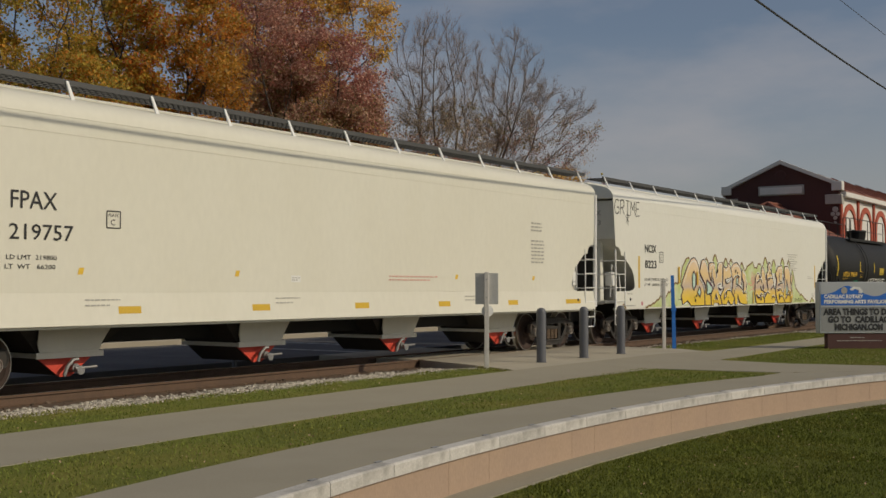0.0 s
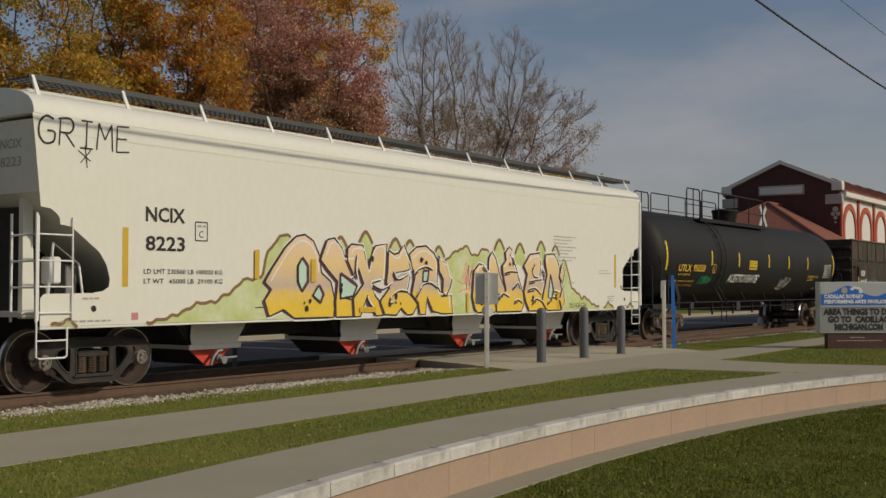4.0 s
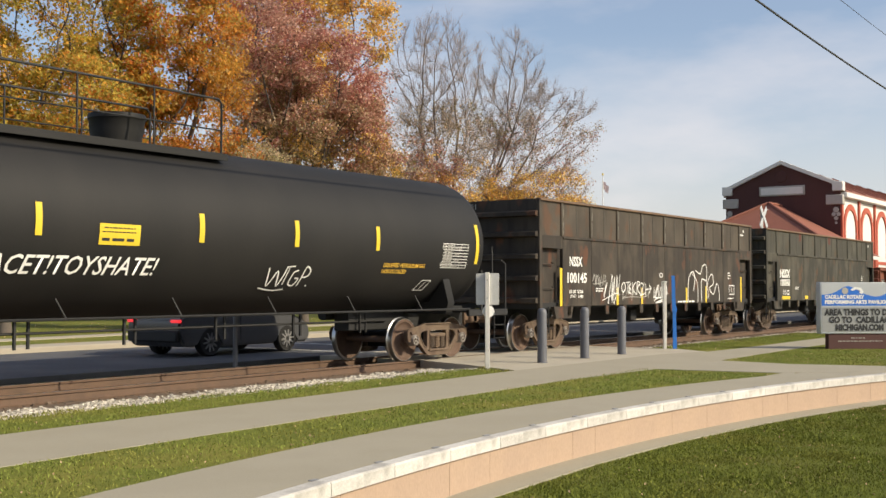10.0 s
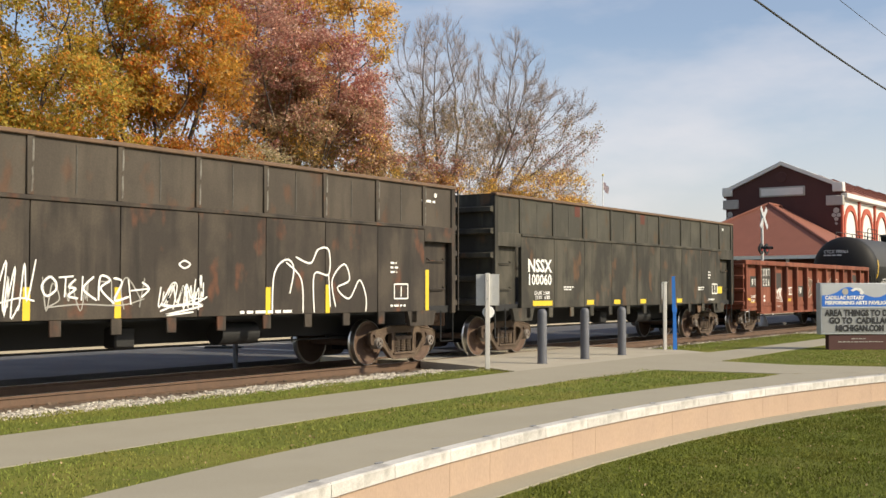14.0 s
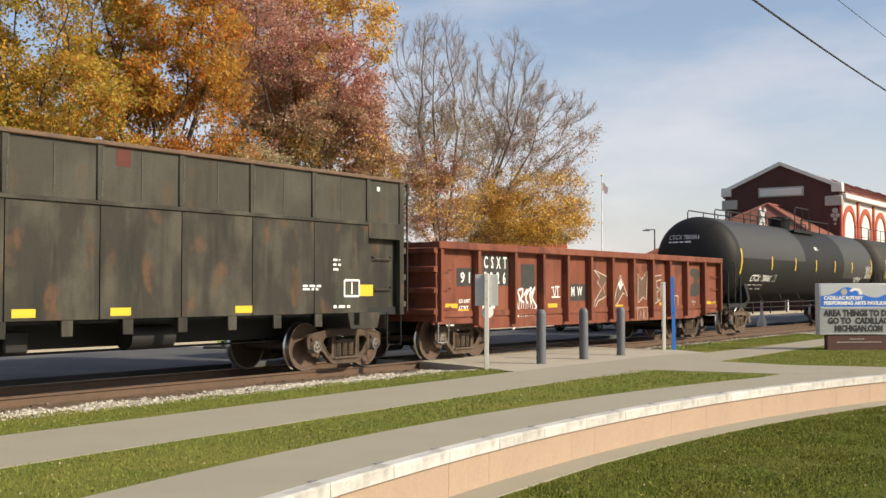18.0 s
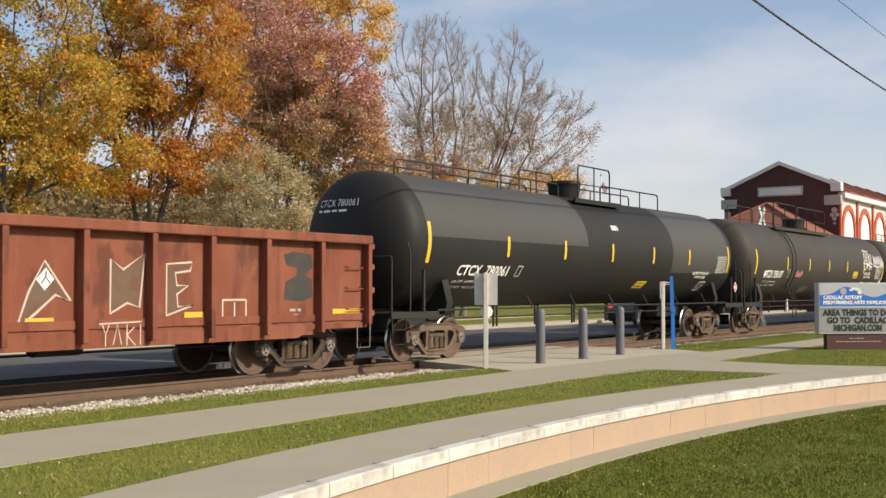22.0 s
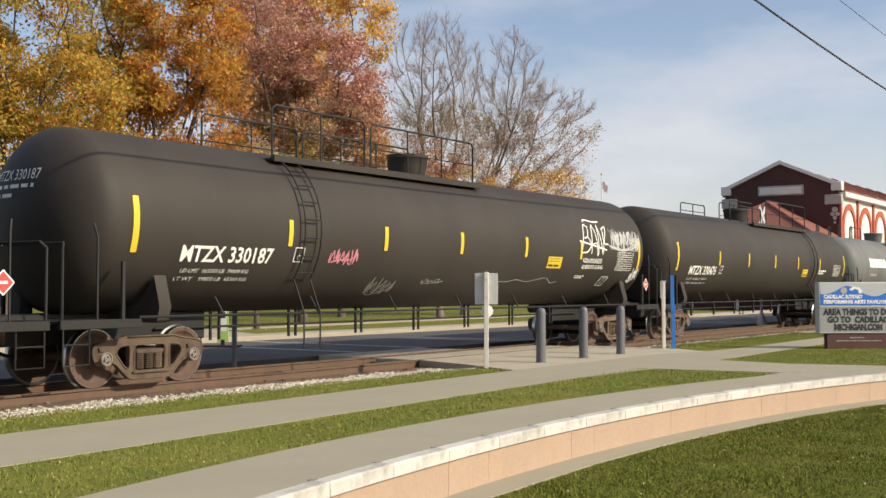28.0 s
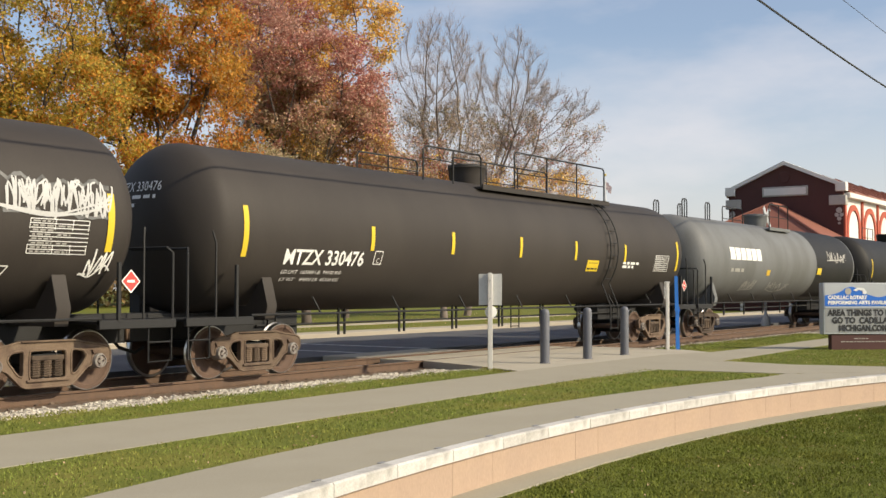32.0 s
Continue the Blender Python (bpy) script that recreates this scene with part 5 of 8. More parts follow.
# two trees that have lost most of their leaves
lobes = ((-.3, 0, 13.1, 2.75, 2.7, 3.6), (-.2, 0, 9.6, 3.1, 2.8, 2.9), (-1.0, 0, 5.8, 3.4, 2.8, 2.6))
grown_tree("nearly bare tree with a few gold leaves", 50.5, 35.1, 22, vase(rng, 4, 1.5, 11.0, 1.7, (-.3, 0)), crown_points(rng, lobes, 1500, .2), .24, .0085, .5, "bark_dark", 7, .58, .46, (
    ("crown", "leaf_red", "last pinkish-brown leaves", lambda p, r: p[2] < 8.6 + r.normal(0, .7) and p[0] < 1.2 and r.random() < .6, 48, .058, .24),
    ("gold_crown", "leaf_gold", "last gold leaves", lambda p, r: p[2] < 7.6 + r.normal(0, .8) and p[0] > -1.0 and r.random() < .5, 56, .060, .24),
    ("sparse_crown", "leaf_tan", "single brown leaves", lambda p, r: 7.0 < p[2] < 11.5 and r.random() < .6, 18, .055, .3)))
lobes = ((2.7, 0, 13.0, 2.45, 2.6, 4.0), (4.8, 0, 11.0, 3.4, 3.0, 2.9), (4.0, -.2, 7.0, 3.7, 3.0, 2.3), (.9, 0, 10.2, 2.0, 2.2, 3.0), (2.2, 0, 5.6, 3.4, 2.8, 1.9), (5.2, 0, 5.4, 2.2, 2.2, 1.3))
grown_tree("nearly bare spreading tree with gold leaves on low boughs", 55.55, 36.95, 35, vase(rng, 4, 1.5, 11.0, 1.7, (2.6, 0)), crown_points(rng, lobes, 1750, .2), .26, .0085, .5, "bark_dark", 7, .58, .46, (
    ("crown", "leaf_gold", "last gold leaves on the low boughs", lambda p, r: p[2] < 7.6 + r.normal(0, 1.1) and p[0] > -.5 and r.random() < .65, 105, .062, .30),
    ("upper_crown", "leaf_tan", "a few tan leaves", lambda p, r: 7.0 < p[2] < 12.0 and p[0] > .5 and r.random() < .45, 22, .052, .24),
    ("brown_crown", "leaf_red", "a few pinkish-brown leaves", lambda p, r: 7.0 < p[2] < 11.0 + r.normal(0, .8) and r.random() < .3, 22, .052, .24)))
# far woods and shrubs behind the park, too many to count
rng = np.random.default_rng(4)
cs = [(rng.uniform(10, 92), rng.uniform(74, 95), rng.uniform(.5, 1.0)) for _ in range(2600)]
cs = [(x, y, z * (12.5 + 5.0 * noise.noise((x * .11, y * .05, 3))) * rng.random() ** .6) for x, y, z in cs]
woods = leaves("woods", rng, cs, .9, 80000, .26, "leaf_woods", None)
tagged(woods, "distant woods in mixed autumn colours", "woods", kind="stuff")
# scattered fallen leaves on the far lawn
rng = np.random.default_rng(6)
cs = [(rng.uniform(18, 62), rng.uniform(26, 44), .02) for _ in range(400)]
fallen = leaves("fallen_leaves", rng, cs, np.array([.8, .8, .005]), 1200, .03, "leaf_tan", None)
tagged(fallen, "fallen leaves scattered on the park lawn", "leaves", kind="stuff")


# ---- street furniture ----
def bollard(x, y):
    t = thing("bollard", "dark grey steel bollard with a domed top", "bollard", "bollards at the crossing", pose(x, y, -.004))
    part("post", spin(bmesh.new(), [(.100, 0), (.100, 1.04), (.094, 1.08), (.075, 1.115), (.045, 1.135), (0, 1.142)], "z", sides=28), "bollard", t)
    part("base_ring", spin(bmesh.new(), [(.116, 0), (.116, .012), (.101, .018)], "z", sides=28), "bollard", t)
    return t


for bx in (20.66, 22.57, 24.45):
    bollard(bx, 11.79)

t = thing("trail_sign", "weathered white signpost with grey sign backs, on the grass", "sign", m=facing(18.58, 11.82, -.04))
part("post", box(bmesh.new(), -.045, .045, -.04, .04, 0, 1.90, .008), "wood", t, "weathered white-painted post")
s = part("sign_plate", box(bmesh.new(), -.225, .225, .045, .052, 1.27, 1.88, .003), "galv", t, "bare metal back of the sign")
s.rotation_euler.z = radians(-6)
s = part("round_plate", spin(bmesh.new(), [(0, .045), (.115, .045), (.118, .05), (.115, .055), (0, .055)], "y", (0.02, 0, 1.14), 28), "white", t, "small round white plate")
part("bolt", spin(bmesh.new(), [(0, -.05), (.012, -.05), (.012, -.04)], "y", (0, 0, 1.75), 8), "grey_metal", t)
part("bolt", spin(bmesh.new(), [(0, -.05), (.012, -.05), (.012, -.04)], "y", (0, 0, 1.4), 8), "grey_metal", t)

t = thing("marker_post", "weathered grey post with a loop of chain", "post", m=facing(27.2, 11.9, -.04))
part("post", box(bmesh.new(), -.045, .045, -.04, .04, 0, 1.74, .012), "wood", t)
bm = bmesh.new()
for k in range(5):
    tube(bm, [(-.05 + .035 * math.cos(a * math.tau / 10), -.06, 1.72 - k * .085 + .05 * math.sin(a * math.tau / 10)) for a in range(11)], .012, 6)
part("chain", bm, "galv", t, "hanging galvanised chain")
part("post_cap", box(bmesh.new(), -.06, .06, -.055, .055, 1.74, 1.78, .01), "galv", t)

t = thing("marker_post", "bright blue flat marker post", "post", m=facing(27.35, 11.70, -.04))
part("lower_post", prism(bmesh.new(), [(-.04, 0), (.06, 0), (.045, .95), (.065, 1.05), (.045, 1.15), (-.04, 1.15)], "y", -.02, .02), "blue", t)
part("upper_post", prism(bmesh.new(), [(-.06, 1.0), (.035, 1.0), (.01, 1.92), (-.07, 1.92)], "y", -.042, -.021), "blue", t)

t = thing("marker_post", "short dark grey post beside the track", "post", m=pose(16.95, 17.0, -.1))
part("post", tube(bmesh.new(), [(0, 0, 0), (0, 0, 1.5)], .055, 10), "bollard", t)
part("post_cap", spin(bmesh.new(), [(.058, 1.49), (.06, 1.53), (.03, 1.55), (0, 1.555)], "z", sides=12), "bollard", t)
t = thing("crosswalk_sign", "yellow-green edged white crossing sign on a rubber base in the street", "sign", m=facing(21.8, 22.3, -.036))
part("base", box(bmesh.new(), -.5, .5, -.2, .2, 0, .05, .015), "dark", t, "black rubber base")
part("panel", box(bmesh.new(), -.15, .15, -.012, .012, .14, 1.2, .008), "sign_lime", t)
part("sign_face", box(bmesh.new(), -.105, .105, -.018, -.013, .42, 1.12, .002), "white", t, "white sign face")
part("stem", box(bmesh.new(), -.05, .05, -.02, .02, .05, .2, .005), "dark", t)
bars([(-.07, .9, .14, .05), (-.07, .78, .14, .05), (-.07, .55, .14, .04)], lambda u, v, d=0.0: (u, -.0185 - d, v), "paint_black", t)
for k, cx in enumerate((22.0, 24.7)):
    o = part("road_marking", box(bmesh.new(), cx - .15, cx + .15, 17.7, 24.2, -.045, -.036), "road_paint", None, soft=False)
    tagged(o, "worn white crosswalk line across the street", "road marking", "road markings", kind="structure")
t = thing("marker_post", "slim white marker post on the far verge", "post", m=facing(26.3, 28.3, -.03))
part("post", box(bmesh.new(), -.05, .05, -.04, .04, 0, .95, .01), "white", t)
part("reflector", box(bmesh.new(), -.035, .035, -.046, -.041, .75, .85), "ochre", t)

# the announcement sign
sg = thing("announcement_board", "blue and grey announcement board on a brown plinth", "sign", m=pose(30.07, 7.86, -.03, 0, 0, -50))
part("plinth", box(bmesh.new(), -.80, .92, -.10, .10, 0, .42, .01), "plinth", sg, "brown plinth")
part("cabinet", box(bmesh.new(), -1.02, 1.0, -.13, .13, .42, 1.74, .015), "sign_white", sg)
part("letter_panel", box(bmesh.new(), -.98, .96, -.136, -.131, .47, 1.08), "sign_panel", sg, soft=False)
part("panel_bar", box(bmesh.new(), -1.0, .98, -.15, -.12, 1.085, 1.13, .005), "sign_white", sg)
part("header_panel", box(bmesh.new(), -.98, .96, -.136, -.131, 1.135, 1.70), "sign_white", sg, soft=False)


def board(u0, v0, y=-.142):
    return lambda u, v, d=0.0: (u0 + u, y - d, v0 + v)


def wave_panel(parent):
    top = []
    for i in range(33):
        u = -.98 + 1.94 * i / 32
        f = (u + .98) / 1.94
        top.append((u, 1.42 + .22 * math.exp(-((f - .36) / .16) ** 2) + .10 * max(0, f - .82) / .18 - .05 * math.exp(-((f - .74) / .1) ** 2)))
    pts = [(-.98, 1.14), (.96, 1.14)] + top[::-1]
    return part("blue_wave", prism(bmesh.new(), pts, "y", -.140, -.137), "sign_blue", parent, "blue wave on the white header", soft=False)


wave_panel(sg)
part("emblem", spin(bmesh.new(), [(0, -.146), (.085, -.146), (.085, -.141)], "y", (-.36, 0, 1.52), 24), "stone_trim", sg, "round pale emblem")
bm = prism(bmesh.new(), [(-.22, 1.55), (-.10, 1.62), (.06, 1.60), (.14, 1.50), (.10, 1.44), (.02, 1.46), (.04, 1.53), (-.06, 1.56), (-.16, 1.52)], "y", -.146, -.141)
part("wave_crest", bm, "white", sg, soft=False)
letters("CADILLAC ROTARY", .13, board(-.90, 1.32), "paint_white", sg, width=1.05, bold=.007)
letters("PERFORMING ARTS PAVILION", .125, board(-.90, 1.19), "paint_white", sg, width=1.72, bold=.007)
letters("AREA THINGS TO DO", .215, board(-.92, .90), "paint_black", sg, width=1.84, bold=.011)
letters("GO TO  CADILLAC", .215, board(-.80, .705), "paint_black", sg, width=1.62, bold=.011)
letters("MICHIGAN.COM", .215, board(-.62, .51), "paint_black", sg, width=1.28, bold=.011)
bars([(-.2, .30, .38, .022), (-.55, .22, 1.2, .022)], board(0, 0, -.104), "stone_trim", sg)

# overhead cables
for nm, a, b, r, sag in (("power_cable", (-8.0, 7.0, 8.45), (64.0, 9.3, 8.45), .024, .87), ("power_cable", (0.0, 10.1, 11.9), (90.0, 10.3, 11.9), .010, .95)):
    pts = [Vector(a).lerp(Vector(b), i / 24) - Vector((0, 0, sag * math.sin(math.pi * i / 24))) for i in range(25)]
    o = part(nm, tube(bmesh.new(), pts, r, 8), "wire")
    tagged(o, "black overhead power cable", "cable", "overhead cables")
    for end in (a, b):
        up = thing("utility_pole", "tall wooden utility pole carrying a cable", "pole", "utility poles", pose(end[0], end[1], -.1 if end[0] > 20 or end[1] > 9 else -.5))
        part("pole", tube(bmesh.new(), [(0, 0, 0), (0, 0, end[2] + .9)], .15, 12, r_end=.1), "bark", up)
        part("insulator", spin(bmesh.new(), [(.05, end[2] + .05), (.07, end[2] + .25), (.04, end[2] + .6)], "z", (0, -.16, -.1), 10), "galv", up)


# ---- the depot ----
dp = thing("depot", "red-brick railway depot with white trim and a low hipped wing", "building", m=pose(88, 28.6, 0))
HW, EZ, RZ, LEN = 4.52, 9.3, 11.35, 38.0
w = part("gable_wall", prism(bmesh.new(), [(-HW, 0), (HW, 0), (HW, EZ), (0, RZ), (-HW, EZ)], "x", 0, .35), "brick", dp, "dark red brick gable", soft=False)
for s in (-1, 1):
    bm = prism(bmesh.new(), [(s * (HW + .25), EZ - .05), (s * (HW + .25), EZ + .25), (0, RZ + .28), (0, RZ - .02)], "x", -.18, .42)
    part("gable_coping", bm, "trim", w, "white gable coping", soft=False)
    y0, y1 = sorted((s * (HW - 1.05), s * (HW + .22)))
    part("corner_block", box(bmesh.new(), -.16, .5, y0, y1, 8.0, 8.75, .03), "stone_trim", w)
    y0, y1 = sorted((s * (HW - .55), s * (HW + .24)))
    part("parapet_block", box(bmesh.new(), -.20, .5, y0, y1, EZ - .25, EZ + .45, .03), "trim", w)
    bm = bmesh.new()
    for k, (dy, dz, r) in enumerate(((0, 7.6, .22), (-.18, 7.25, .16), (.18, 7.25, .16), (0, 6.95, .16), (0, 6.6, .10))):
        spin(bm, [(0, -.08), (r, -.06), (r, 0)], "x", (0, s * (HW - .32) + dy, dz), 10)
    part("corner_ornament", bm, "stone_trim", w)
part("name_plaque", box(bmesh.new(), -.12, .05, -1.85, 1.75, 8.85, 9.62, .04), "stone_trim", w, "blank pale stone plaque")
part("plaque_field", box(bmesh.new(), -.135, -.118, -1.7, 1.6, 8.97, 9.5), "trim", w)
part("roundel", spin(bmesh.new(), [(0, -.06), (.42, -.06), (.46, 0)], "x", (0, 0, 10.35), 20), "brick", w)
# long trackside wall: white with red arches
lw = part("side_wall", box(bmesh.new(), .352, LEN, -HW, -HW + .35, 0, 8.55), "trim", dp, "white plastered wall", soft=False)
part("side_wall", box(bmesh.new(), .352, LEN, HW - .35, HW, 0, 8.55), "brick", dp, soft=False)
part("end_wall", box(bmesh.new(), LEN, LEN + .35, -HW, HW, 0, 8.55), "brick", dp, soft=False)
part("cornice", box(bmesh.new(), .3, LEN + .3, -HW - .45, -HW + .1, 8.55, 8.95, .04), "trim", dp)
for k in range(7):
    cx = 2.65 + 4.85 * k
    ring = [(cx + 1.95 * math.cos(a), 6.2 + 1.95 * math.sin(a)) for a in [math.pi * i / 16 for i in range(17)]]
    inner = [(cx + 1.5 * math.cos(a), 6.2 + 1.5 * math.sin(a)) for a in [math.pi * i / 16 for i in range(17)]]
    pts = [(cx + 1.95, 1.0)] + ring + [(cx - 1.95, 1.0), (cx - 1.5, 1.0)] + inner[::-1] + [(cx + 1.5, 1.0)]
    part("arch", prism(bmesh.new(), pts, "y", -HW - .10, -HW + .02), "arch_red", lw, "red brick arch", soft=False)
    part("pilaster", box(bmesh.new(), cx - 2.62, cx - 2.22, -HW - .14, -HW + .02, .3, 8.53), "arch_red", lw, soft=False)
    part("sill_band", box(bmesh.new(), cx - 1.48, cx + 1.48, -HW - .08, -HW + .02, 3.6, 3.85), "arch_red", lw, soft=False)
for s in (-1, 1):
    part("roof", prism(bmesh.new(), [(s * (HW + .35), 8.96), (s * (HW + .35), 9.06), (0, RZ - .05), (0, RZ - .2)], "x", .43, LEN + .4), "roof_red", dp, "red tiled roof", soft=False)
for k in range(9):
    part("roof_seam", prism(bmesh.new(), [(-(HW + .36), 9.065), (-(HW + .36), 9.15), (0, RZ + .06), (0, RZ - .045)], "x", 4 * k + 2, 4 * k + 2.12), "roof_red", dp, soft=False)
# hipped wing with deep eaves
bm = bmesh.new()
e = [(-10, -7.5, 3.9), (-10, 7.5, 3.9), (-.02, 7.5, 3.9), (-.02, -7.5, 3.9)]
a, b = (-3.1, 0, 8.05), (-.02, 0, 8.05)
V = [bm.verts.new(p) for p in e + [a, b]]
for q in ((0, 1, 4), (1, 2, 5, 4), (3, 0, 4, 5), (2, 3, 5), (3, 2, 1, 0)):
    bm.faces.new([V[i] for i in q])
wing_roof = part("wing_roof", bm, "roof_red", dp, "red tiled hipped roof", soft=False)
for p, q in (((-10, -7.5, 3.93), (-3.1, 0, 8.08)), ((-10, 7.5, 3.93), (-3.1, 0, 8.08)), ((-3.1, 0, 8.08), (-.1, 0, 8.08))):
    part("ridge_tile", tube(bmesh.new(), (p, q), .13, 8), "roof_red", wing_roof)
for x0, x1, y0, y1 in ((-10.05, -9.9, -7.55, 7.55), (-9.9, -.02, -7.6, -7.45), (-9.9, -.02, 7.45, 7.6)):
    part("eaves_board", box(bmesh.new(), x0, x1, y0, y1, 3.68, 3.92), "trim", wing_roof)
part("wing_wall", box(bmesh.new(), -7.5, -.02, -5.3, 5.3, 0, 3.88), "brick", dp, soft=False)
for y in (-3.4, 0, 3.4):
    wdw = part("window", box(bmesh.new(), -7.56, -7.5, y - .8, y + .8, 1.1, 2.9), "trim", dp)
    part("pane", box(bmesh.new(), -7.58, -7.565, y - .65, y + .65, 1.25, 2.75), "dark", wdw, soft=False)
for y in (-7.0, -3.5, 0, 3.5, 7.0):
    part("eaves_post", box(bmesh.new(), -9.7, -9.5, y - .1, y + .1, 0, 3.7, .02), "trim", dp)
part("platform_wall", box(bmesh.new(), -14, -9.9, -7.9, -7.6, 0, 1.0), "brick", dp, "low brick wall", soft=False)

# the crossing signal beyond the track
cs_ = thing("crossing_signal", "white railway crossbuck with two dark flashing lamps on a mast", "signal", m=pose(50.0, 17.15, -.1))
part("mast", tube(bmesh.new(), [(0, 0, 0), (0, 0, 5.2)], .06, 12), "galv", cs_)
part("base", spin(bmesh.new(), [(.22, 0), (.22, .15), (.10, .5), (.065, .6)], "z", sides=14), "galv", cs_)
for q in (-1, 1):
    o = part("blade", box(bmesh.new(), -.62, .62, -.012, .012, -.11, .11, .004), "sign_white", cs_, "white crossbuck blade")
    o.matrix_basis = pose(0, -.085 - .014 * q, 4.87, 0, 45 * q, 0)
    lamp_ = part("lamp", spin(bmesh.new(), [(0, -.10), (.26, -.10), (.265, -.08), (.26, -.06), (.12, .04), (0, .06)], "y", (q * .36, 0, 3.47), 20), "dark", cs_, "black lamp disc")
    part("lens", spin(bmesh.new(), [(0, -.125), (.10, -.12), (.11, -.101)], "y", (q * .36, 0, 3.47), 16), "paint_red", lamp_, "unlit red lens")
    part("hood", prism(bmesh.new(), [(q * .36 + .13 * math.cos(a), 3.47 + .13 * math.sin(a)) for a in [math.pi * i / 8 for i in range(9)]] + [(q * .36 + .115 * math.cos(a), 3.47 + .115 * math.sin(a)) for a in [math.pi * i / 8 for i in range(8, -1, -1)]], "y", -.34, -.10), "dark", lamp_)
part("lamp_arm", box(bmesh.new(), -.38, .38, -.03, .03, 3.44, 3.50, .008), "galv", cs_)

# far buildings and poles
fb = thing("house", "distant red-painted house with a low gable", "building", m=pose(103.3, 61.6, 0, 0, 0, -30))
hw = part("wall", prism(bmesh.new(), [(-3.2, 0), (3.2, 0), (3.2, 6.9), (0, 8.5), (-3.2, 6.9)], "x", -4, 4), "arch_red", fb, soft=False)
for s in (-1, 1):
    part("roof", prism(bmesh.new(), [(s * 3.6, 6.7), (s * 3.6, 6.85), (0, 8.7), (0, 8.52)], "x", -4.3, 4.3), "dark", fb, soft=False)
for y in (-1.5, 1.5):
    wd = part("window", box(bmesh.new(), -4.04, -4.0, y - .5, y + .5, 3.2, 4.6), "trim", hw)
for hx, hy, rot, ww in ((48, 92, 10, 7.0), (30, 88, -5, 6.0), (66, 96, 14, 8.0)):
    h = thing("house", "distant pale clapboard house behind the park", "building", "houses behind the park", pose(hx, hy, 0, 0, 0, rot))
    hw = part("wall", prism(bmesh.new(), [(-ww / 2, 0), (ww / 2, 0), (ww / 2, 5.0), (0, 7.6), (-ww / 2, 5.0)], "y", -4, 4), "trim", h, soft=False)
    for s in (-1, 1):
        part("roof", prism(bmesh.new(), [(s * (ww / 2 + .4), 4.75), (s * (ww / 2 + .4), 4.9), (0, 7.85), (0, 7.62)], "y", -4.4, 4.4), "bollard", h, soft=False)
    for q in (-1.6, 1.6):
        for z in (1.0, 3.4):
            wd = part("window", box(bmesh.new(), q - .55, q + .55, -4.06, -4.0, z, z + 1.4), "stone_trim", hw)
            part("pane", box(bmesh.new(), q - .45, q + .45, -4.08, -4.065, z + .1, z + 1.3), "dark", wd, soft=False)
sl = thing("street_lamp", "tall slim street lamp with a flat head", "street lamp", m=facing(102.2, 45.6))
part("pole", tube(bmesh.new(), [(0, 0, 0), (0, 0, 7.4)], .11, 10, r_end=.07), "bollard", sl)
part("arm", box(bmesh.new(), -.9, .06, -.05, .05, 7.36, 7.46, .01), "bollard", sl)
part("lamp_head", box(bmesh.new(), -1.15, -.45, -.14, .14, 7.28, 7.4, .03), "bollard", sl)
fl = thing("flagpole", "tall white flagpole with a small flag", "flagpole", m=pose(115.6, 58.0, 0))
part("pole", tube(bmesh.new(), [(0, 0, 0), (0, 0, 14.4)], .09, 10, r_end=.05), "white", fl)
part("finial", spin(bmesh.new(), [(0, 14.4), (.12, 14.5), (.12, 14.62), (0, 14.7)], "z", sides=12), "yellow", fl)
bm = bmesh.new()
vs = [[bm.verts.new((.06 + .16 * i, .10 * math.sin(i * 1.3 + j * .4), 13.9 - .16 * j - .07 * i)) for i in range(9)] for j in range(7)]
for j in range(6):
    for i in range(8):
        bm.faces.new((vs[j][i], vs[j][i + 1], vs[j + 1][i + 1], vs[j + 1][i]))
part("flag", bm, "flag", fl, "dark faded flag")
for px, py in ((104, 68), (110, 66)):
    up = thing("utility_pole", "distant wooden utility pole with a crossarm", "pole", "utility poles", pose(px, py, 0))
    part("pole", tube(bmesh.new(), [(0, 0, 0), (0, 0, 6.9)], .14, 10, r_end=.1), "bark", up)
    part("crossarm", box(bmesh.new(), -1.0, 1.0, -.06, .06, 6.3, 6.45), "bark", up)


# ---- the passing car ----
sedan = thing("sedan", "dark grey saloon car with a lit red tail lamp", "car", m=pose(15, 20.1, -.04))
prof = [(-2.36, .40), (-2.42, .62), (-2.38, .90), (-2.25, .97), (-1.80, 1.02), (-1.05, 1.38), (-.3, 1.44), (.45, 1.38), (1.15, 1.0), (2.05, .84), (2.35, .66), (2.40, .40), (2.3, .22), (1.85, .22), (1.80, .50), (1.62, .66), (1.28, .66), (1.10, .50), (1.05, .22), (-.98, .22), (-1.03, .50), (-1.21, .66), (-1.55, .66), (-1.73, .50), (-1.78, .22), (-2.25, .24)]
bm = prism(bmesh.new(), prof, "y", -.90, .90)
for v in bm.verts:
    if v.co.z > 1.1:
        v.co.y *= .78
bmesh.ops.bevel(bm, geom=list(bm.edges), offset=.06, segments=2, affect="EDGES")
M["car_paint"] = material("car_paint", (.10, .102, .108), .3, metal=.4, vary=.05, bump=0)
M["tyre"] = material("tyre", (.015, .015, .015), .85, vary=.2, bump=.1)
M["glass"] = material("glass", (.02, .022, .025), .06, vary=.05, bump=0, spec=.8)
body = part("body", bm, "car_paint", sedan)
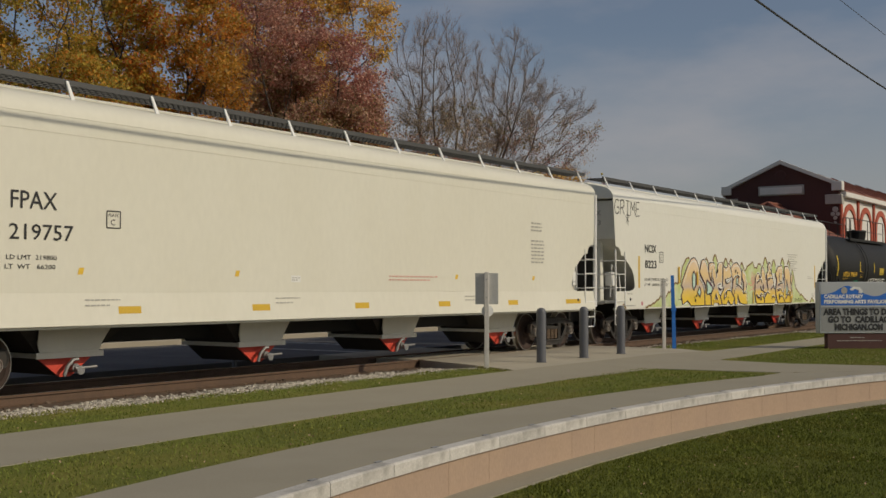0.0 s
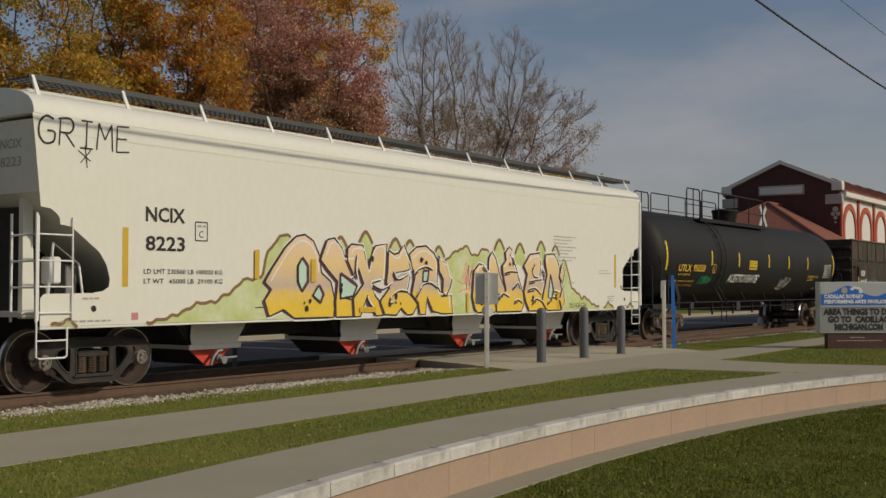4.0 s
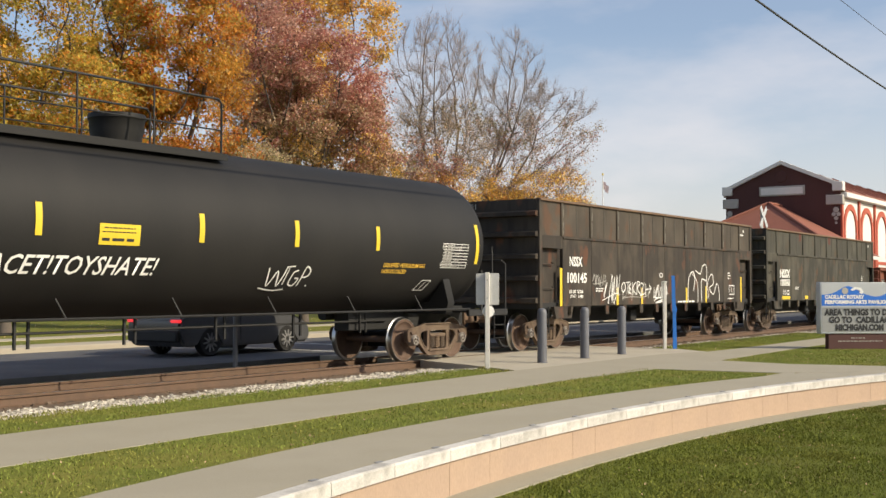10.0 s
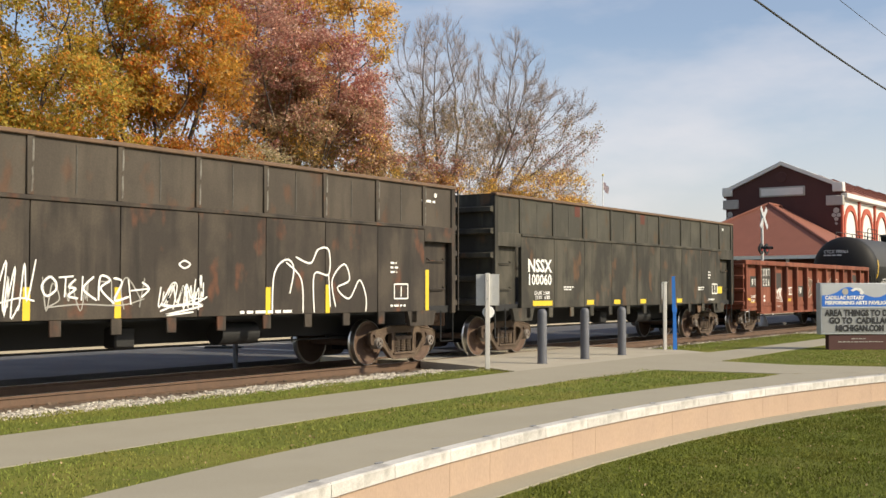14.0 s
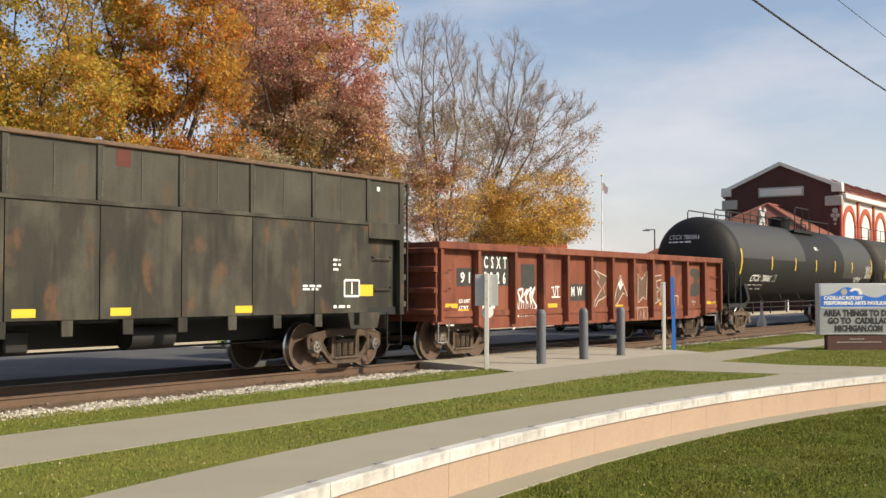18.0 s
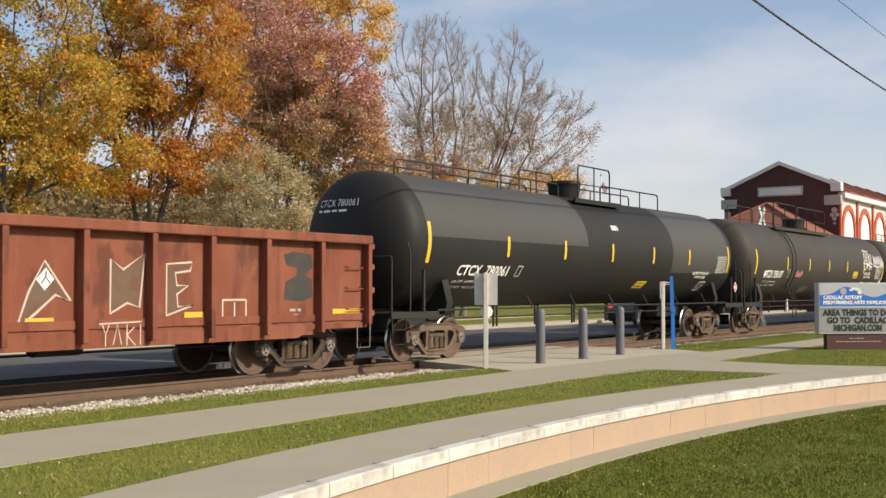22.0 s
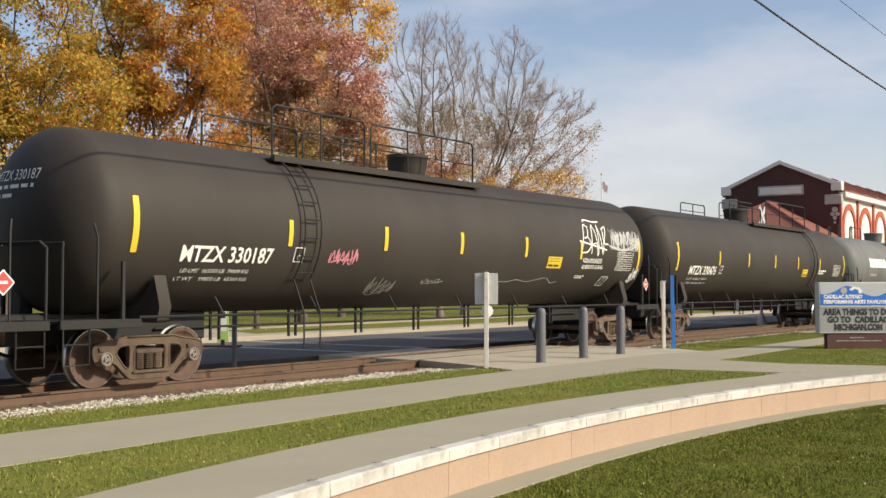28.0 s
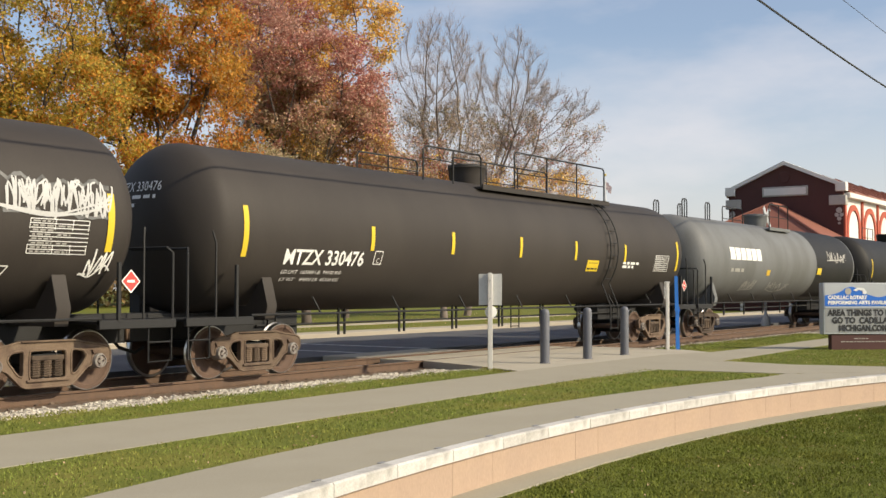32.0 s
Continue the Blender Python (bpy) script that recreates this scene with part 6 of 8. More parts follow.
for s in (-1, 1):
    part("side_window", prism(bmesh.new(), [(-1.45, 1.10), (-1.0, 1.36), (.35, 1.36), (.95, 1.08)], "y", s * .80, s * .865), "glass", sedan, soft=False)
    part("door_seam", box(bmesh.new(), -.32, -.30, s * .898 - .004, s * .898 + .006, .35, 1.05), "dark", sedan, soft=False)
part("rear_window", prism(bmesh.new(), [(-1.74, 1.10), (-1.10, 1.385), (-1.12, 1.41), (-1.78, 1.12)], "y", -.62, .62), "glass", sedan, soft=False)
lamp = bpy.data.materials.new("tail_lamp")
lamp.use_nodes = True
lamp.node_tree.nodes["Principled BSDF"].inputs["Base Color"].default_value = (.5, .01, .01, 1)
lamp.node_tree.nodes["Principled BSDF"].inputs["Emission Color"].default_value = (1, .05, .06, 1)
lamp.node_tree.nodes["Principled BSDF"].inputs["Emission Strength"].default_value = .6
M["tail_lamp"] = lamp
for s in (-1, 1):
    y0, y1 = sorted((s * .60, s * .885))
    part("tail_lamp", box(bmesh.new(), -2.425, -2.28, y0, y1, .80, .87, .015), "tail_lamp", sedan, "glowing red tail lamp")
part("bumper", box(bmesh.new(), -2.46, -2.30, -.85, .85, .35, .62, .04), "dark", sedan)
for ob in sedan.children:
    # a compact body
    for v in ob.data.vertices:
        v.co.x *= .93
SEDAN_WHEELS = []
for x in (-1.28, 1.35):
    for s in (-1, 1):
        bm = spin(bmesh.new(), [(.0, -.1), (.24, -.1), (.31, -.11), (.335, -.08), (.335, .08), (.31, .11), (.24, .1), (0, .1)], "y", sides=28)
        wh = part("wheel", bm, "tyre", sedan)
        bm = bmesh.new()
        for k in range(10):
            a = k * math.tau / 10
            prism(bm, [(.04 * math.cos(a + .9), .04 * math.sin(a + .9)), (.225 * math.cos(a + .07), .225 * math.sin(a + .07)), (.225 * math.cos(a - .07), .225 * math.sin(a - .07)), (.04 * math.cos(a - .9), .04 * math.sin(a - .9))], "y", -.118 * 1, .118)
        part("rim", bm, "grey_metal", wh, "ten-spoke alloy rim")
        SEDAN_WHEELS.append((wh, x, s * .80))

# ---- lettering, labels and graffiti on the cars ----
M["gold"] = material("gold", (.72, .47, .04), .6, vary=.1, scale=1.5, bump=.02)
M["plum"] = material("plum", (.09, .03, .06), .6, vary=.15, bump=.02)
M["moss"] = material("moss", (.52, .60, .24), .6, vary=.16, scale=1.3, fine=7, bump=.02, second=(.62, .66, .46), amount=.8, edge=.5)
M["brown_line"] = material("brown_line", (.22, .13, .05), .6, vary=.15, bump=.02)
M["aqua"] = material("aqua", (.50, .68, .58), .6, vary=.1, bump=.02)
M["green_tag"] = material("green_tag", (.02, .25, .13), .6, vary=.1, bump=.02)
M["pink_tag"] = material("pink_tag", (.55, .22, .26), .6, vary=.1, bump=.02)
M["rose_tag"] = material("rose_tag", (.72, .34, .27), .6, vary=.1, bump=.02)
M["pale_red"] = material("pale_red", (.66, .36, .30), .6, vary=.1, bump=.02)
M["silver"] = material("silver", (.15, .15, .148), .6, vary=.3, scale=5, fine=20, bump=.02, second=(.05, .05, .048), amount=.9)
M["tag_grey"] = material("tag_grey", (.48, .48, .47), .6, vary=.2, bump=.02)
M["faint"] = material("faint", (.34, .33, .30), .7, vary=.2, bump=.02)
M["chalk"] = material("chalk", (.50, .41, .35), .7, vary=.2, bump=.02)
M["putty"] = material("putty", (.13, .085, .055), .75, vary=.3, scale=3, second=(.12, .04, .024), amount=.8, edge=.52, bump=.05)
M["slate"] = material("slate", (.035, .036, .033), .75, vary=.3, scale=3, second=(.08, .032, .022), amount=.45, edge=.58, bump=.05)
M["print"] = material("print", (.38, .37, .34), .7, vary=.1, bump=.02)
M["stencil_orange"] = material("stencil_orange", (.80, .50, .05), .6, vary=.1, bump=.02)


def curve_through(pts, k=5):
    """A smooth line through points (Catmull-Rom)."""
    p = [Vector((*q, 0)) for q in pts]
    out = []
    for i in range(len(p) - 1):
        a, b, c, d = p[max(i - 1, 0)], p[i], p[i + 1], p[min(i + 2, len(p) - 1)]
        for j in range(k):
            t = j / k
            out.append(.5 * ((2 * b) + (c - a) * t + (2 * a - 5 * b + 4 * c - d) * t * t + (3 * b - a - 3 * c + d) * t ** 3))
    out.append(p[-1])
    return [(v.x, v.y) for v in out]


def ribbon(strokes, width, fn, mat, parent, name="graffiti_stroke", label="", d=0.0, curved=True, mats=None, pick=None, shift=(0, 0), taper=True):
    """Painted lines on a surface. Each stroke lies a hair above the one before it."""
    vs, fs, idx = [], [], []
    for n, st in enumerate(strokes):
        q = curve_through(st) if curved and len(st) > 2 else st
        e = d + n * .0004
        o = len(vs)
        for i, (u, v) in enumerate(q):
            a, b = q[max(i - 1, 0)], q[min(i + 1, len(q) - 1)]
            dx, dy = b[0] - a[0], b[1] - a[1]
            s = math.hypot(dx, dy) or 1
            w = width / 2 * (.75 if taper and i in (0, len(q) - 1) else 1)
            nx_, ny_ = -dy / s * w, dx / s * w
            vs += [fn(u + nx_ + shift[0], v + ny_ + shift[1], e), fn(u - nx_ + shift[0], v - ny_ + shift[1], e)]
        for i in range(len(q) - 1):
            fs.append((o + 2 * i, o + 2 * i + 1, o + 2 * i + 3, o + 2 * i + 2))
            idx.append(pick((q[i][1] + q[i + 1][1]) / 2) if pick else 0)
    ob = flat(vs, fs, name, mats[0] if mats else mat, parent, label)
    if mats:
        for m in mats[1:]:
            ob.data.materials.append(M[m])
        ob.data.polygons.foreach_set("material_index", idx)
    return ob


def patch(x0, z0, w, h, fn_at, mat, parent, name="label", label="", slant=0.0, n=6, d=-.003):
    """A painted or glued rectangle, bent with its surface."""
    fn = fn_at(x0, z0)
    vs, fs = [], []
    for j in range(n + 1):
        v = h * j / n
        vs += [fn(slant * j / n, v, d), fn(w + slant * j / n, v, d)]
    fs = [(2 * j, 2 * j + 1, 2 * j + 3, 2 * j + 2) for j in range(n)]
    return flat(vs, fs, name, mat, parent, label)


def frame_lines(x0, z0, w, h, fn_at, mat, parent, r=.018, cross=(), slant=0.0):
    fn = fn_at(x0, z0)
    s = [[(0, 0), (w, 0)], [(w, 0), (w + slant, h)], [(w + slant, h), (slant, h)], [(slant, h), (0, 0)]]
    s += [[(w * c + slant * .1, .04), (w * c + slant * .9, h - .04)] for c in cross]
    return ribbon(s, r, fn, mat, parent, "stencil_frame", "stencilled frame", curved=False, taper=False)


def data_table(x0, z0, w, h, fn_at, parent, mat="paint_white"):
    fn = fn_at(x0, z0)
    rows = [[(0, h * i / 8), (w, h * i / 8)] for i in range(9)] + [[(w * c, 0), (w * c, h)] for c in (0, .42, .72, 1)]
    ribbon(rows, .012, fn, mat, parent, "data_table", "small white data table", curved=False, taper=False)
    bars([(w * .04, h * (i + .3) / 8, w * .34, h * .05) for i in range(8)] + [(w * .46, h * (i + .3) / 8, w * .22, h * .05) for i in range(0, 8, 2)], fn, "faint", parent)


def tag(seed, x0, z0, w, h, fn_at, mat, parent, n=5, width=.03, label="white spray-paint tag", lean=.12):
    """A scrawl of overlapping loops and swooshes, no letters."""
    r = random.Random(seed)
    st = []
    for i in range(n):
        u, k = w * (i + .1) / n, w / n
        pts, up = [], r.random() < .5
        for j in range(r.randint(4, 7)):
            v = r.uniform(.62, 1.05) if up else r.uniform(-.05, .38)
            pts.append((u + k * (.16 * j + r.uniform(-.35, .45)) + lean * h * v, h * v))
            up = not up if r.random() < .85 else up
        st.append(pts)
    a = r.uniform(-.1, .1)
    st.append([(w * a, h * r.uniform(0, .25)), (w * .4, h * r.uniform(-.1, .3)), (w * .8, h * r.uniform(.1, .5)), (w * 1.05, h * r.uniform(.2, .9))])
    return ribbon(st, width, fn_at(x0, z0), mat, parent, "graffiti_tag", label)


def flat_at(y):
    return lambda x0, z0: (lambda u, v, d=0.0: (x0 + u, y - d, z0 + v))


def tank_at(R, zc):
    def at(x0, z0):
        a0 = math.asin(max(-1, min(1, (z0 - zc) / R)))

        def fn(u, v, d=0.0):
            a = a0 + v / R
            return (x0 + u, -(R + .012 + d) * math.cos(a), zc + (R + .012 + d) * math.sin(a))
        return fn
    return at


def head_at(R, zc, seam, y0, z0):
    """On the tank's rear head, seen from outside: along runs towards the near side."""
    def fn(u, v, d=0.0):
        y, z = y0 - u, z0 + v
        k = max(0, 1 - (y * y + (z - zc) ** 2) / (R * R))
        return (-(seam + .72 * math.sqrt(k)) - .015 - d, y, z)
    return fn


CAP = .70


def words(text, x0, z0, w, h, fn_at, mat, parent, bold=.0, shear=0.0):
    return letters(text, h / CAP, fn_at(x0, z0), mat, parent, width=w, bold=bold, shear=shear)


def placard(x, z, fn_at, parent, r=.17):
    fn = fn_at(x, z)
    flat([fn(0, -r, 0), fn(r, 0, 0), fn(0, r, 0), fn(-r, 0, 0)], [(0, 1, 2, 3)], "placard", "paint_red", parent, "red and white hazard diamond")
    q = r * .42
    flat([fn(-q, -.018, .003), fn(q, -.018, .003), fn(q, .022, .003), fn(-q, .022, .003)], [(0, 1, 2, 3)], "placard_band", "paint_white", parent)
    ribbon([[(0, -r), (r, 0)], [(r, 0), (0, r)], [(0, r), (-r, 0)], [(-r, 0), (0, -r)]], .02, fn, "paint_white", parent, "placard_edge", d=.002, curved=False, taper=False)


# cream hopper
S = flat_at(-1.556)


def F(x0, z0):
    """The cream hopper's side, which flares out at its foot."""
    return lambda u, v, d=0.0: (x0 + u, -1.556 - d - .06 * max(0, (1.474 - z0 - v) / .474), z0 + v)


words("FPAX", -7.61, 2.65, .75, .25, F, "paint_black", fpax, .001)
words("219757", -7.63, 2.22, 1.05, .22, F, "paint_black", fpax, .001)
words("LD LMT  219800", -7.67, 1.94, .81, .065, F, "paint_black", fpax)
words("LT  WT   66200", -7.69, 1.81, .81, .065, F, "paint_black", fpax)
frame_lines(-5.99, 2.44, .25, .25, F, "paint_black", fpax)
words("PLATE", -5.96, 2.61, .18, .045, F, "paint_black", fpax)
words("C", -5.92, 2.48, .08, .09, F, "paint_black", fpax)
bars([(0, 1.02 - i * .085, .5 if i < 3 else .62, .034) for i in range(12) if i not in (3, 4)], F(6.5, 2.07), "print", fpax)
bars([(0, .07, 1.7, .025), (0, 0, 1.4, .025)], F(.9, 1.7), "pale_red", fpax)
for bx in (-6.38, -2.37, 3.6, -9.0):
    bars([(0, .05, .64, .02), (0, -.03, .45, .02)], F(bx, 1.31), "print", fpax)
for bx in (-6.5, -3.34, 3.25, 6.55):
    patch(bx, 1.74, .09, .10, F, "gold", fpax, "label", "small yellow paint mark", .03)
patch(-1.95, 1.65, .25, .12, F, "paint_white", fpax, "label", "small white label")
bars([(.02, .07, .2, .015), (.02, .03, .15, .015)], F(-1.95, 1.652), "print", fpax)
for bx in (-5.78, -2.95, -.19, 2.59, 5.40, 8.17):
    patch(bx, 1.16, .43 if bx < 8 else .79, .11, F, "ochre", fpax, "reflective_strip", "ochre reflective strip")

# white hopper and its mural
def N(x0, z0):
    """The hopper's side, measured from a zero .385 short of its middle."""
    return S(x0 - .385, z0)


for k, strokes in enumerate((  # G R I M E in thin spray
        [[(.26, .36), (.14, .40), (.03, .30), (.02, .12), (.12, .01), (.26, .05), (.27, .18), (.15, .19)]], [[(.02, .0), (.04, .40)], [(.0, .38), (.20, .40), (.26, .30), (.20, .20), (.04, .19)], [(.12, .19), (.28, .0)]],
        [[(.06, .40), (.26, .40)], [(.16, .40), (.15, .0)], [(.04, .0), (.27, .0)]], [[(.0, .0), (.04, .40)], [(.04, .40), (.15, .16)], [(.15, .16), (.27, .40)], [(.27, .40), (.29, .0)]],
        [[(.26, .40), (.04, .39)], [(.04, .39), (.03, .0)], [(.03, .0), (.27, .02)], [(.03, .2), (.22, .21)]])):
    ribbon(strokes, .032, N(-9.5 + .335 * k, 3.58), "paint_black", ncix, "graffiti_tag", "thin black sprayed letter")
ribbon([[(-.1, .12), (.12, -.02)], [(.12, .14), (-.06, -.06)], [(.02, .2), (.06, -.12)]], .022, N(-8.72, 3.42), "paint_black", ncix, "graffiti_tag", "small black star", curved=False)
words("NCIX", -7.56, 2.58, .80, .22, N, "paint_black", ncix, .006)
words("8223", -7.56, 2.13, .80, .22, N, "paint_black", ncix, .006)
words("LD LMT 220500 LB 100020 KG", -7.59, 1.765, 1.65, .075, N, "paint_black", ncix)
words("LT WT   65000 LB  29100 KG", -7.59, 1.615, 1.65, .075, N, "paint_black", ncix)
frame_lines(-6.54, 2.31, .26, .30, N, "paint_black", ncix)
words("C", -6.46, 2.36, .09, .11, N, "paint_black", ncix)
bars([(.04, .22, .18, .03)], N(-6.54, 2.31), "print", ncix)
patch(-8.0, 1.56, .11, .90, N, "ochre", ncix, "reflective_strip", "ochre reflective strip")
patch(8.66, 1.56, .11, .90, N, "ochre", ncix, "reflective_strip", "ochre reflective strip")
patch(-7.82, 1.06, .13, .11, N, "pink_tag", ncix, "label", "small pink sticker")
bars([(0, .60 - i * .085, 1.15 - .2 * (i % 3), .024) for i in range(8)], N(5.30, 2.22), "print", ncix)
bars([(0, .12, .42, .02), (0, .06, .3, .02), (0, 0, .36, .02)], N(8.25, 1.2), "print", ncix)
bars([(0, .05, .5, .02), (0, -.02, .7, .02)], N(7.75, 1.95), "print", ncix)
bars([(0, 0, .9, .025)], N(-9.1, 1.05), "print", ncix)
bars([(0, 0, .9, .025)], N(9.0, 1.05), "print", ncix)
bars([(0, 0, .3, .025)], N(-8.72, 1.38), "print", ncix)


for i, q in enumerate(("NCIX", "8223")):
    letters(q, .2, lambda u, v, d=0.0, i=i: (-9.84 - d, -.62 - u, 3.55 - .26 * i + v), "print", ncix, width=.5)


def mural_paint():
    """Sprayed fill that fades upwards from yellow through grey-mauve to peach."""
    m = material("mural_fill", (.7, .5, .3), .6, vary=.08, scale=2, fine=14, bump=.02)
    n, l = m.node_tree.nodes, m.node_tree.links
    tc, sep, no, add, ramp = n.new("ShaderNodeTexCoord"), n.new("ShaderNodeSeparateXYZ"), n.new("ShaderNodeTexNoise"), n.new("ShaderNodeMath"), n.new("ShaderNodeValToRGB")
    no.inputs["Scale"].default_value = 2.5
    add.operation, add.inputs[2].default_value = "MULTIPLY_ADD", 0
    add.inputs[1].default_value = .12
    l.new(tc.outputs["Object"], sep.inputs[0]), l.new(tc.outputs["Object"], no.inputs["Vector"])
    l.new(no.outputs[0], add.inputs[0]), l.new(sep.outputs["Z"], add.inputs[2])
    rg = n.new("ShaderNodeMapRange")
    rg.inputs["From Min"].default_value, rg.inputs["From Max"].default_value = 1.05, 2.55
    l.new(add.outputs[0], rg.inputs[0]), l.new(rg.outputs[0], ramp.inputs[0])
    e = ramp.color_ramp.elements
    e[0].position, e[0].color = .15, (.78, .54, .05, 1)
    e[1].position, e[1].color = 1.0, (.78, .60, .48, 1)
    for p, c in ((.30, (.76, .54, .14, 1)), (.40, (.56, .45, .38, 1)), (.52, (.68, .52, .32, 1)), (.68, (.77, .57, .28, 1)), (.85, (.78, .59, .38, 1))):
        q = e.new(p)
        q.color = c
    hs = [k for k in n if k.bl_idname == "ShaderNodeHueSaturation"][0]
    l.new(ramp.outputs[0], hs.inputs["Color"])
    return m


M["mural_fill"] = mural_paint()


def sprayed(pts, d, mat, name, label="", shift=(0, 0)):
    """A flat painted shape on the hopper's side."""
    q = [Vector((u + shift[0], max(v + shift[1], 1.002), 0)) for u, v in pts]
    return flat([N(0, 0)(p.x, p.y, d) for p in q], geometry.tessellate_polygon([q]), name, mat, ncix, label)


def hill(top):
    """Sprayed green ground under a ragged brown edge."""
    line = curve_through(top, 4)
    line = [(u, v + .025 * math.sin(u * 23)) for u, v in line]
    vs = [p for u, v in line for p in (N(0, 0)(u, 1.002, .0005), N(0, 0)(u, max(v, 1.004), .0005))]
    flat(vs, [(2 * i, 2 * i + 2, 2 * i + 3, 2 * i + 1) for i in range(len(line) - 1)], "mural_ground", "moss", ncix, "yellow-green sprayed background")
    ribbon([line], .055, N(0, 0), "brown_line", ncix, "mural_outline", "brown outline of the mural", d=.0015, curved=False)


hill(((-7.53, 1.01), (-7.24, 1.05), (-6.80, 1.16), (-6.50, 1.29), (-6.10, 1.32), (-5.86, 1.44), (-5.70, 1.49), (-5.45, 1.68), (-5.03, 1.74), (-4.86, 2.15), (-4.47, 2.49), (-4.28, 2.42)))
hill(((0.39, 2.19), (0.51, 2.10), (0.95, 2.34), (1.20, 2.38), (1.34, 2.48), (1.60, 2.29), (1.81, 2.28), (2.09, 2.43), (2.30, 2.34)))
hill(((5.74, 2.23), (5.90, 2.20), (6.03, 1.95), (6.16, 1.67), (6.28, 1.53), (6.56, 1.41), (6.76, 1.29), (6.96, 1.31), (7.33, 1.14), (7.75, 1.05)))
hill(((-9.25, 1.0), (-9.1, 1.05), (-8.95, 1.07), (-8.8, 1.0)))
hill(((8.0, 1.0), (8.25, 1.14), (8.40, 1.12), (8.6, 1.0)))
hill(((9.4, 1.0), (9.6, 1.10), (9.75, 1.08), (9.85, 1.0)))
for u, z in ((-2.90, 2.49), (-2.15, 2.62), (-1.20, 2.52), (-0.71, 2.50), (0.32, 2.41), (2.74, 2.64), (3.66, 2.58), (4.66, 2.66), (5.37, 2.58)):
    k = .20
    sprayed([(u - .26, 2.1), (u - k, z - .22), (u - .06, z - .02), (u + .05, z), (u + k, z - .20), (u + .24, 2.1)], .0008, "moss", "mural_bump", "green bump behind the letters")
    ribbon([[(u - k - .02, z - .24), (u - .07, z - .03), (u + .05, z - .01), (u + k + .02, z - .22)]], .075, N(0, 0), "brown_line", ncix, "mural_outline", d=.0018)
tag(9, 1.0, 1.62, .60, .50, N, "rose_tag", ncix, 5, .03, "rose-pink scrawl")
tag(10, 1.05, 1.45, .55, .35, N, "rose_tag", ncix, 4, .03, "rose-pink scrawl")
tag(12, -5.15, 1.1, .35, .45, N, "paint_black", ncix, 3, .02, "thin black scrawl")
words("326-NGH-OH", 6.08, 1.05, .92, .12, N, "paint_black", ncix)
bars([(0, 0, .28, .05)], N(6.05, 1.66), "print", ncix)

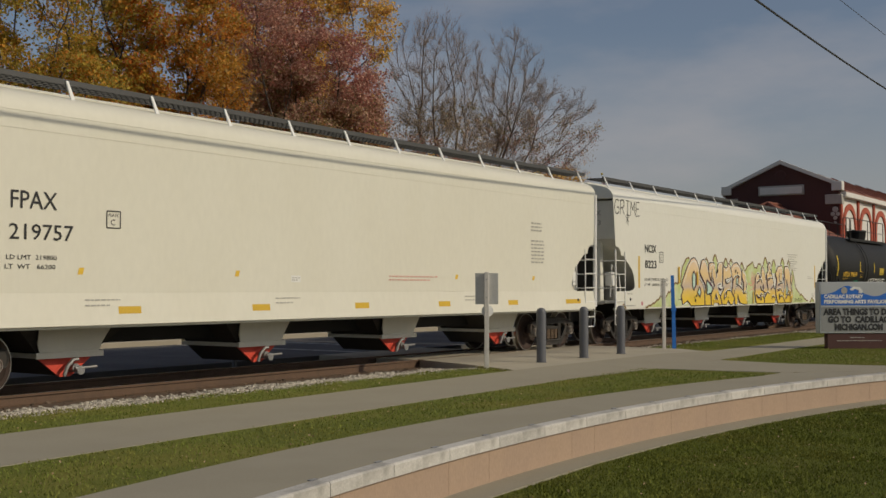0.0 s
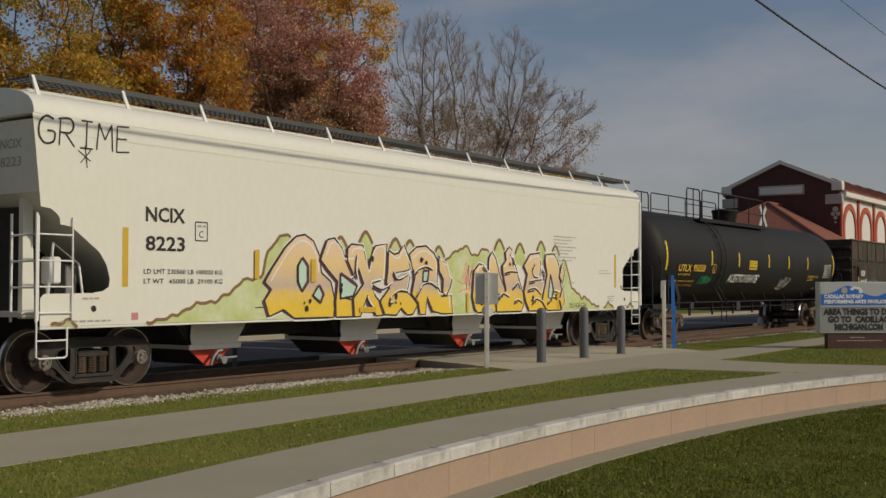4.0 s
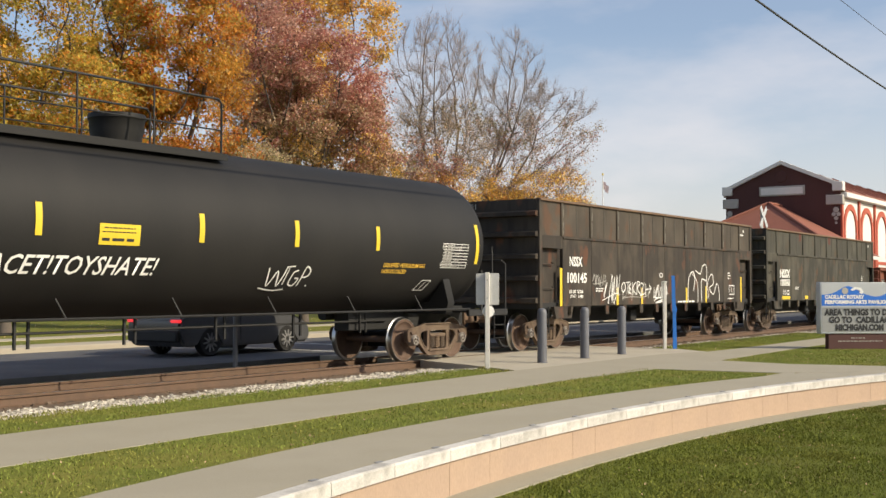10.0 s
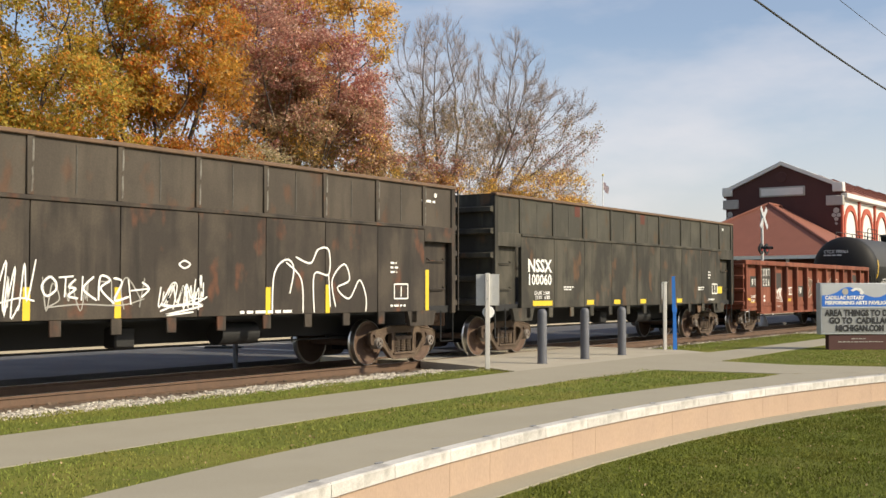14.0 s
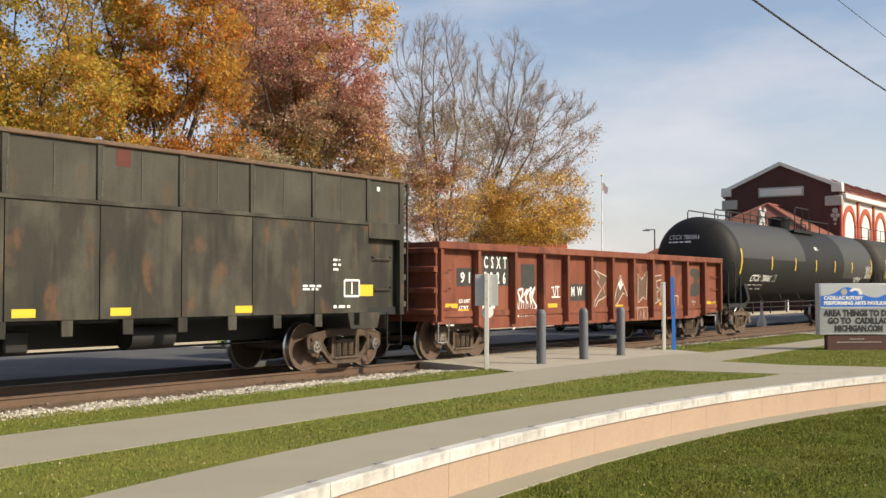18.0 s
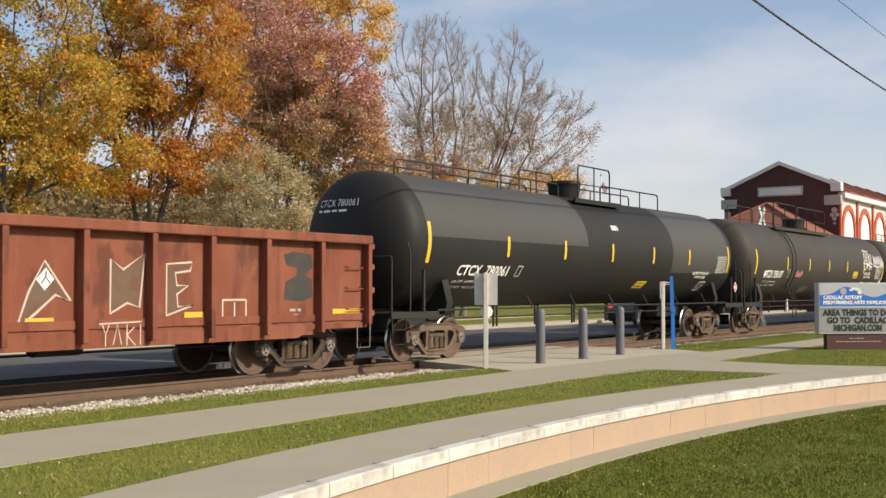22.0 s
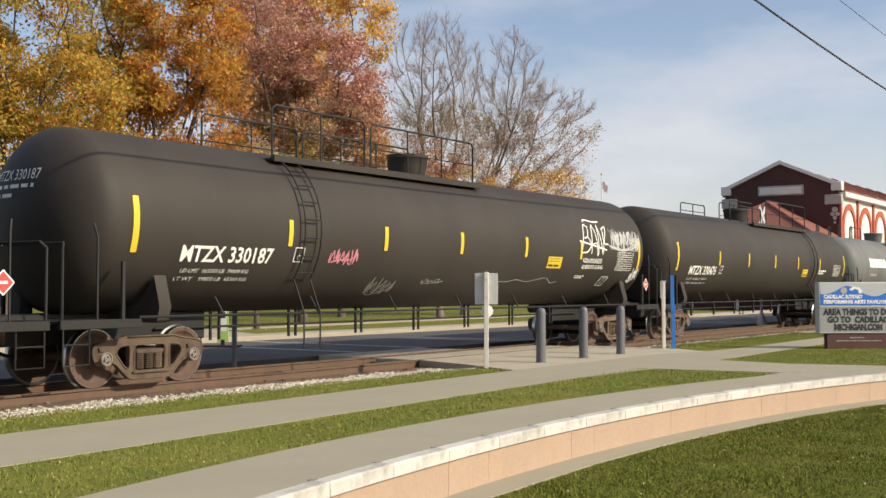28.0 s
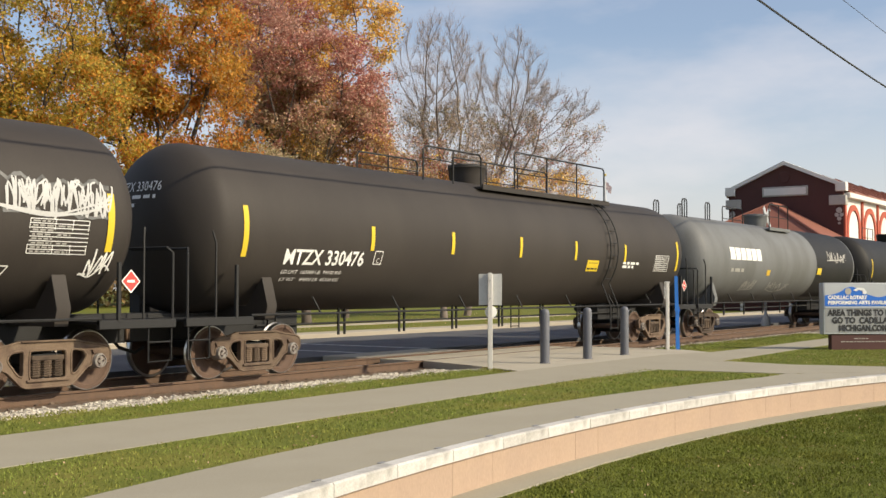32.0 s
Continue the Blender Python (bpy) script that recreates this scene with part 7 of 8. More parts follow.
LETTER_SHAPES = [
    ((-4.94, 1.65), (-4.77, 1.87), (-4.41, 2.27), (-4.14, 2.47), (-3.91, 2.51), (-3.67, 2.40), (-3.49, 2.12), (-3.45, 1.83), (-3.18, 1.66), (-3.06, 1.31), (-3.10, 1.00), (-3.28, 1.00), (-4.17, 1.00), (-4.46, 1.16), (-4.82, 1.05), (-4.94, 1.33), (-4.77, 1.52)),
    ((-3.42, 2.18), (-3.28, 2.44), (-3.08, 2.48), (-2.88, 2.31), (-2.78, 2.14), (-2.41, 2.12), (-2.41, 1.79), (-2.68, 1.69), (-2.84, 1.69), (-2.88, 1.37), (-2.47, 1.31), (-2.37, 1.00), (-3.02, 1.00), (-3.04, 1.31), (-2.98, 1.66), (-3.28, 1.89), (-3.47, 2.06)),
    ((-2.70, 2.29), (-2.59, 2.38), (-2.24, 2.37), (-2.06, 1.87), (-1.86, 2.37), (-1.48, 2.42), (-1.53, 1.71), (-1.65, 1.70), (-1.98, 1.63), (-1.84, 1.38), (-1.56, 1.18), (-1.61, 1.01), (-1.82, 1.00), (-2.10, 1.40), (-2.31, 1.00), (-2.49, 1.00), (-2.52, 1.35), (-2.21, 1.63), (-2.37, 1.93), (-2.46, 1.71), (-2.70, 2.06)),
    ((-1.43, 2.30), (-1.25, 2.22), (-1.09, 2.25), (-0.91, 2.42), (-0.62, 1.98), (-0.82, 1.89), (-1.21, 1.84), (-1.19, 1.74), (-0.78, 1.84), (-0.72, 1.77), (-0.81, 1.46), (-0.53, 1.33), (-0.44, 1.20), (-0.61, 1.01), (-0.80, 1.00), (-1.00, 1.14), (-1.18, 1.00), (-1.54, 1.02), (-1.69, 1.29), (-1.39, 1.55), (-1.50, 1.65), (-1.45, 1.88)),
    ((-0.73, 2.24), (-0.49, 2.39), (-0.15, 2.42), (0.15, 2.27), (0.27, 2.09), (0.24, 1.64), (0.42, 1.37), (0.78, 1.39), (0.83, 1.00), (0.42, 1.00), (0.10, 1.06), (-0.11, 1.37), (-0.17, 1.00), (-0.36, 1.00), (-0.42, 1.24), (-0.65, 1.42), (-0.53, 1.81), (-0.65, 1.98)),
    ((0.30, 2.23), (0.45, 2.10), (0.60, 2.06), (0.72, 1.78), (0.81, 1.72), (0.73, 1.55), (0.58, 1.37), (0.46, 1.46), (0.48, 1.73), (0.33, 1.91)),
    ((1.64, 1.65), (1.68, 1.94), (1.88, 2.09), (2.09, 2.04), (2.28, 1.95), (2.30, 2.24), (2.42, 2.37), (2.59, 2.20), (2.74, 1.85), (3.05, 1.41), (2.67, 1.40), (2.54, 1.45), (2.59, 1.05), (2.53, 1.00), (1.82, 1.00), (1.72, 1.07), (1.61, 1.36)),
    ((2.86, 2.06), (3.04, 2.21), (2.99, 2.37), (3.16, 2.50), (3.29, 2.43), (3.21, 2.31), (3.43, 2.07), (3.56, 1.81), (3.77, 1.45), (3.83, 1.18), (3.70, 1.00), (2.63, 1.00), (2.60, 1.20), (2.82, 1.35), (3.02, 1.50), (2.89, 1.86)),
    ((3.99, 2.24), (4.11, 2.35), (4.58, 2.40), (4.61, 2.20), (4.58, 1.77), (4.84, 1.66), (4.69, 1.34), (4.84, 1.01), (4.76, 1.00), (4.08, 1.00), (3.91, 1.24), (3.83, 1.45), (3.99, 1.87), (3.83, 2.08)),
    ((4.84, 2.21), (4.87, 2.37), (5.28, 2.39), (5.47, 2.22), (5.56, 2.00), (5.56, 1.78), (5.69, 1.44), (5.65, 1.00), (4.93, 1.00), (4.69, 1.23), (4.93, 1.88)),
    ((5.56, 1.83), (5.69, 2.17), (5.82, 1.95), (5.71, 1.67)),
    ((5.56, 1.27), (5.75, 1.58), (5.80, 1.21), (5.67, 1.01)),
]
HOLES = (((-3.99, 2.09), (-3.84, 1.94), (-3.84, 1.66), (-3.99, 1.49), (-4.10, 1.66), (-4.10, 1.94)),
         ((-3.53, 1.60), (-3.41, 1.43), (-3.49, 1.28), (-3.70, 1.41)),
         ((-0.26, 1.90), (-0.07, 1.91), (-0.12, 1.68), (-0.28, 1.68)),
         ((-2.92, 1.82), (-2.51, 1.63), (-2.43, 1.59), (-2.55, 1.39), (-2.91, 1.35)),
         ((5.09, 1.88), (5.23, 1.50), (5.13, 1.28), (4.97, 1.33)),
         ((2.45, 1.70), (2.49, 1.55), (2.44, 1.47), (2.39, 1.60)))
rr = random.Random(2)
for n, s in enumerate(LETTER_SHAPES):
    d0, ring = .003 + .0012 * n, list(s) + [s[0]]
    sprayed(s, d0, "plum", "graffiti_shadow", "dark plum shadow of the letter", (-.07, -.02))
    ribbon([ring], .10, N(0, 0), "paint_white", ncix, "graffiti_halo", d=d0 - .0008, curved=False)
    sprayed(s, d0 + .0008, "mural_fill", "graffiti_fill", "peach fill fading to yellow")
    ribbon([ring], .038, N(0, 0), "paint_black", ncix, "graffiti_outline", "black letter outline", d=d0 + .0016, curved=False, taper=False)
    cx, cz = sum(p[0] for p in s) / len(s), sum(p[1] for p in s) / len(s)
    ribbon([[(cx + (u - cx) * .84 + .02, cz + (v - cz) * .84 + .02) for u, v in s[: len(s) // 2]]], .03, N(0, 0), "paint_white", ncix, "graffiti_highlight", "white highlight line", d=d0 + .0024)
    for k in range(3 if n not in (5, 10, 11) else 0):
        a, b = cx + rr.uniform(-.22, .22), cz + rr.choice((-.35, .42)) + rr.uniform(-.08, .08)
        for q in range(4):
            r0 = (.06, .045, .03, .025)[q]
            a1, b1 = a + rr.uniform(-.10, .10), b + rr.uniform(-.10, .10)
            if k == 0:
                flat([N(0, 0)(a1 + r0 * .8 * math.cos(w), b1 + r0 * math.sin(w), .021 + .0006 * q) for w in [i * math.tau / 9 for i in range(9)]], [tuple(range(9))], "graffiti_spot", "paint_black", ncix)
INNER_LINES = [
    ((-0.62, 1.81), (-0.43, 1.92), (-0.14, 1.97), (0.07, 1.91)),
    ((-0.50, 1.37), (-0.31, 1.59), (-0.02, 1.64), (0.27, 1.53)),
    ((-1.29, 1.87), (-1.19, 1.73), (-1.03, 1.72), (-0.77, 1.83)),
    ((-1.41, 1.28), (-1.34, 1.38), (-1.08, 1.48), (-0.81, 1.46)),
    ((-1.42, 1.26), (-1.34, 1.23), (-1.23, 1.31)),
    ((-2.13, 1.35), (-2.05, 1.24), (-1.94, 1.14)),
    ((-2.44, 2.17), (-2.47, 1.86), (-2.42, 1.71)),
    ((-1.94, 1.59), (-1.65, 1.51), (-1.34, 1.63)),
    ((1.77, 1.76), (2.09, 1.86), (2.30, 1.83), (2.33, 1.70)),
    ((1.72, 1.34), (2.03, 1.21), (2.45, 1.30)),
    ((1.96, 1.21), (2.24, 1.35), (2.54, 1.17)),
    ((2.16, 1.65), (2.28, 1.50), (2.52, 1.43)),
]
INNER_LINES += [
    ((2.94, 1.88), (3.20, 1.92), (3.54, 1.91)),
    ((2.67, 1.33), (2.89, 1.41), (3.14, 1.33)),
    ((3.29, 1.53), (3.51, 1.66), (3.64, 1.53)),
    ((3.36, 1.22), (3.54, 1.26), (3.74, 1.19)),
    ((4.06, 1.69), (4.33, 1.72), (4.67, 1.75)),
    ((3.99, 1.49), (4.33, 1.53), (4.63, 1.38)),
    ((4.36, 2.17), (4.21, 1.98), (4.29, 1.82), (4.49, 1.79)),
    ((4.19, 1.18), (4.41, 1.28), (4.76, 1.17)),
    ((5.02, 1.44), (5.29, 1.46), (5.56, 1.42)),
    ((4.93, 1.17), (5.20, 1.31), (5.60, 1.22)),
    ((4.67, 1.99), (4.80, 1.88), (4.75, 1.72)),
    ((2.02, 2.02), (2.16, 1.94), (2.28, 1.75)),
]
for q in INNER_LINES:
    ribbon([list(q)], .035, N(0, 0), "paint_black", ncix, "graffiti_line", "black inner line", d=.0185)
    ribbon([[(u + .03, v + .035) for u, v in q]], .025, N(0, 0), "paint_white", ncix, "graffiti_highlight", d=.0190)
    ribbon([[(u - .02, v - .045) for u, v in q[:2]]], .05, N(0, 0), "plum", ncix, "graffiti_shadow", d=.0195)
for s in HOLES:
    sprayed(s, .020, "aqua", "graffiti_hole", "aqua gap in the letter")
    ribbon([list(s) + [s[0]]], .05, N(0, 0), "paint_black", ncix, "graffiti_outline", d=.021, curved=False)
    ribbon([list(s[: len(s) // 2 + 1])], .08, N(0, 0), "plum", ncix, "graffiti_shadow", d=.022, curved=False)
for u, z, w, h in ((-5.2, 1.70, .11, .50), (-2.35, 1.08, .50, .10), (-3.75, 1.65, .12, .42), (1.35, 1.02, .09, .42), (5.42, 1.03, .09, .42)):
    patch(u, z, w, h, N, "ochre", ncix, "reflective_strip", "ochre reflective strip", d=.024)

# black tank with yellow stencils
T = tank_at(1.47, 2.53)
words("UTLX", -7.79, 2.08, 1.0, .21, T, "stencil_orange", utlx, .006)
words("956558", -6.63, 2.09, .98, .21, T, "stencil_orange", utlx, .006)
words("THE TANK CAR PEOPLE", -7.77, 1.95, 1.01, .065, T, "stencil_orange", utlx)
words("LD LMT 164300 LB  74500 KG", -8.1, 1.75, 1.85, .07, T, "stencil_orange", utlx)
words("LT WT   98700 LB  44800 KG", -8.1, 1.62, 1.85, .07, T, "stencil_orange", utlx)
frame_lines(-4.96, 2.06, .23, .27, T, "stencil_orange", utlx)
words("C", -4.90, 2.09, .09, .10, T, "stencil_orange", utlx)
patch(-1.59, 2.20, .77, .32, T, "yellow", utlx, "label", "bright yellow emergency label")
bars([(.08, .25, .58, .018), (.05, .19, .64, .016), (.05, .06, .62, .045)], T(-1.59, 2.20), "paint_black", utlx)
words("ACET!TOYSHATE!", -3.37, 1.76, 3.0, .30, T, "paint_white", utlx, .004, .25)
ribbon([[(.0, .40), (.10, .02), (.24, .34), (.36, .02), (.46, .42)], [(.52, .40), (.50, .05)], [(.44, .42), (.66, .44)], [(.78, .36), (.66, .30), (.64, .08), (.78, .04), (.84, .18), (.74, .20)], [(.90, .02), (.96, .42), (1.10, .36), (1.06, .24), (.92, .22)], [(1.12, .06), (1.16, .02)], [(-.08, -.02), (.3, -.08), (.6, -.05)]], .03, T(2.18, 1.58), "paint_white", utlx, "graffiti_tag", "white spray-paint tag")
tag(3, -5.86, 1.70, 1.0, .30, T, "green_tag", utlx, 5, .03, "green spray-paint tag")
words("LIQUEFIED PETROLEUM GAS", 5.4, 1.98, 1.4, .085, T, "stencil_orange", utlx, .001)
words("NON-ODORIZED", 5.4, 1.86, .8, .085, T, "stencil_orange", utlx, .001)
data_table(7.37, 2.0, .97, .52, T, utlx)
frame_lines(6.79, 1.52, .33, .26, T, "paint_white", utlx, cross=(.5,), slant=.12)
placard(9.2, 1.55, flat_at(-1.54), utlx)
H0 = head_at(1.47, 2.53, 8.85, .85, 3.10)
letters("UTLX 956558", .22, H0, "stencil_orange", utlx, width=1.1)

# tall gondolas
G = flat_at(-1.556)
words("NSSX", -5.92, 2.12, .68, .24, G, "paint_white", nss1, .008)
words("100145", -6.04, 1.70, 1.05, .25, G, "paint_white", nss1, .008)
words("LD LMT  263000", -5.94, 1.43, .74, .08, G, "paint_white", nss1, .002)
words("LT WT    61800", -5.89, 1.31, .69, .08, G, "paint_white", nss1, .002)
for bx, h in ((-6.42, .95), (-3.24, .46), (-1.67, .46), (1.56, .47), (3.14, .52), (6.30, .84)):
    patch(bx, 1.11, .12, h, G, "yellow", nss1, "reflective_strip", "yellow reflective strip")
tag(41, -4.7, 1.62, .8, .30, G, "faint", nss1, 4, .02, "faded grey tag")
tag(42, -4.05, 1.13, .95, .82, G, "paint_white", nss1, 4, .024)
ribbon([[(-2.70, 1.64), (-2.81, 1.72), (-2.94, 1.59), (-2.86, 1.45), (-2.71, 1.53), (-2.70, 1.64)], [(-2.66, 1.71), (-2.41, 1.73)], [(-2.54, 1.72), (-2.56, 1.43)], [(-2.37, 1.69), (-2.49, 1.58), (-2.37, 1.55), (-2.50, 1.45), (-2.33, 1.41)], [(-2.25, 1.73), (-2.27, 1.38)], [(-2.05, 1.73), (-2.24, 1.55), (-2.00, 1.38)], [(-1.97, 1.38), (-1.94, 1.73), (-1.76, 1.68), (-1.93, 1.55), (-1.68, 1.33)], [(-1.70, 1.71), (-1.54, 1.65), (-1.68, 1.38), (-1.41, 1.43)], [(-1.42, 1.69), (-1.37, 1.31)], [(-1.38, 1.52), (-1.04, 1.55)], [(-1.16, 1.65), (-1.02, 1.55), (-1.17, 1.42)]],
       .034, G(0, 0), "paint_white", nss1, "graffiti_tag", "white spray-paint scrawl", d=.002)
tag(43, -3.0, 1.24, 1.8, .46, G, "faint", nss1, 5, .02, "faded grey scrawl")
tag(44, -.80, 1.26, .95, .46, G, "paint_white", nss1, 4, .026)
tag(45, -.75, 1.22, .85, .40, G, "paint_white", nss1, 3, .022)
ribbon([[(.38, .74), (.5, .80), (.62, .74), (.5, .68), (.38, .74)], [(.0, .0), (.4, .1), (.9, .08), (.1, -.06), (.7, -.02)]], .030, G(-.80, 1.2), "paint_white", nss1, "graffiti_tag", "halo and swoosh of white spray paint")
ribbon([[(0, 0), (.05, .7), (.35, .95), (.55, .8), (.45, .35)], [(.35, .9), (.75, .6), (.8, 0)], [(.6, 1.0), (1.0, .9), (1.2, 1.15), (1.5, 1.15), (1.5, .7), (1.1, .7), (1.1, 0)], [(1.5, .7), (1.55, .1)], [(1.7, .1), (1.6, .6), (1.95, .9), (2.1, .6), (1.75, .45), (2.1, .25), (2.4, .6), (2.6, .3), (2.6, 0)]], .035, G(1.72, 1.12), "paint_white", nss1, "graffiti_tag", "looping white outline graffiti")
bars([(0, .06, .48, .03), (0, 0, .4, .03)], G(-4.48, 1.47), "paint_white", nss1)
bars([(0, 0, 1.3, .05)], G(.94, 1.13), "paint_white", nss1)
bars([(0, .2, .2, .04), (0, .11, .25, .04), (0, .02, .22, .04)], G(5.1, 1.85), "paint_white", nss1)
frame_lines(5.23, 1.36, .45, .29, G, "paint_white", nss1, .03, (.5,))
bars([(0, 0, .5, .04)], G(5.1, 1.2), "paint_white", nss1)
bars([(0, 0, .5, .05)], flat_at(-1.525)(6.2, 3.36), "paint_white", nss1)
words("NSSX", -6.06, 1.97, 1.15, .30, G, "paint_white", nss2, .012)
words("100060", -6.03, 1.66, 1.1, .25, G, "paint_white", nss2, .008)
words("LD LMT  263000", -5.76, 1.42, .74, .08, G, "paint_white", nss2, .002)
words("LT WT    61800", -5.71, 1.31, .69, .08, G, "paint_white", nss2, .002)
for bx, w in ((-5.83, .95), (-3.05, .40), (-1.47, .38), (.2, .38), (2.78, .40)):
    patch(bx, 1.15, w, .12, G, "yellow", nss2, "reflective_strip", "yellow reflective strip")
bars([(0, .06, .5, .04), (0, 0, .42, .04)], G(4.46, 1.53), "paint_white", nss2)
bars([(0, .06, .5, .03), (0, 0, .42, .03)], G(-4.3, 1.53), "paint_white", nss2)
bars([(0, .2, .2, .04), (0, .11, .22, .04), (0, .02, .2, .04)], G(5.3, 1.88), "paint_white", nss2)
frame_lines(5.63, 1.42, .44, .30, G, "paint_white", nss2, .04, (.5,))
patch(6.08, 1.42, .42, .22, G, "yellow", nss2, "label", "yellow label")
bars([(0, 0, .5, .05)], G(5.31, 1.2), "paint_white", nss2)
M["red_patch"] = material("red_patch", (.10, .028, .018), .8, vary=.2, bump=.1)
for bx in (-3.65, .3):
    patch(bx, 3.40, .28, .28, flat_at(-1.527), "red_patch", nss2, "paint_patch", "red oxide paint patch")
for car in (nss1, nss2):
    letters("NSSX 1001" if car is nss1 else "NSSX 100060", .2, lambda u, v, d=0.0: (-7.56 - d, 1.2 - u, 3.52 + v), "faint", car, width=1.0)
    o = part("end_reflector", spin(bmesh.new(), [(0, -1.53), (.05, -1.53), (.05, -1.52)], "y", (6.7, 0, 3.52), 12), "paint_white", car)

# low red gondola
RG = flat_at(-1.374)
for px_, pz_, w_, h_ in ((-7.27, 1.62, .66, .40), (-6.23, 1.64, 1.18, .70), (-4.52, 1.58, .64, .58), (-2.12, 1.26, .92, .43)):
    patch(px_, pz_, w_, h_, RG, "slate", csxt, "paint_patch", "black number panel", d=.001)
flat([(x, -1.3755, z) for x, z in ((5.85, 1.36), (6.30, 1.32), (6.62, 1.40), (6.60, 1.72), (6.40, 1.80), (6.62, 1.95), (6.58, 2.18), (6.1, 2.22), (5.84, 2.16), (5.92, 1.98), (6.2, 1.92), (6.18, 1.78), (5.9, 1.68))], [tuple(range(13))], "paint_patch", "slate", csxt, "scrubbed dark paint patch")
letters("9 1", .33, RG(-7.12, 1.70), "paint_white", csxt, width=.38, bold=.006)
letters("C  S  X  T", .38, RG(-6.16, 2.04), "paint_white", csxt, width=.98, bold=.010)
letters("5  2  2  6", .36, RG(-6.17, 1.69), "paint_white", csxt, width=.94, bold=.010)
words("LD LMT", -7.18, 1.255, .44, .075, RG, "paint_white", csxt, .004)
words("LT WT", -7.17, 1.11, .36, .075, RG, "paint_white", csxt, .004)
bars([(.95, .15, .16, .08), (1.32, .15, .16, .08), (.95, 0, .12, .08), (1.32, 0, .16, .08)], RG(-7.18, 1.11), "paint_white", csxt)
for bx, z, w in ((-7.71, 1.14, .47), (-7.22, 1.01, .44), (-3.22, 1.10, .48), (.55, 1.03, .47), (3.5, 1.07, .42), (7.19, 1.07, .80)):
    patch(bx, z, w, .10, RG, "ochre", csxt, "reflective_strip", "yellow reflective strip", d=.0045)
# dripping tag: bent strokes with runs of paint below
ribbon([[(-4.72, 1.50), (-4.62, 1.42), (-4.60, 1.28)], [(-4.66, 1.52), (-4.45, 1.56), (-4.48, 1.38), (-4.56, 1.30), (-4.38, 1.24)], [(-4.40, 1.40), (-4.22, 1.55), (-4.30, 1.34), (-4.20, 1.22)],
        [(-4.28, 1.42), (-4.05, 1.60), (-4.10, 1.40), (-4.02, 1.20)], [(-4.12, 1.38), (-3.86, 1.60), (-4.00, 1.36), (-3.80, 1.14), (-3.92, 1.04)], [(-4.70, 1.28), (-4.66, .95), (-4.76, .70), (-4.90, .62)]], .055, RG(0, 0), "paint_white", csxt, "graffiti_tag", "dripping white tag", d=.003)
for dx_, top_, low_ in ((-4.60, 1.30, .72), (-4.50, 1.30, .80), (-4.40, 1.24, .70), (-4.28, 1.30, .76), (-4.20, 1.22, .66), (-4.08, 1.22, .80), (-3.98, 1.20, .72), (-3.88, 1.10, .86)):
    ribbon([[(dx_, top_), (dx_ - .05, low_)]], .024, RG(0, 0), "paint_white", csxt, "paint_run", "run of white paint", d=.0056, curved=False)
ribbon([[(-3.04, 1.60), (-2.90, 1.60)], [(-2.97, 1.60), (-2.88, 1.36)], [(-2.88, 1.36), (-2.80, 1.62)], [(-2.86, 1.62), (-2.62, 1.62)], [(-2.72, 1.62), (-2.72, 1.36)], [(-3.04, 1.36), (-2.60, 1.36)]], .045, RG(0, 0), "paint_white", csxt, "graffiti_tag", "white chalked mark", d=.003, curved=False)
letters("M  W", .33, RG(-2.0, 1.39), "paint_white", csxt, width=.60, bold=.010)
shapes = (((-.73, 2.07), (.10, 1.89), (-.20, 1.60), (-.04, 1.36), (-.50, 1.24), (-.79, .95), (-.66, 1.25), (-.28, 1.57), (-.52, 1.74), (-.40, 1.88)),
          ((.40, .96), (.60, 1.5), (.86, 1.95), (1.32, 1.36), (1.05, 1.46), (.72, 1.20)),
          ((2.02, 1.17), (2.02, 2.0), (2.26, 1.84), (2.68, 2.10), (2.58, 1.26), (2.34, 1.33)),
          ((3.12, 1.12), (3.12, 1.94), (3.66, 1.98), (3.62, 1.84), (3.30, 1.80), (3.34, 1.60), (3.58, 1.60), (3.34, 1.46), (3.36, 1.26), (3.68, 1.28)))
for s in shapes:
    q = [Vector((x, z, 0)) for x, z in s]
    flat([(x, -1.3755, z) for x, z in s], geometry.tessellate_polygon([q]), "graffiti_fill", "putty", csxt, "dull brown sprayed fill")
    ribbon([list(s) + [s[0]]], .038, RG(0, 0), "chalk", csxt, "graffiti_outline", "pale sprayed outline", d=.004, curved=False)
flat([(x, -1.3805, z) for x, z in ((.86, 1.52), (1.02, 1.68), (.88, 1.85), (.72, 1.68))], [(0, 1, 2, 3)], "graffiti_fill", "paint_white", csxt, "white diamond in the graffiti")
ribbon([[(.80, 1.62), (.88, 1.72), (.95, 1.62)], [(.88, 1.72), (.88, 1.80)]], .03, RG(0, 0), "slate", csxt, "graffiti_line", d=.0085, curved=False)
ribbon([[(1.80, 1.02), (2.60, 1.04)], [(1.86, 1.0), (1.92, .86), (1.98, 1.0)], [(1.92, .86), (1.92, .68)], [(2.06, .70), (2.14, 1.0), (2.22, .70)], [(2.32, 1.0), (2.32, .68)], [(2.46, .96), (2.32, .84), (2.48, .68)], [(2.58, 1.0), (2.58, .68)]], .03, RG(0, 0), "chalk", csxt, "graffiti_tag", "faint pale tag", d=.030, curved=False)
frame_lines(4.35, 1.0, .55, .36, RG, "chalk", csxt, .035, (.5,))
letters("CSXT 915226", .17, lambda u, v, d=0.0: (-8.30 - d, 1.3 - u, 2.47 + v), "faint", csxt, width=1.9)
bars([(0, .06, .40, .035), (.05, 0, .3, .035)], RG(-7.72, .76), "paint_white", csxt)
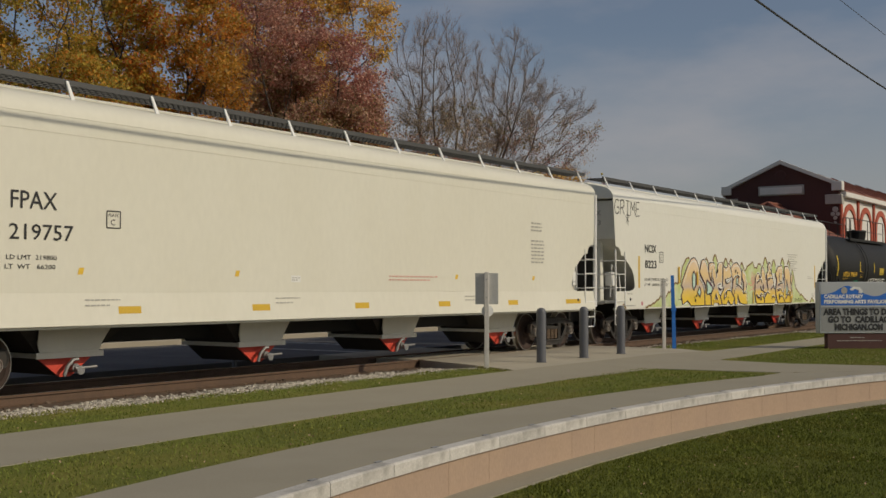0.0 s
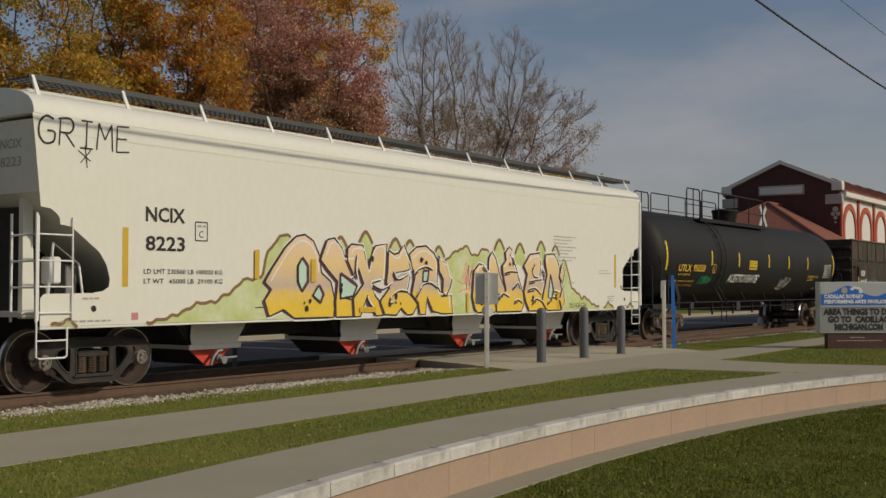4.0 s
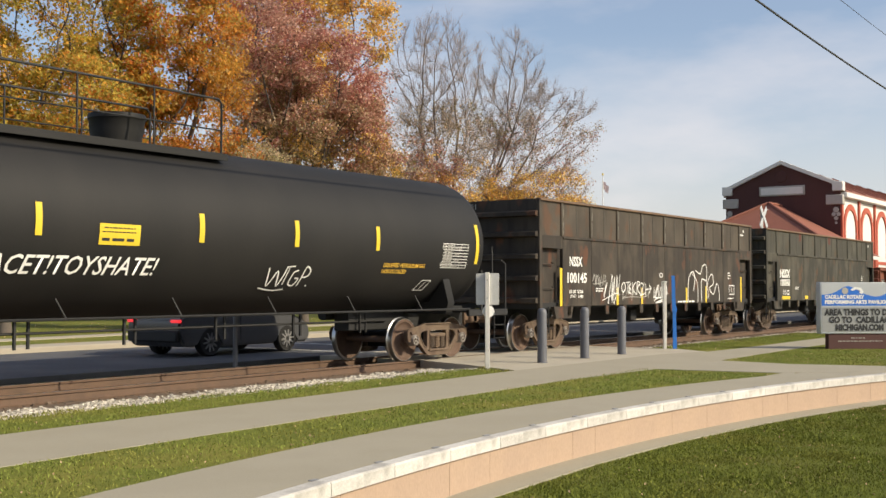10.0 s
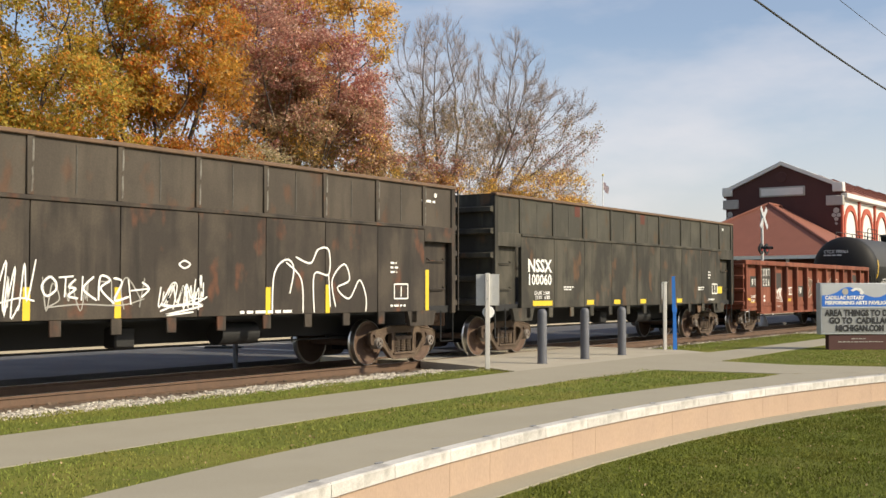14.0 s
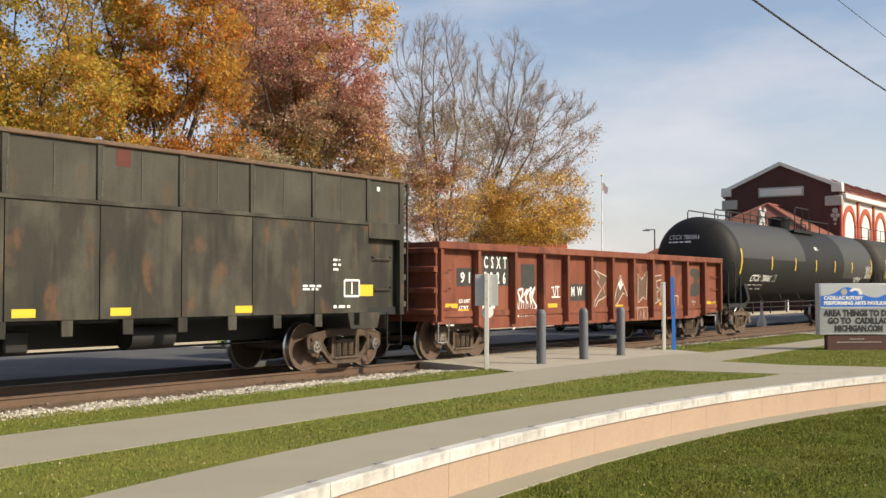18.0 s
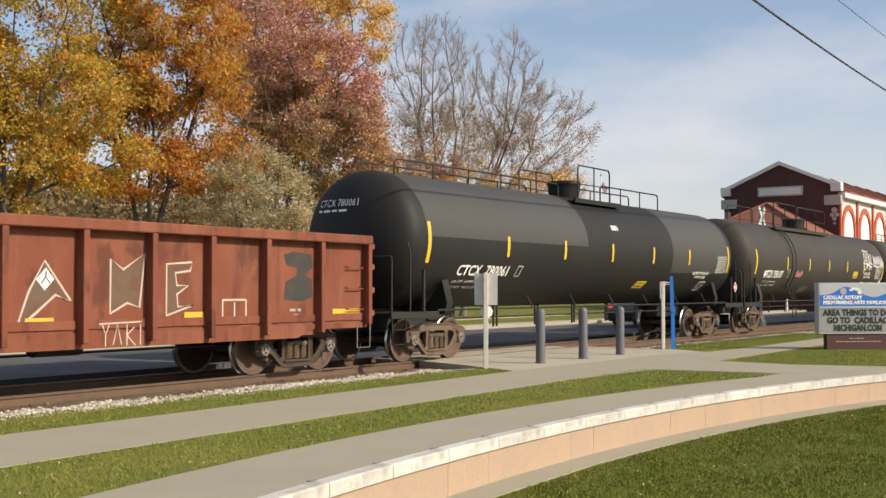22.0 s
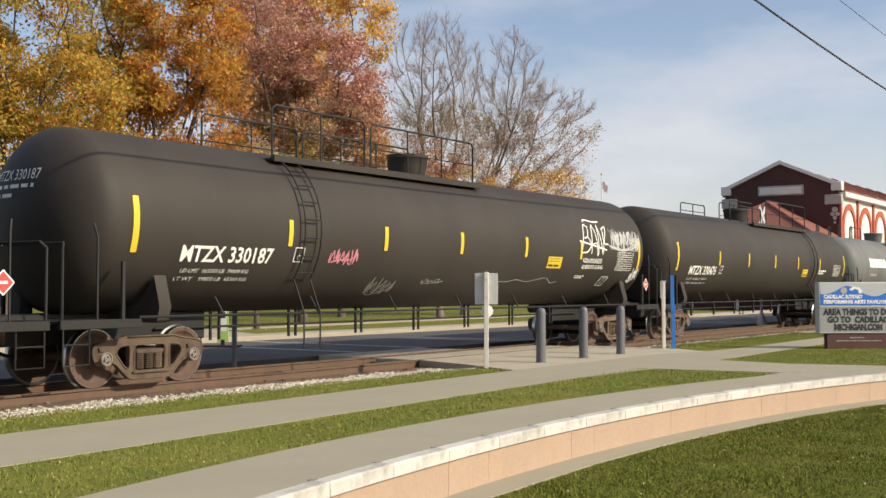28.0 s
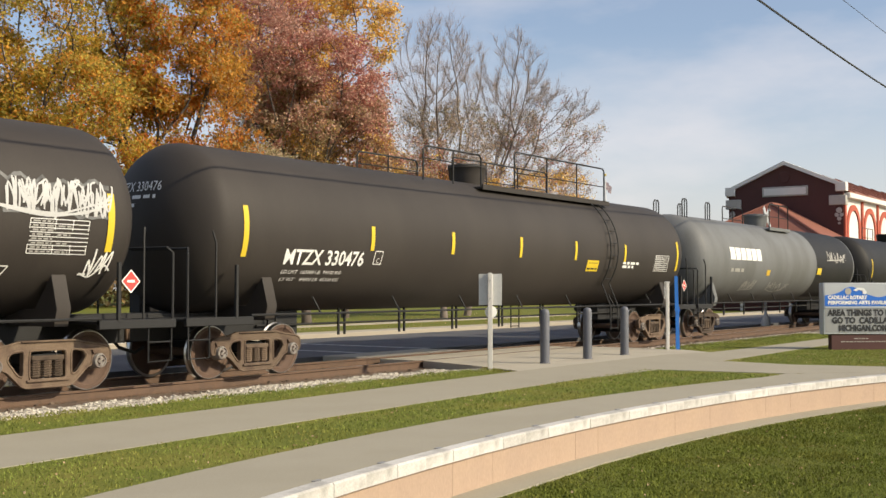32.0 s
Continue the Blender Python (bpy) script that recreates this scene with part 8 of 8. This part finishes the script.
bars([(0, .06, .22, .03), (.04, 0, .12, .03)], RG(-.35, .74), "paint_white", csxt)
bars([(0, .08, .3, .05), (.1, 0, .14, .03)], RG(6.0, 1.06), "faint", csxt)

# tank with pale upper panels (its own middle is .18 further on than its lettering's zero)
C1 = tank_at(1.49, 2.62)
dx = -.18


def upper_panel(x0, x1, z0, parent, R, zc, mat, deg=96):
    """A repainted area on the shell from height z0 up over the top."""
    a0 = math.asin((z0 - zc) / R)
    n = 24
    vs = []
    for j in range(n + 1):
        a = a0 + (radians(deg) - a0) * j / n
        vs += [(x0, -(R + .004) * math.cos(a), zc + (R + .004) * math.sin(a)), (x1, -(R + .004) * math.cos(a), zc + (R + .004) * math.sin(a))]
    o = flat(vs, [(2 * j, 2 * j + 1, 2 * j + 3, 2 * j + 2) for j in range(n)], "painted_panel", mat, parent, "faded grey paint area")
    o.data.shade_smooth()
    return o


M["faded"] = material("faded", (.043, .042, .040), .6, vary=.1, scale=1.2, fine=40, bump=.06)
upper_panel(-8.75, -1.45, 2.66, ctcx, 1.49, 2.62, "faded")
upper_panel(4.1, 8.7, 2.05, ctcx, 1.49, 2.62, "faded")
words("CTCX  780061", -7.23 + dx, 1.86, 2.14, .25, C1, "paint_white", ctcx, .006, .1)
words("LD LMT 163900 LB  74350 KG", -7.24 + dx, 1.70, 1.63, .07, C1, "paint_white", ctcx, 0, .1)
words("LT WT   99100 LB  44950 KG", -7.20 + dx, 1.57, 1.62, .07, C1, "paint_white", ctcx, 0, .1)
frame_lines(-4.74 + dx, 1.86, .2, .26, C1, "paint_white", ctcx, .015, (), .05)
patch(2.15 + dx, 1.58, .66, .26, C1, "yellow", ctcx, "label", "yellow emergency label", .12)
bars([(.08, .18, .5, .03), (.06, .06, .5, .05)], C1(2.2 + dx, 1.58), "paint_black", ctcx)
bars([(0, .06, .85, .04), (0, 0, .7, .04)], C1(3.99 + dx, 1.69), "paint_white", ctcx)
words("LIQUEFIED PETROLEUM GAS", 6.02 + dx, 2.02, 1.35, .09, C1, "paint_white", ctcx, .002, .1)
words("NON-ODORIZED", 6.3 + dx, 1.90, .85, .09, C1, "paint_white", ctcx, .002, .1)
frame_lines(6.84 + dx, 1.53, .42, .34, C1, "paint_white", ctcx, .03, (.5,), .15)
data_table(7.9 + dx, 2.1, .85, .52, C1, ctcx)
bars([(0, .1, .4, .04), (0, .05, .4, .04), (0, 0, .4, .04)], C1(.3 + dx, 3.16), "paint_white", ctcx)
placard(9.25, 1.62, flat_at(-1.53), ctcx)
H1 = head_at(1.49, 2.62, 8.95, .85, 3.30)
letters("CTCX 780061", .22, H1, "paint_white", ctcx, width=1.15)
bars([(0, -.12, .9, .05)], H1, "paint_white", ctcx)

# brownish tanks
dx = -.14
words("MTZX 330187", -7.87 + dx, 1.99, 2.12, .27, C1, "paint_white", mtz1, .008)
words("LD LMT  163200 LB  74000 KG", -7.78 + dx, 1.81, 1.55, .075, C1, "paint_white", mtz1, 0, .1)
words("LT WT    99800 LB  45300 KG", -7.84 + dx, 1.68, 1.65, .075, C1, "paint_white", mtz1, 0, .1)
frame_lines(-5.19 + dx, 2.03, .24, .26, C1, "paint_white", mtz1)
words("C", -5.12 + dx, 2.06, .08, .09, C1, "paint_white", mtz1)
tag(71, -4.21 + dx, 2.02, .78, .28, C1, "pink_tag", mtz1, 6, .03, "faded pink tag")
tag(72, -2.75 + dx, 1.42, .85, .48, C1, "faint", mtz1, 5, .02, "faint chalk scrawl")
tag(73, -1.0 + dx, 1.65, .8, .12, C1, "faint", mtz1, 4, .015, "faint chalk scrawl")
patch(4.05 + dx, 2.05, .71, .30, C1, "yellow", mtz1, "label", "bright yellow emergency label")
bars([(.08, .24, .52, .018), (.06, .18, .56, .016), (.05, .05, .58, .05)], C1(4.05 + dx, 2.05), "paint_black", mtz1)
ribbon([[(0, .02), (.25, .12), (.6, .05), (1.0, .04), (1.4, .1), (1.9, .05), (2.4, .12), (2.8, .16), (3.1, .02), (3.4, .06)]], .02, C1(1.48 + dx, 1.68), "faint", mtz1, "graffiti_tag", "wavering chalk line")
ribbon([[(.05, .05), (.2, .55), (.32, .85), (.50, .80), (.42, .55), (.25, .50)], [(.42, .55), (.60, .35), (.40, .15), (.12, .12)], [(.62, .10), (.68, .60), (.80, .88), (.92, .55), (.98, .05)], [(.66, .35), (.95, .40)],
        [(1.02, .05), (1.06, .78), (1.10, .82), (1.28, .10), (1.34, .80)], [(1.30, .78), (1.55, .84), (1.36, .42), (1.60, .38)], [(-.06, .42), (.4, .36), (.9, .30), (1.5, .22)], [(.35, .95), (.5, 1.02), (.9, .98), (1.3, 1.0)]], .042, C1(5.68 + dx, 2.36), "paint_white", mtz1, "graffiti_tag", "tall white spray-paint tag")
blob = random.Random(5)
ring = [(1.82 * i / 16, blob.uniform(-.02, .06)) for i in range(17)] + [(1.82 - 1.82 * i / 16, .58 + blob.uniform(-.08, .06)) for i in range(17)]
fn = C1(7.42 + dx, 2.56)
flat([fn(u, v, -.003) for u, v in ring], [(i, i + 1, 32 - i, 33 - i) for i in range(16)], "graffiti_fill", "silver", mtz1, "thin silver sprayed ground")
for seed_ in (76, 78, 86):
    tag(seed_, 7.44 + dx, 2.60, 1.72, .52, C1, "tag_grey", mtz1, 7, .03, "pale grey scrawl")
words("NON-ODORIZED", 5.88 + dx, 2.22, 1.07, .12, C1, "paint_white", mtz1, .003)
words("LIQUEFIED PETROLEUM GAS", 5.89 + dx, 2.07, 1.19, .10, C1, "paint_white", mtz1, .002)
bars([(0, .05, .5, .03), (0, 0, .4, .03)], C1(5.7 + dx, 1.82), "paint_white", mtz1)
data_table(7.86 + dx, 2.05, .99, .5, C1, mtz1)
frame_lines(7.15 + dx, 1.64, .37, .28, C1, "paint_white", mtz1, .02, (.5,), .12)
tag(77, 8.85 + dx, 1.75, .5, .42, C1, "paint_white", mtz1, 3, .03)
placard(9.45, 1.66, flat_at(-1.53), mtz1)
for car, seam, text in ((mtz1, 9.3, "MTZX 330187"), (mtz2, 9.4, "MTZX 330476")):
    H1 = head_at(1.49, 2.62, seam, .80, 3.22)
    letters(text, .24, H1, "paint_white", car, width=1.2)
    bars([(.1, -.13, 1.0, .06), (.1, -.27, .55, .06)], H1, "paint_white", car)
dx = -.04
words("MTZX 330476", -8.04 + dx, 2.0, 2.23, .28, C1, "paint_white", mtz2, .008)
words("LD LMT  163200 LB  74000 KG", -8.01 + dx, 1.83, 1.65, .075, C1, "paint_white", mtz2, 0, .1)
words("LT WT    99800 LB  45300 KG", -7.96 + dx, 1.70, 1.62, .075, C1, "paint_white", mtz2, 0, .1)
frame_lines(-5.49 + dx, 2.04, .24, .26, C1, "paint_white", mtz2)
words("C", -5.42 + dx, 2.07, .08, .09, C1, "paint_white", mtz2)
patch(3.43 + dx, 2.02, .65, .30, C1, "yellow", mtz2, "label", "bright yellow emergency label")
bars([(.08, .22, .48, .018), (.05, .05, .54, .05)], C1(3.43 + dx, 2.02), "paint_black", mtz2)
bars([(0, .1, 1.0, .07), (0, 0, .7, .07)], C1(5.51 + dx, 2.14), "paint_white", mtz2)
data_table(7.6 + dx, 2.08, .95, .46, C1, mtz2)
placard(9.55, 1.66, flat_at(-1.53), mtz2)
# grey tank: its name is drawn as plain blocks
C2 = tank_at(1.47, 2.55)
for i in range(6):
    patch(-6.6 + i * .52, 2.55, .44, .42, C2, "paint_white", grey, "logo_block", "white block of the owner's mark")
bars([(0, .1, 1.2, .12)], C2(-6.5, 2.05), "faint", grey)
bars([(0, 0, .35, .2)], C2(-2.9, 2.05), "ochre", grey)
tag(81, -4.9, 1.5, 1.2, .45, C2, "faint", grey, 5, .03, "faded white tag")
tag(82, -2.2, 1.5, 2.2, .42, C2, "faint", grey, 7, .03, "faded white tag")
upper_panel(3.0, 8.4, 1.25, grey, 1.47, 2.55, "black_tank")
tag(83, 4.6, 2.7, 2.6, .45, C2, "faint", grey, 6, .05, "faded white tag")
patch(3.1, 2.15, .55, .26, C2, "yellow", grey, "label", "bright yellow emergency label", d=.006)

# ---- stones and grass too many to count ----
def pebbles(name, rng, boxes, size, mat, label):
    """Broken stones strewn over rectangles of (x0, x1, y0, y1, z, count)."""
    shape = np.array([(-1, -1, -1), (1, -1, -1), (1, 1, -1), (-1, 1, -1), (-1, -1, 1), (1, -1, 1), (1, 1, 1), (-1, 1, 1)]) * .5
    quads = np.array([(0, 3, 2, 1), (4, 5, 6, 7), (0, 1, 5, 4), (1, 2, 6, 5), (2, 3, 7, 6), (3, 0, 4, 7)])
    allv, allf, o = [], [], 0
    for x0, x1, y0, y1, z, n in boxes:
        px_ = rng.uniform(x0, x1, n)
        edge = y0 + .10 * np.sin(px_ * 1.9) + .07 * np.sin(px_ * 5.3 + 1) if y1 - y0 < 2 else np.full(n, y0)
        py_ = edge + (y1 - y0) * (rng.beta(1.2, 1.9, n) if y1 - y0 < 2 else rng.random(n))
        pz_ = np.interp(py_, [YC - 3.3, YC - 3.0, YC - 2.3, YC - 1.0], [-.10, -.07, -.13, -.15]) + z + rng.uniform(-.012, .012, n)
        p = np.stack([px_, py_, pz_], 1)
        p = p[np.sin(p[:, 0] * 3.1 + 2 * np.sin(p[:, 1] * 4)) + np.sin(p[:, 1] * 6 + p[:, 0]) + rng.normal(0, .9, len(p)) > -.7]
        n = len(p)
        s = size * rng.uniform(.5, 1.5, (n, 1, 3)) * np.array((1.3, 1.3, .6))
        q = shape[None] * s * rng.uniform(.7, 1.2, (n, 8, 3))
        a = rng.uniform(0, math.tau, n)
        b = rng.uniform(-.8, .8, n)
        ca, sa, cb, sb = np.cos(a), np.sin(a), np.cos(b), np.sin(b)
        x, y, zz = q[..., 0], q[..., 1] * cb[:, None] - q[..., 2] * sb[:, None], q[..., 1] * sb[:, None] + q[..., 2] * cb[:, None]
        v = np.stack([x * ca[:, None] - y * sa[:, None], x * sa[:, None] + y * ca[:, None], zz], 2) + p[:, None]
        allv.append(v.reshape(-1, 3))
        allf.append((quads[None] + (o + 8 * np.arange(n))[:, None, None]).reshape(-1, 4))
        o += 8 * n
    ob = flat(np.concatenate(allv).tolist(), np.concatenate(allf).tolist(), name, mat)
    return tagged(ob, label, "stones", kind="stuff")


rng = np.random.default_rng(11)
pebbles("ballast_stones", rng, ((1, 10, 11.98, 13.8, .010, 19000), (10, 19.2, 12.08, 13.75, .010, 17000), (27.6, 60, 12.35, 13.7, .010, 14000)), .034, "stone", "pale crushed ballast stones along the track")
M["stone_dark"] = material("stone_dark", (.115, .083, .058), .9, vary=.3, scale=9, fine=50, bump=.3, island=.4)
pebbles("bed_stones", rng, ((-2, 60, 12.9, 16.4, -.02, 11000),), .05, "stone_dark", "rust-stained stones between the sleepers")


def inside_strip(x, y):
    r = np.hypot(x - CX, y - CY)
    low = r < CR - .54
    s2 = (r > CR + 1.36) & (y < 8.70 + .045 * (x - 5.9)) & (x < 20.2)
    s1 = (y > 10.68 + .039 * (x - 7.18)) & (y < 12.14 + .10 * np.sin(x * 2.3) + .06 * np.sin(x * 7.1)) & (x < 18.3 + .5 * (y - 11.0).clip(0, 2)) & (y < 13.0)
    s3 = (x > 23.5) & (y < 9.0) & (y > 5.2) & (r > CR + 1.36)
    s4 = (x > 27.5) & (y > 10.55) & (y < 12.45)
    return low, s1 | s2 | s3 | s4


def blades(name, rng, area, n, h, mat, label, z, which):
    x = rng.uniform(area[0], area[1], n)
    y = rng.uniform(area[2], area[3], n)
    ok = inside_strip(x, y)[which]
    x, y = x[ok], y[ok]
    n = len(x)
    a = rng.uniform(0, math.tau, n)
    hh = h * rng.uniform(.4, 1.3, n)
    w = .006 + .004 * rng.random(n)
    lx, ly = rng.normal(0, .5, n) * hh, rng.normal(0, .5, n) * hh
    base = np.full(n, z - .01)
    v = np.stack([np.stack([x - w * np.cos(a), y - w * np.sin(a), base], 1), np.stack([x + w * np.cos(a), y + w * np.sin(a), base], 1), np.stack([x + lx, y + ly, base + hh], 1)], 1).reshape(-1, 3)
    f = np.arange(3 * n).reshape(-1, 3)
    return tagged(flat(v.tolist(), f.tolist(), name, mat), label, "grass", kind="stuff")


blades("grass_blades", rng, (-2, 40, 5, 13.2), 330000, .034, "blade", "short mown grass blades on the verges", -.008, 1)
M["blade_lawn"] = material("blade_lawn", (.142, .163, .028), .8, spec=.12, vary=.25, scale=.8, fine=9, bump=0, island=.5, second=(.145, .14, .028), amount=.7, edge=.55)
blades("lawn_blades", rng, (7, 26, .5, 6.0), 300000, .034, "blade_lawn", "short green lawn blades", -.41, 0)

rng = np.random.default_rng(16)
lx, ly = rng.uniform(-1, 30, 5200), rng.uniform(.5, 12.6, 5200)
low_, strip_ = inside_strip(lx, ly)
cs = [(x, y, -.385 if a else .012) for x, y, a, b in zip(lx, ly, low_, strip_) if a or b]
litter = leaves("leaf_litter", rng, cs, np.array([.02, .02, .004]), int(len(cs) * .8), .013, "leaf_tan", None)
tagged(litter, "small dry leaves lying in the mown grass", "leaves", kind="stuff")


# ---- what moves ----
def motions():
    times = [i for i in range(33)]
    for car, x in CARS:
        walk(car, [(t, pose(x - travel(t), YC, 0)) for t in times])
    ts = [i * .125 for i in range(257)]
    turns = [(t, math.degrees(travel(t) / .457)) for t in ts]
    for w, q in WHEELS:
        walk(w, [(t, pose(q, 0, .457, 0, -a, 0)) for t, a in turns])
    # the saloon drives along the street and halts before the crossing
    walk(sedan, [(t, pose(sedan_x(t), SEDAN_Y, -.04)) for t in (0, 4, 8, 12, 16, 18.8, 19.4, 20, 20.6, 21, 21.4, 22, 27, 32)])
    x0 = sedan_x(0)
    for wh, x, y in SEDAN_WHEELS:
        walk(wh, [(i * .08, pose(x, y, .335, 0, math.degrees((sedan_x(i * .08) - x0) / .335), 0)) for i in range(401)])


motions()
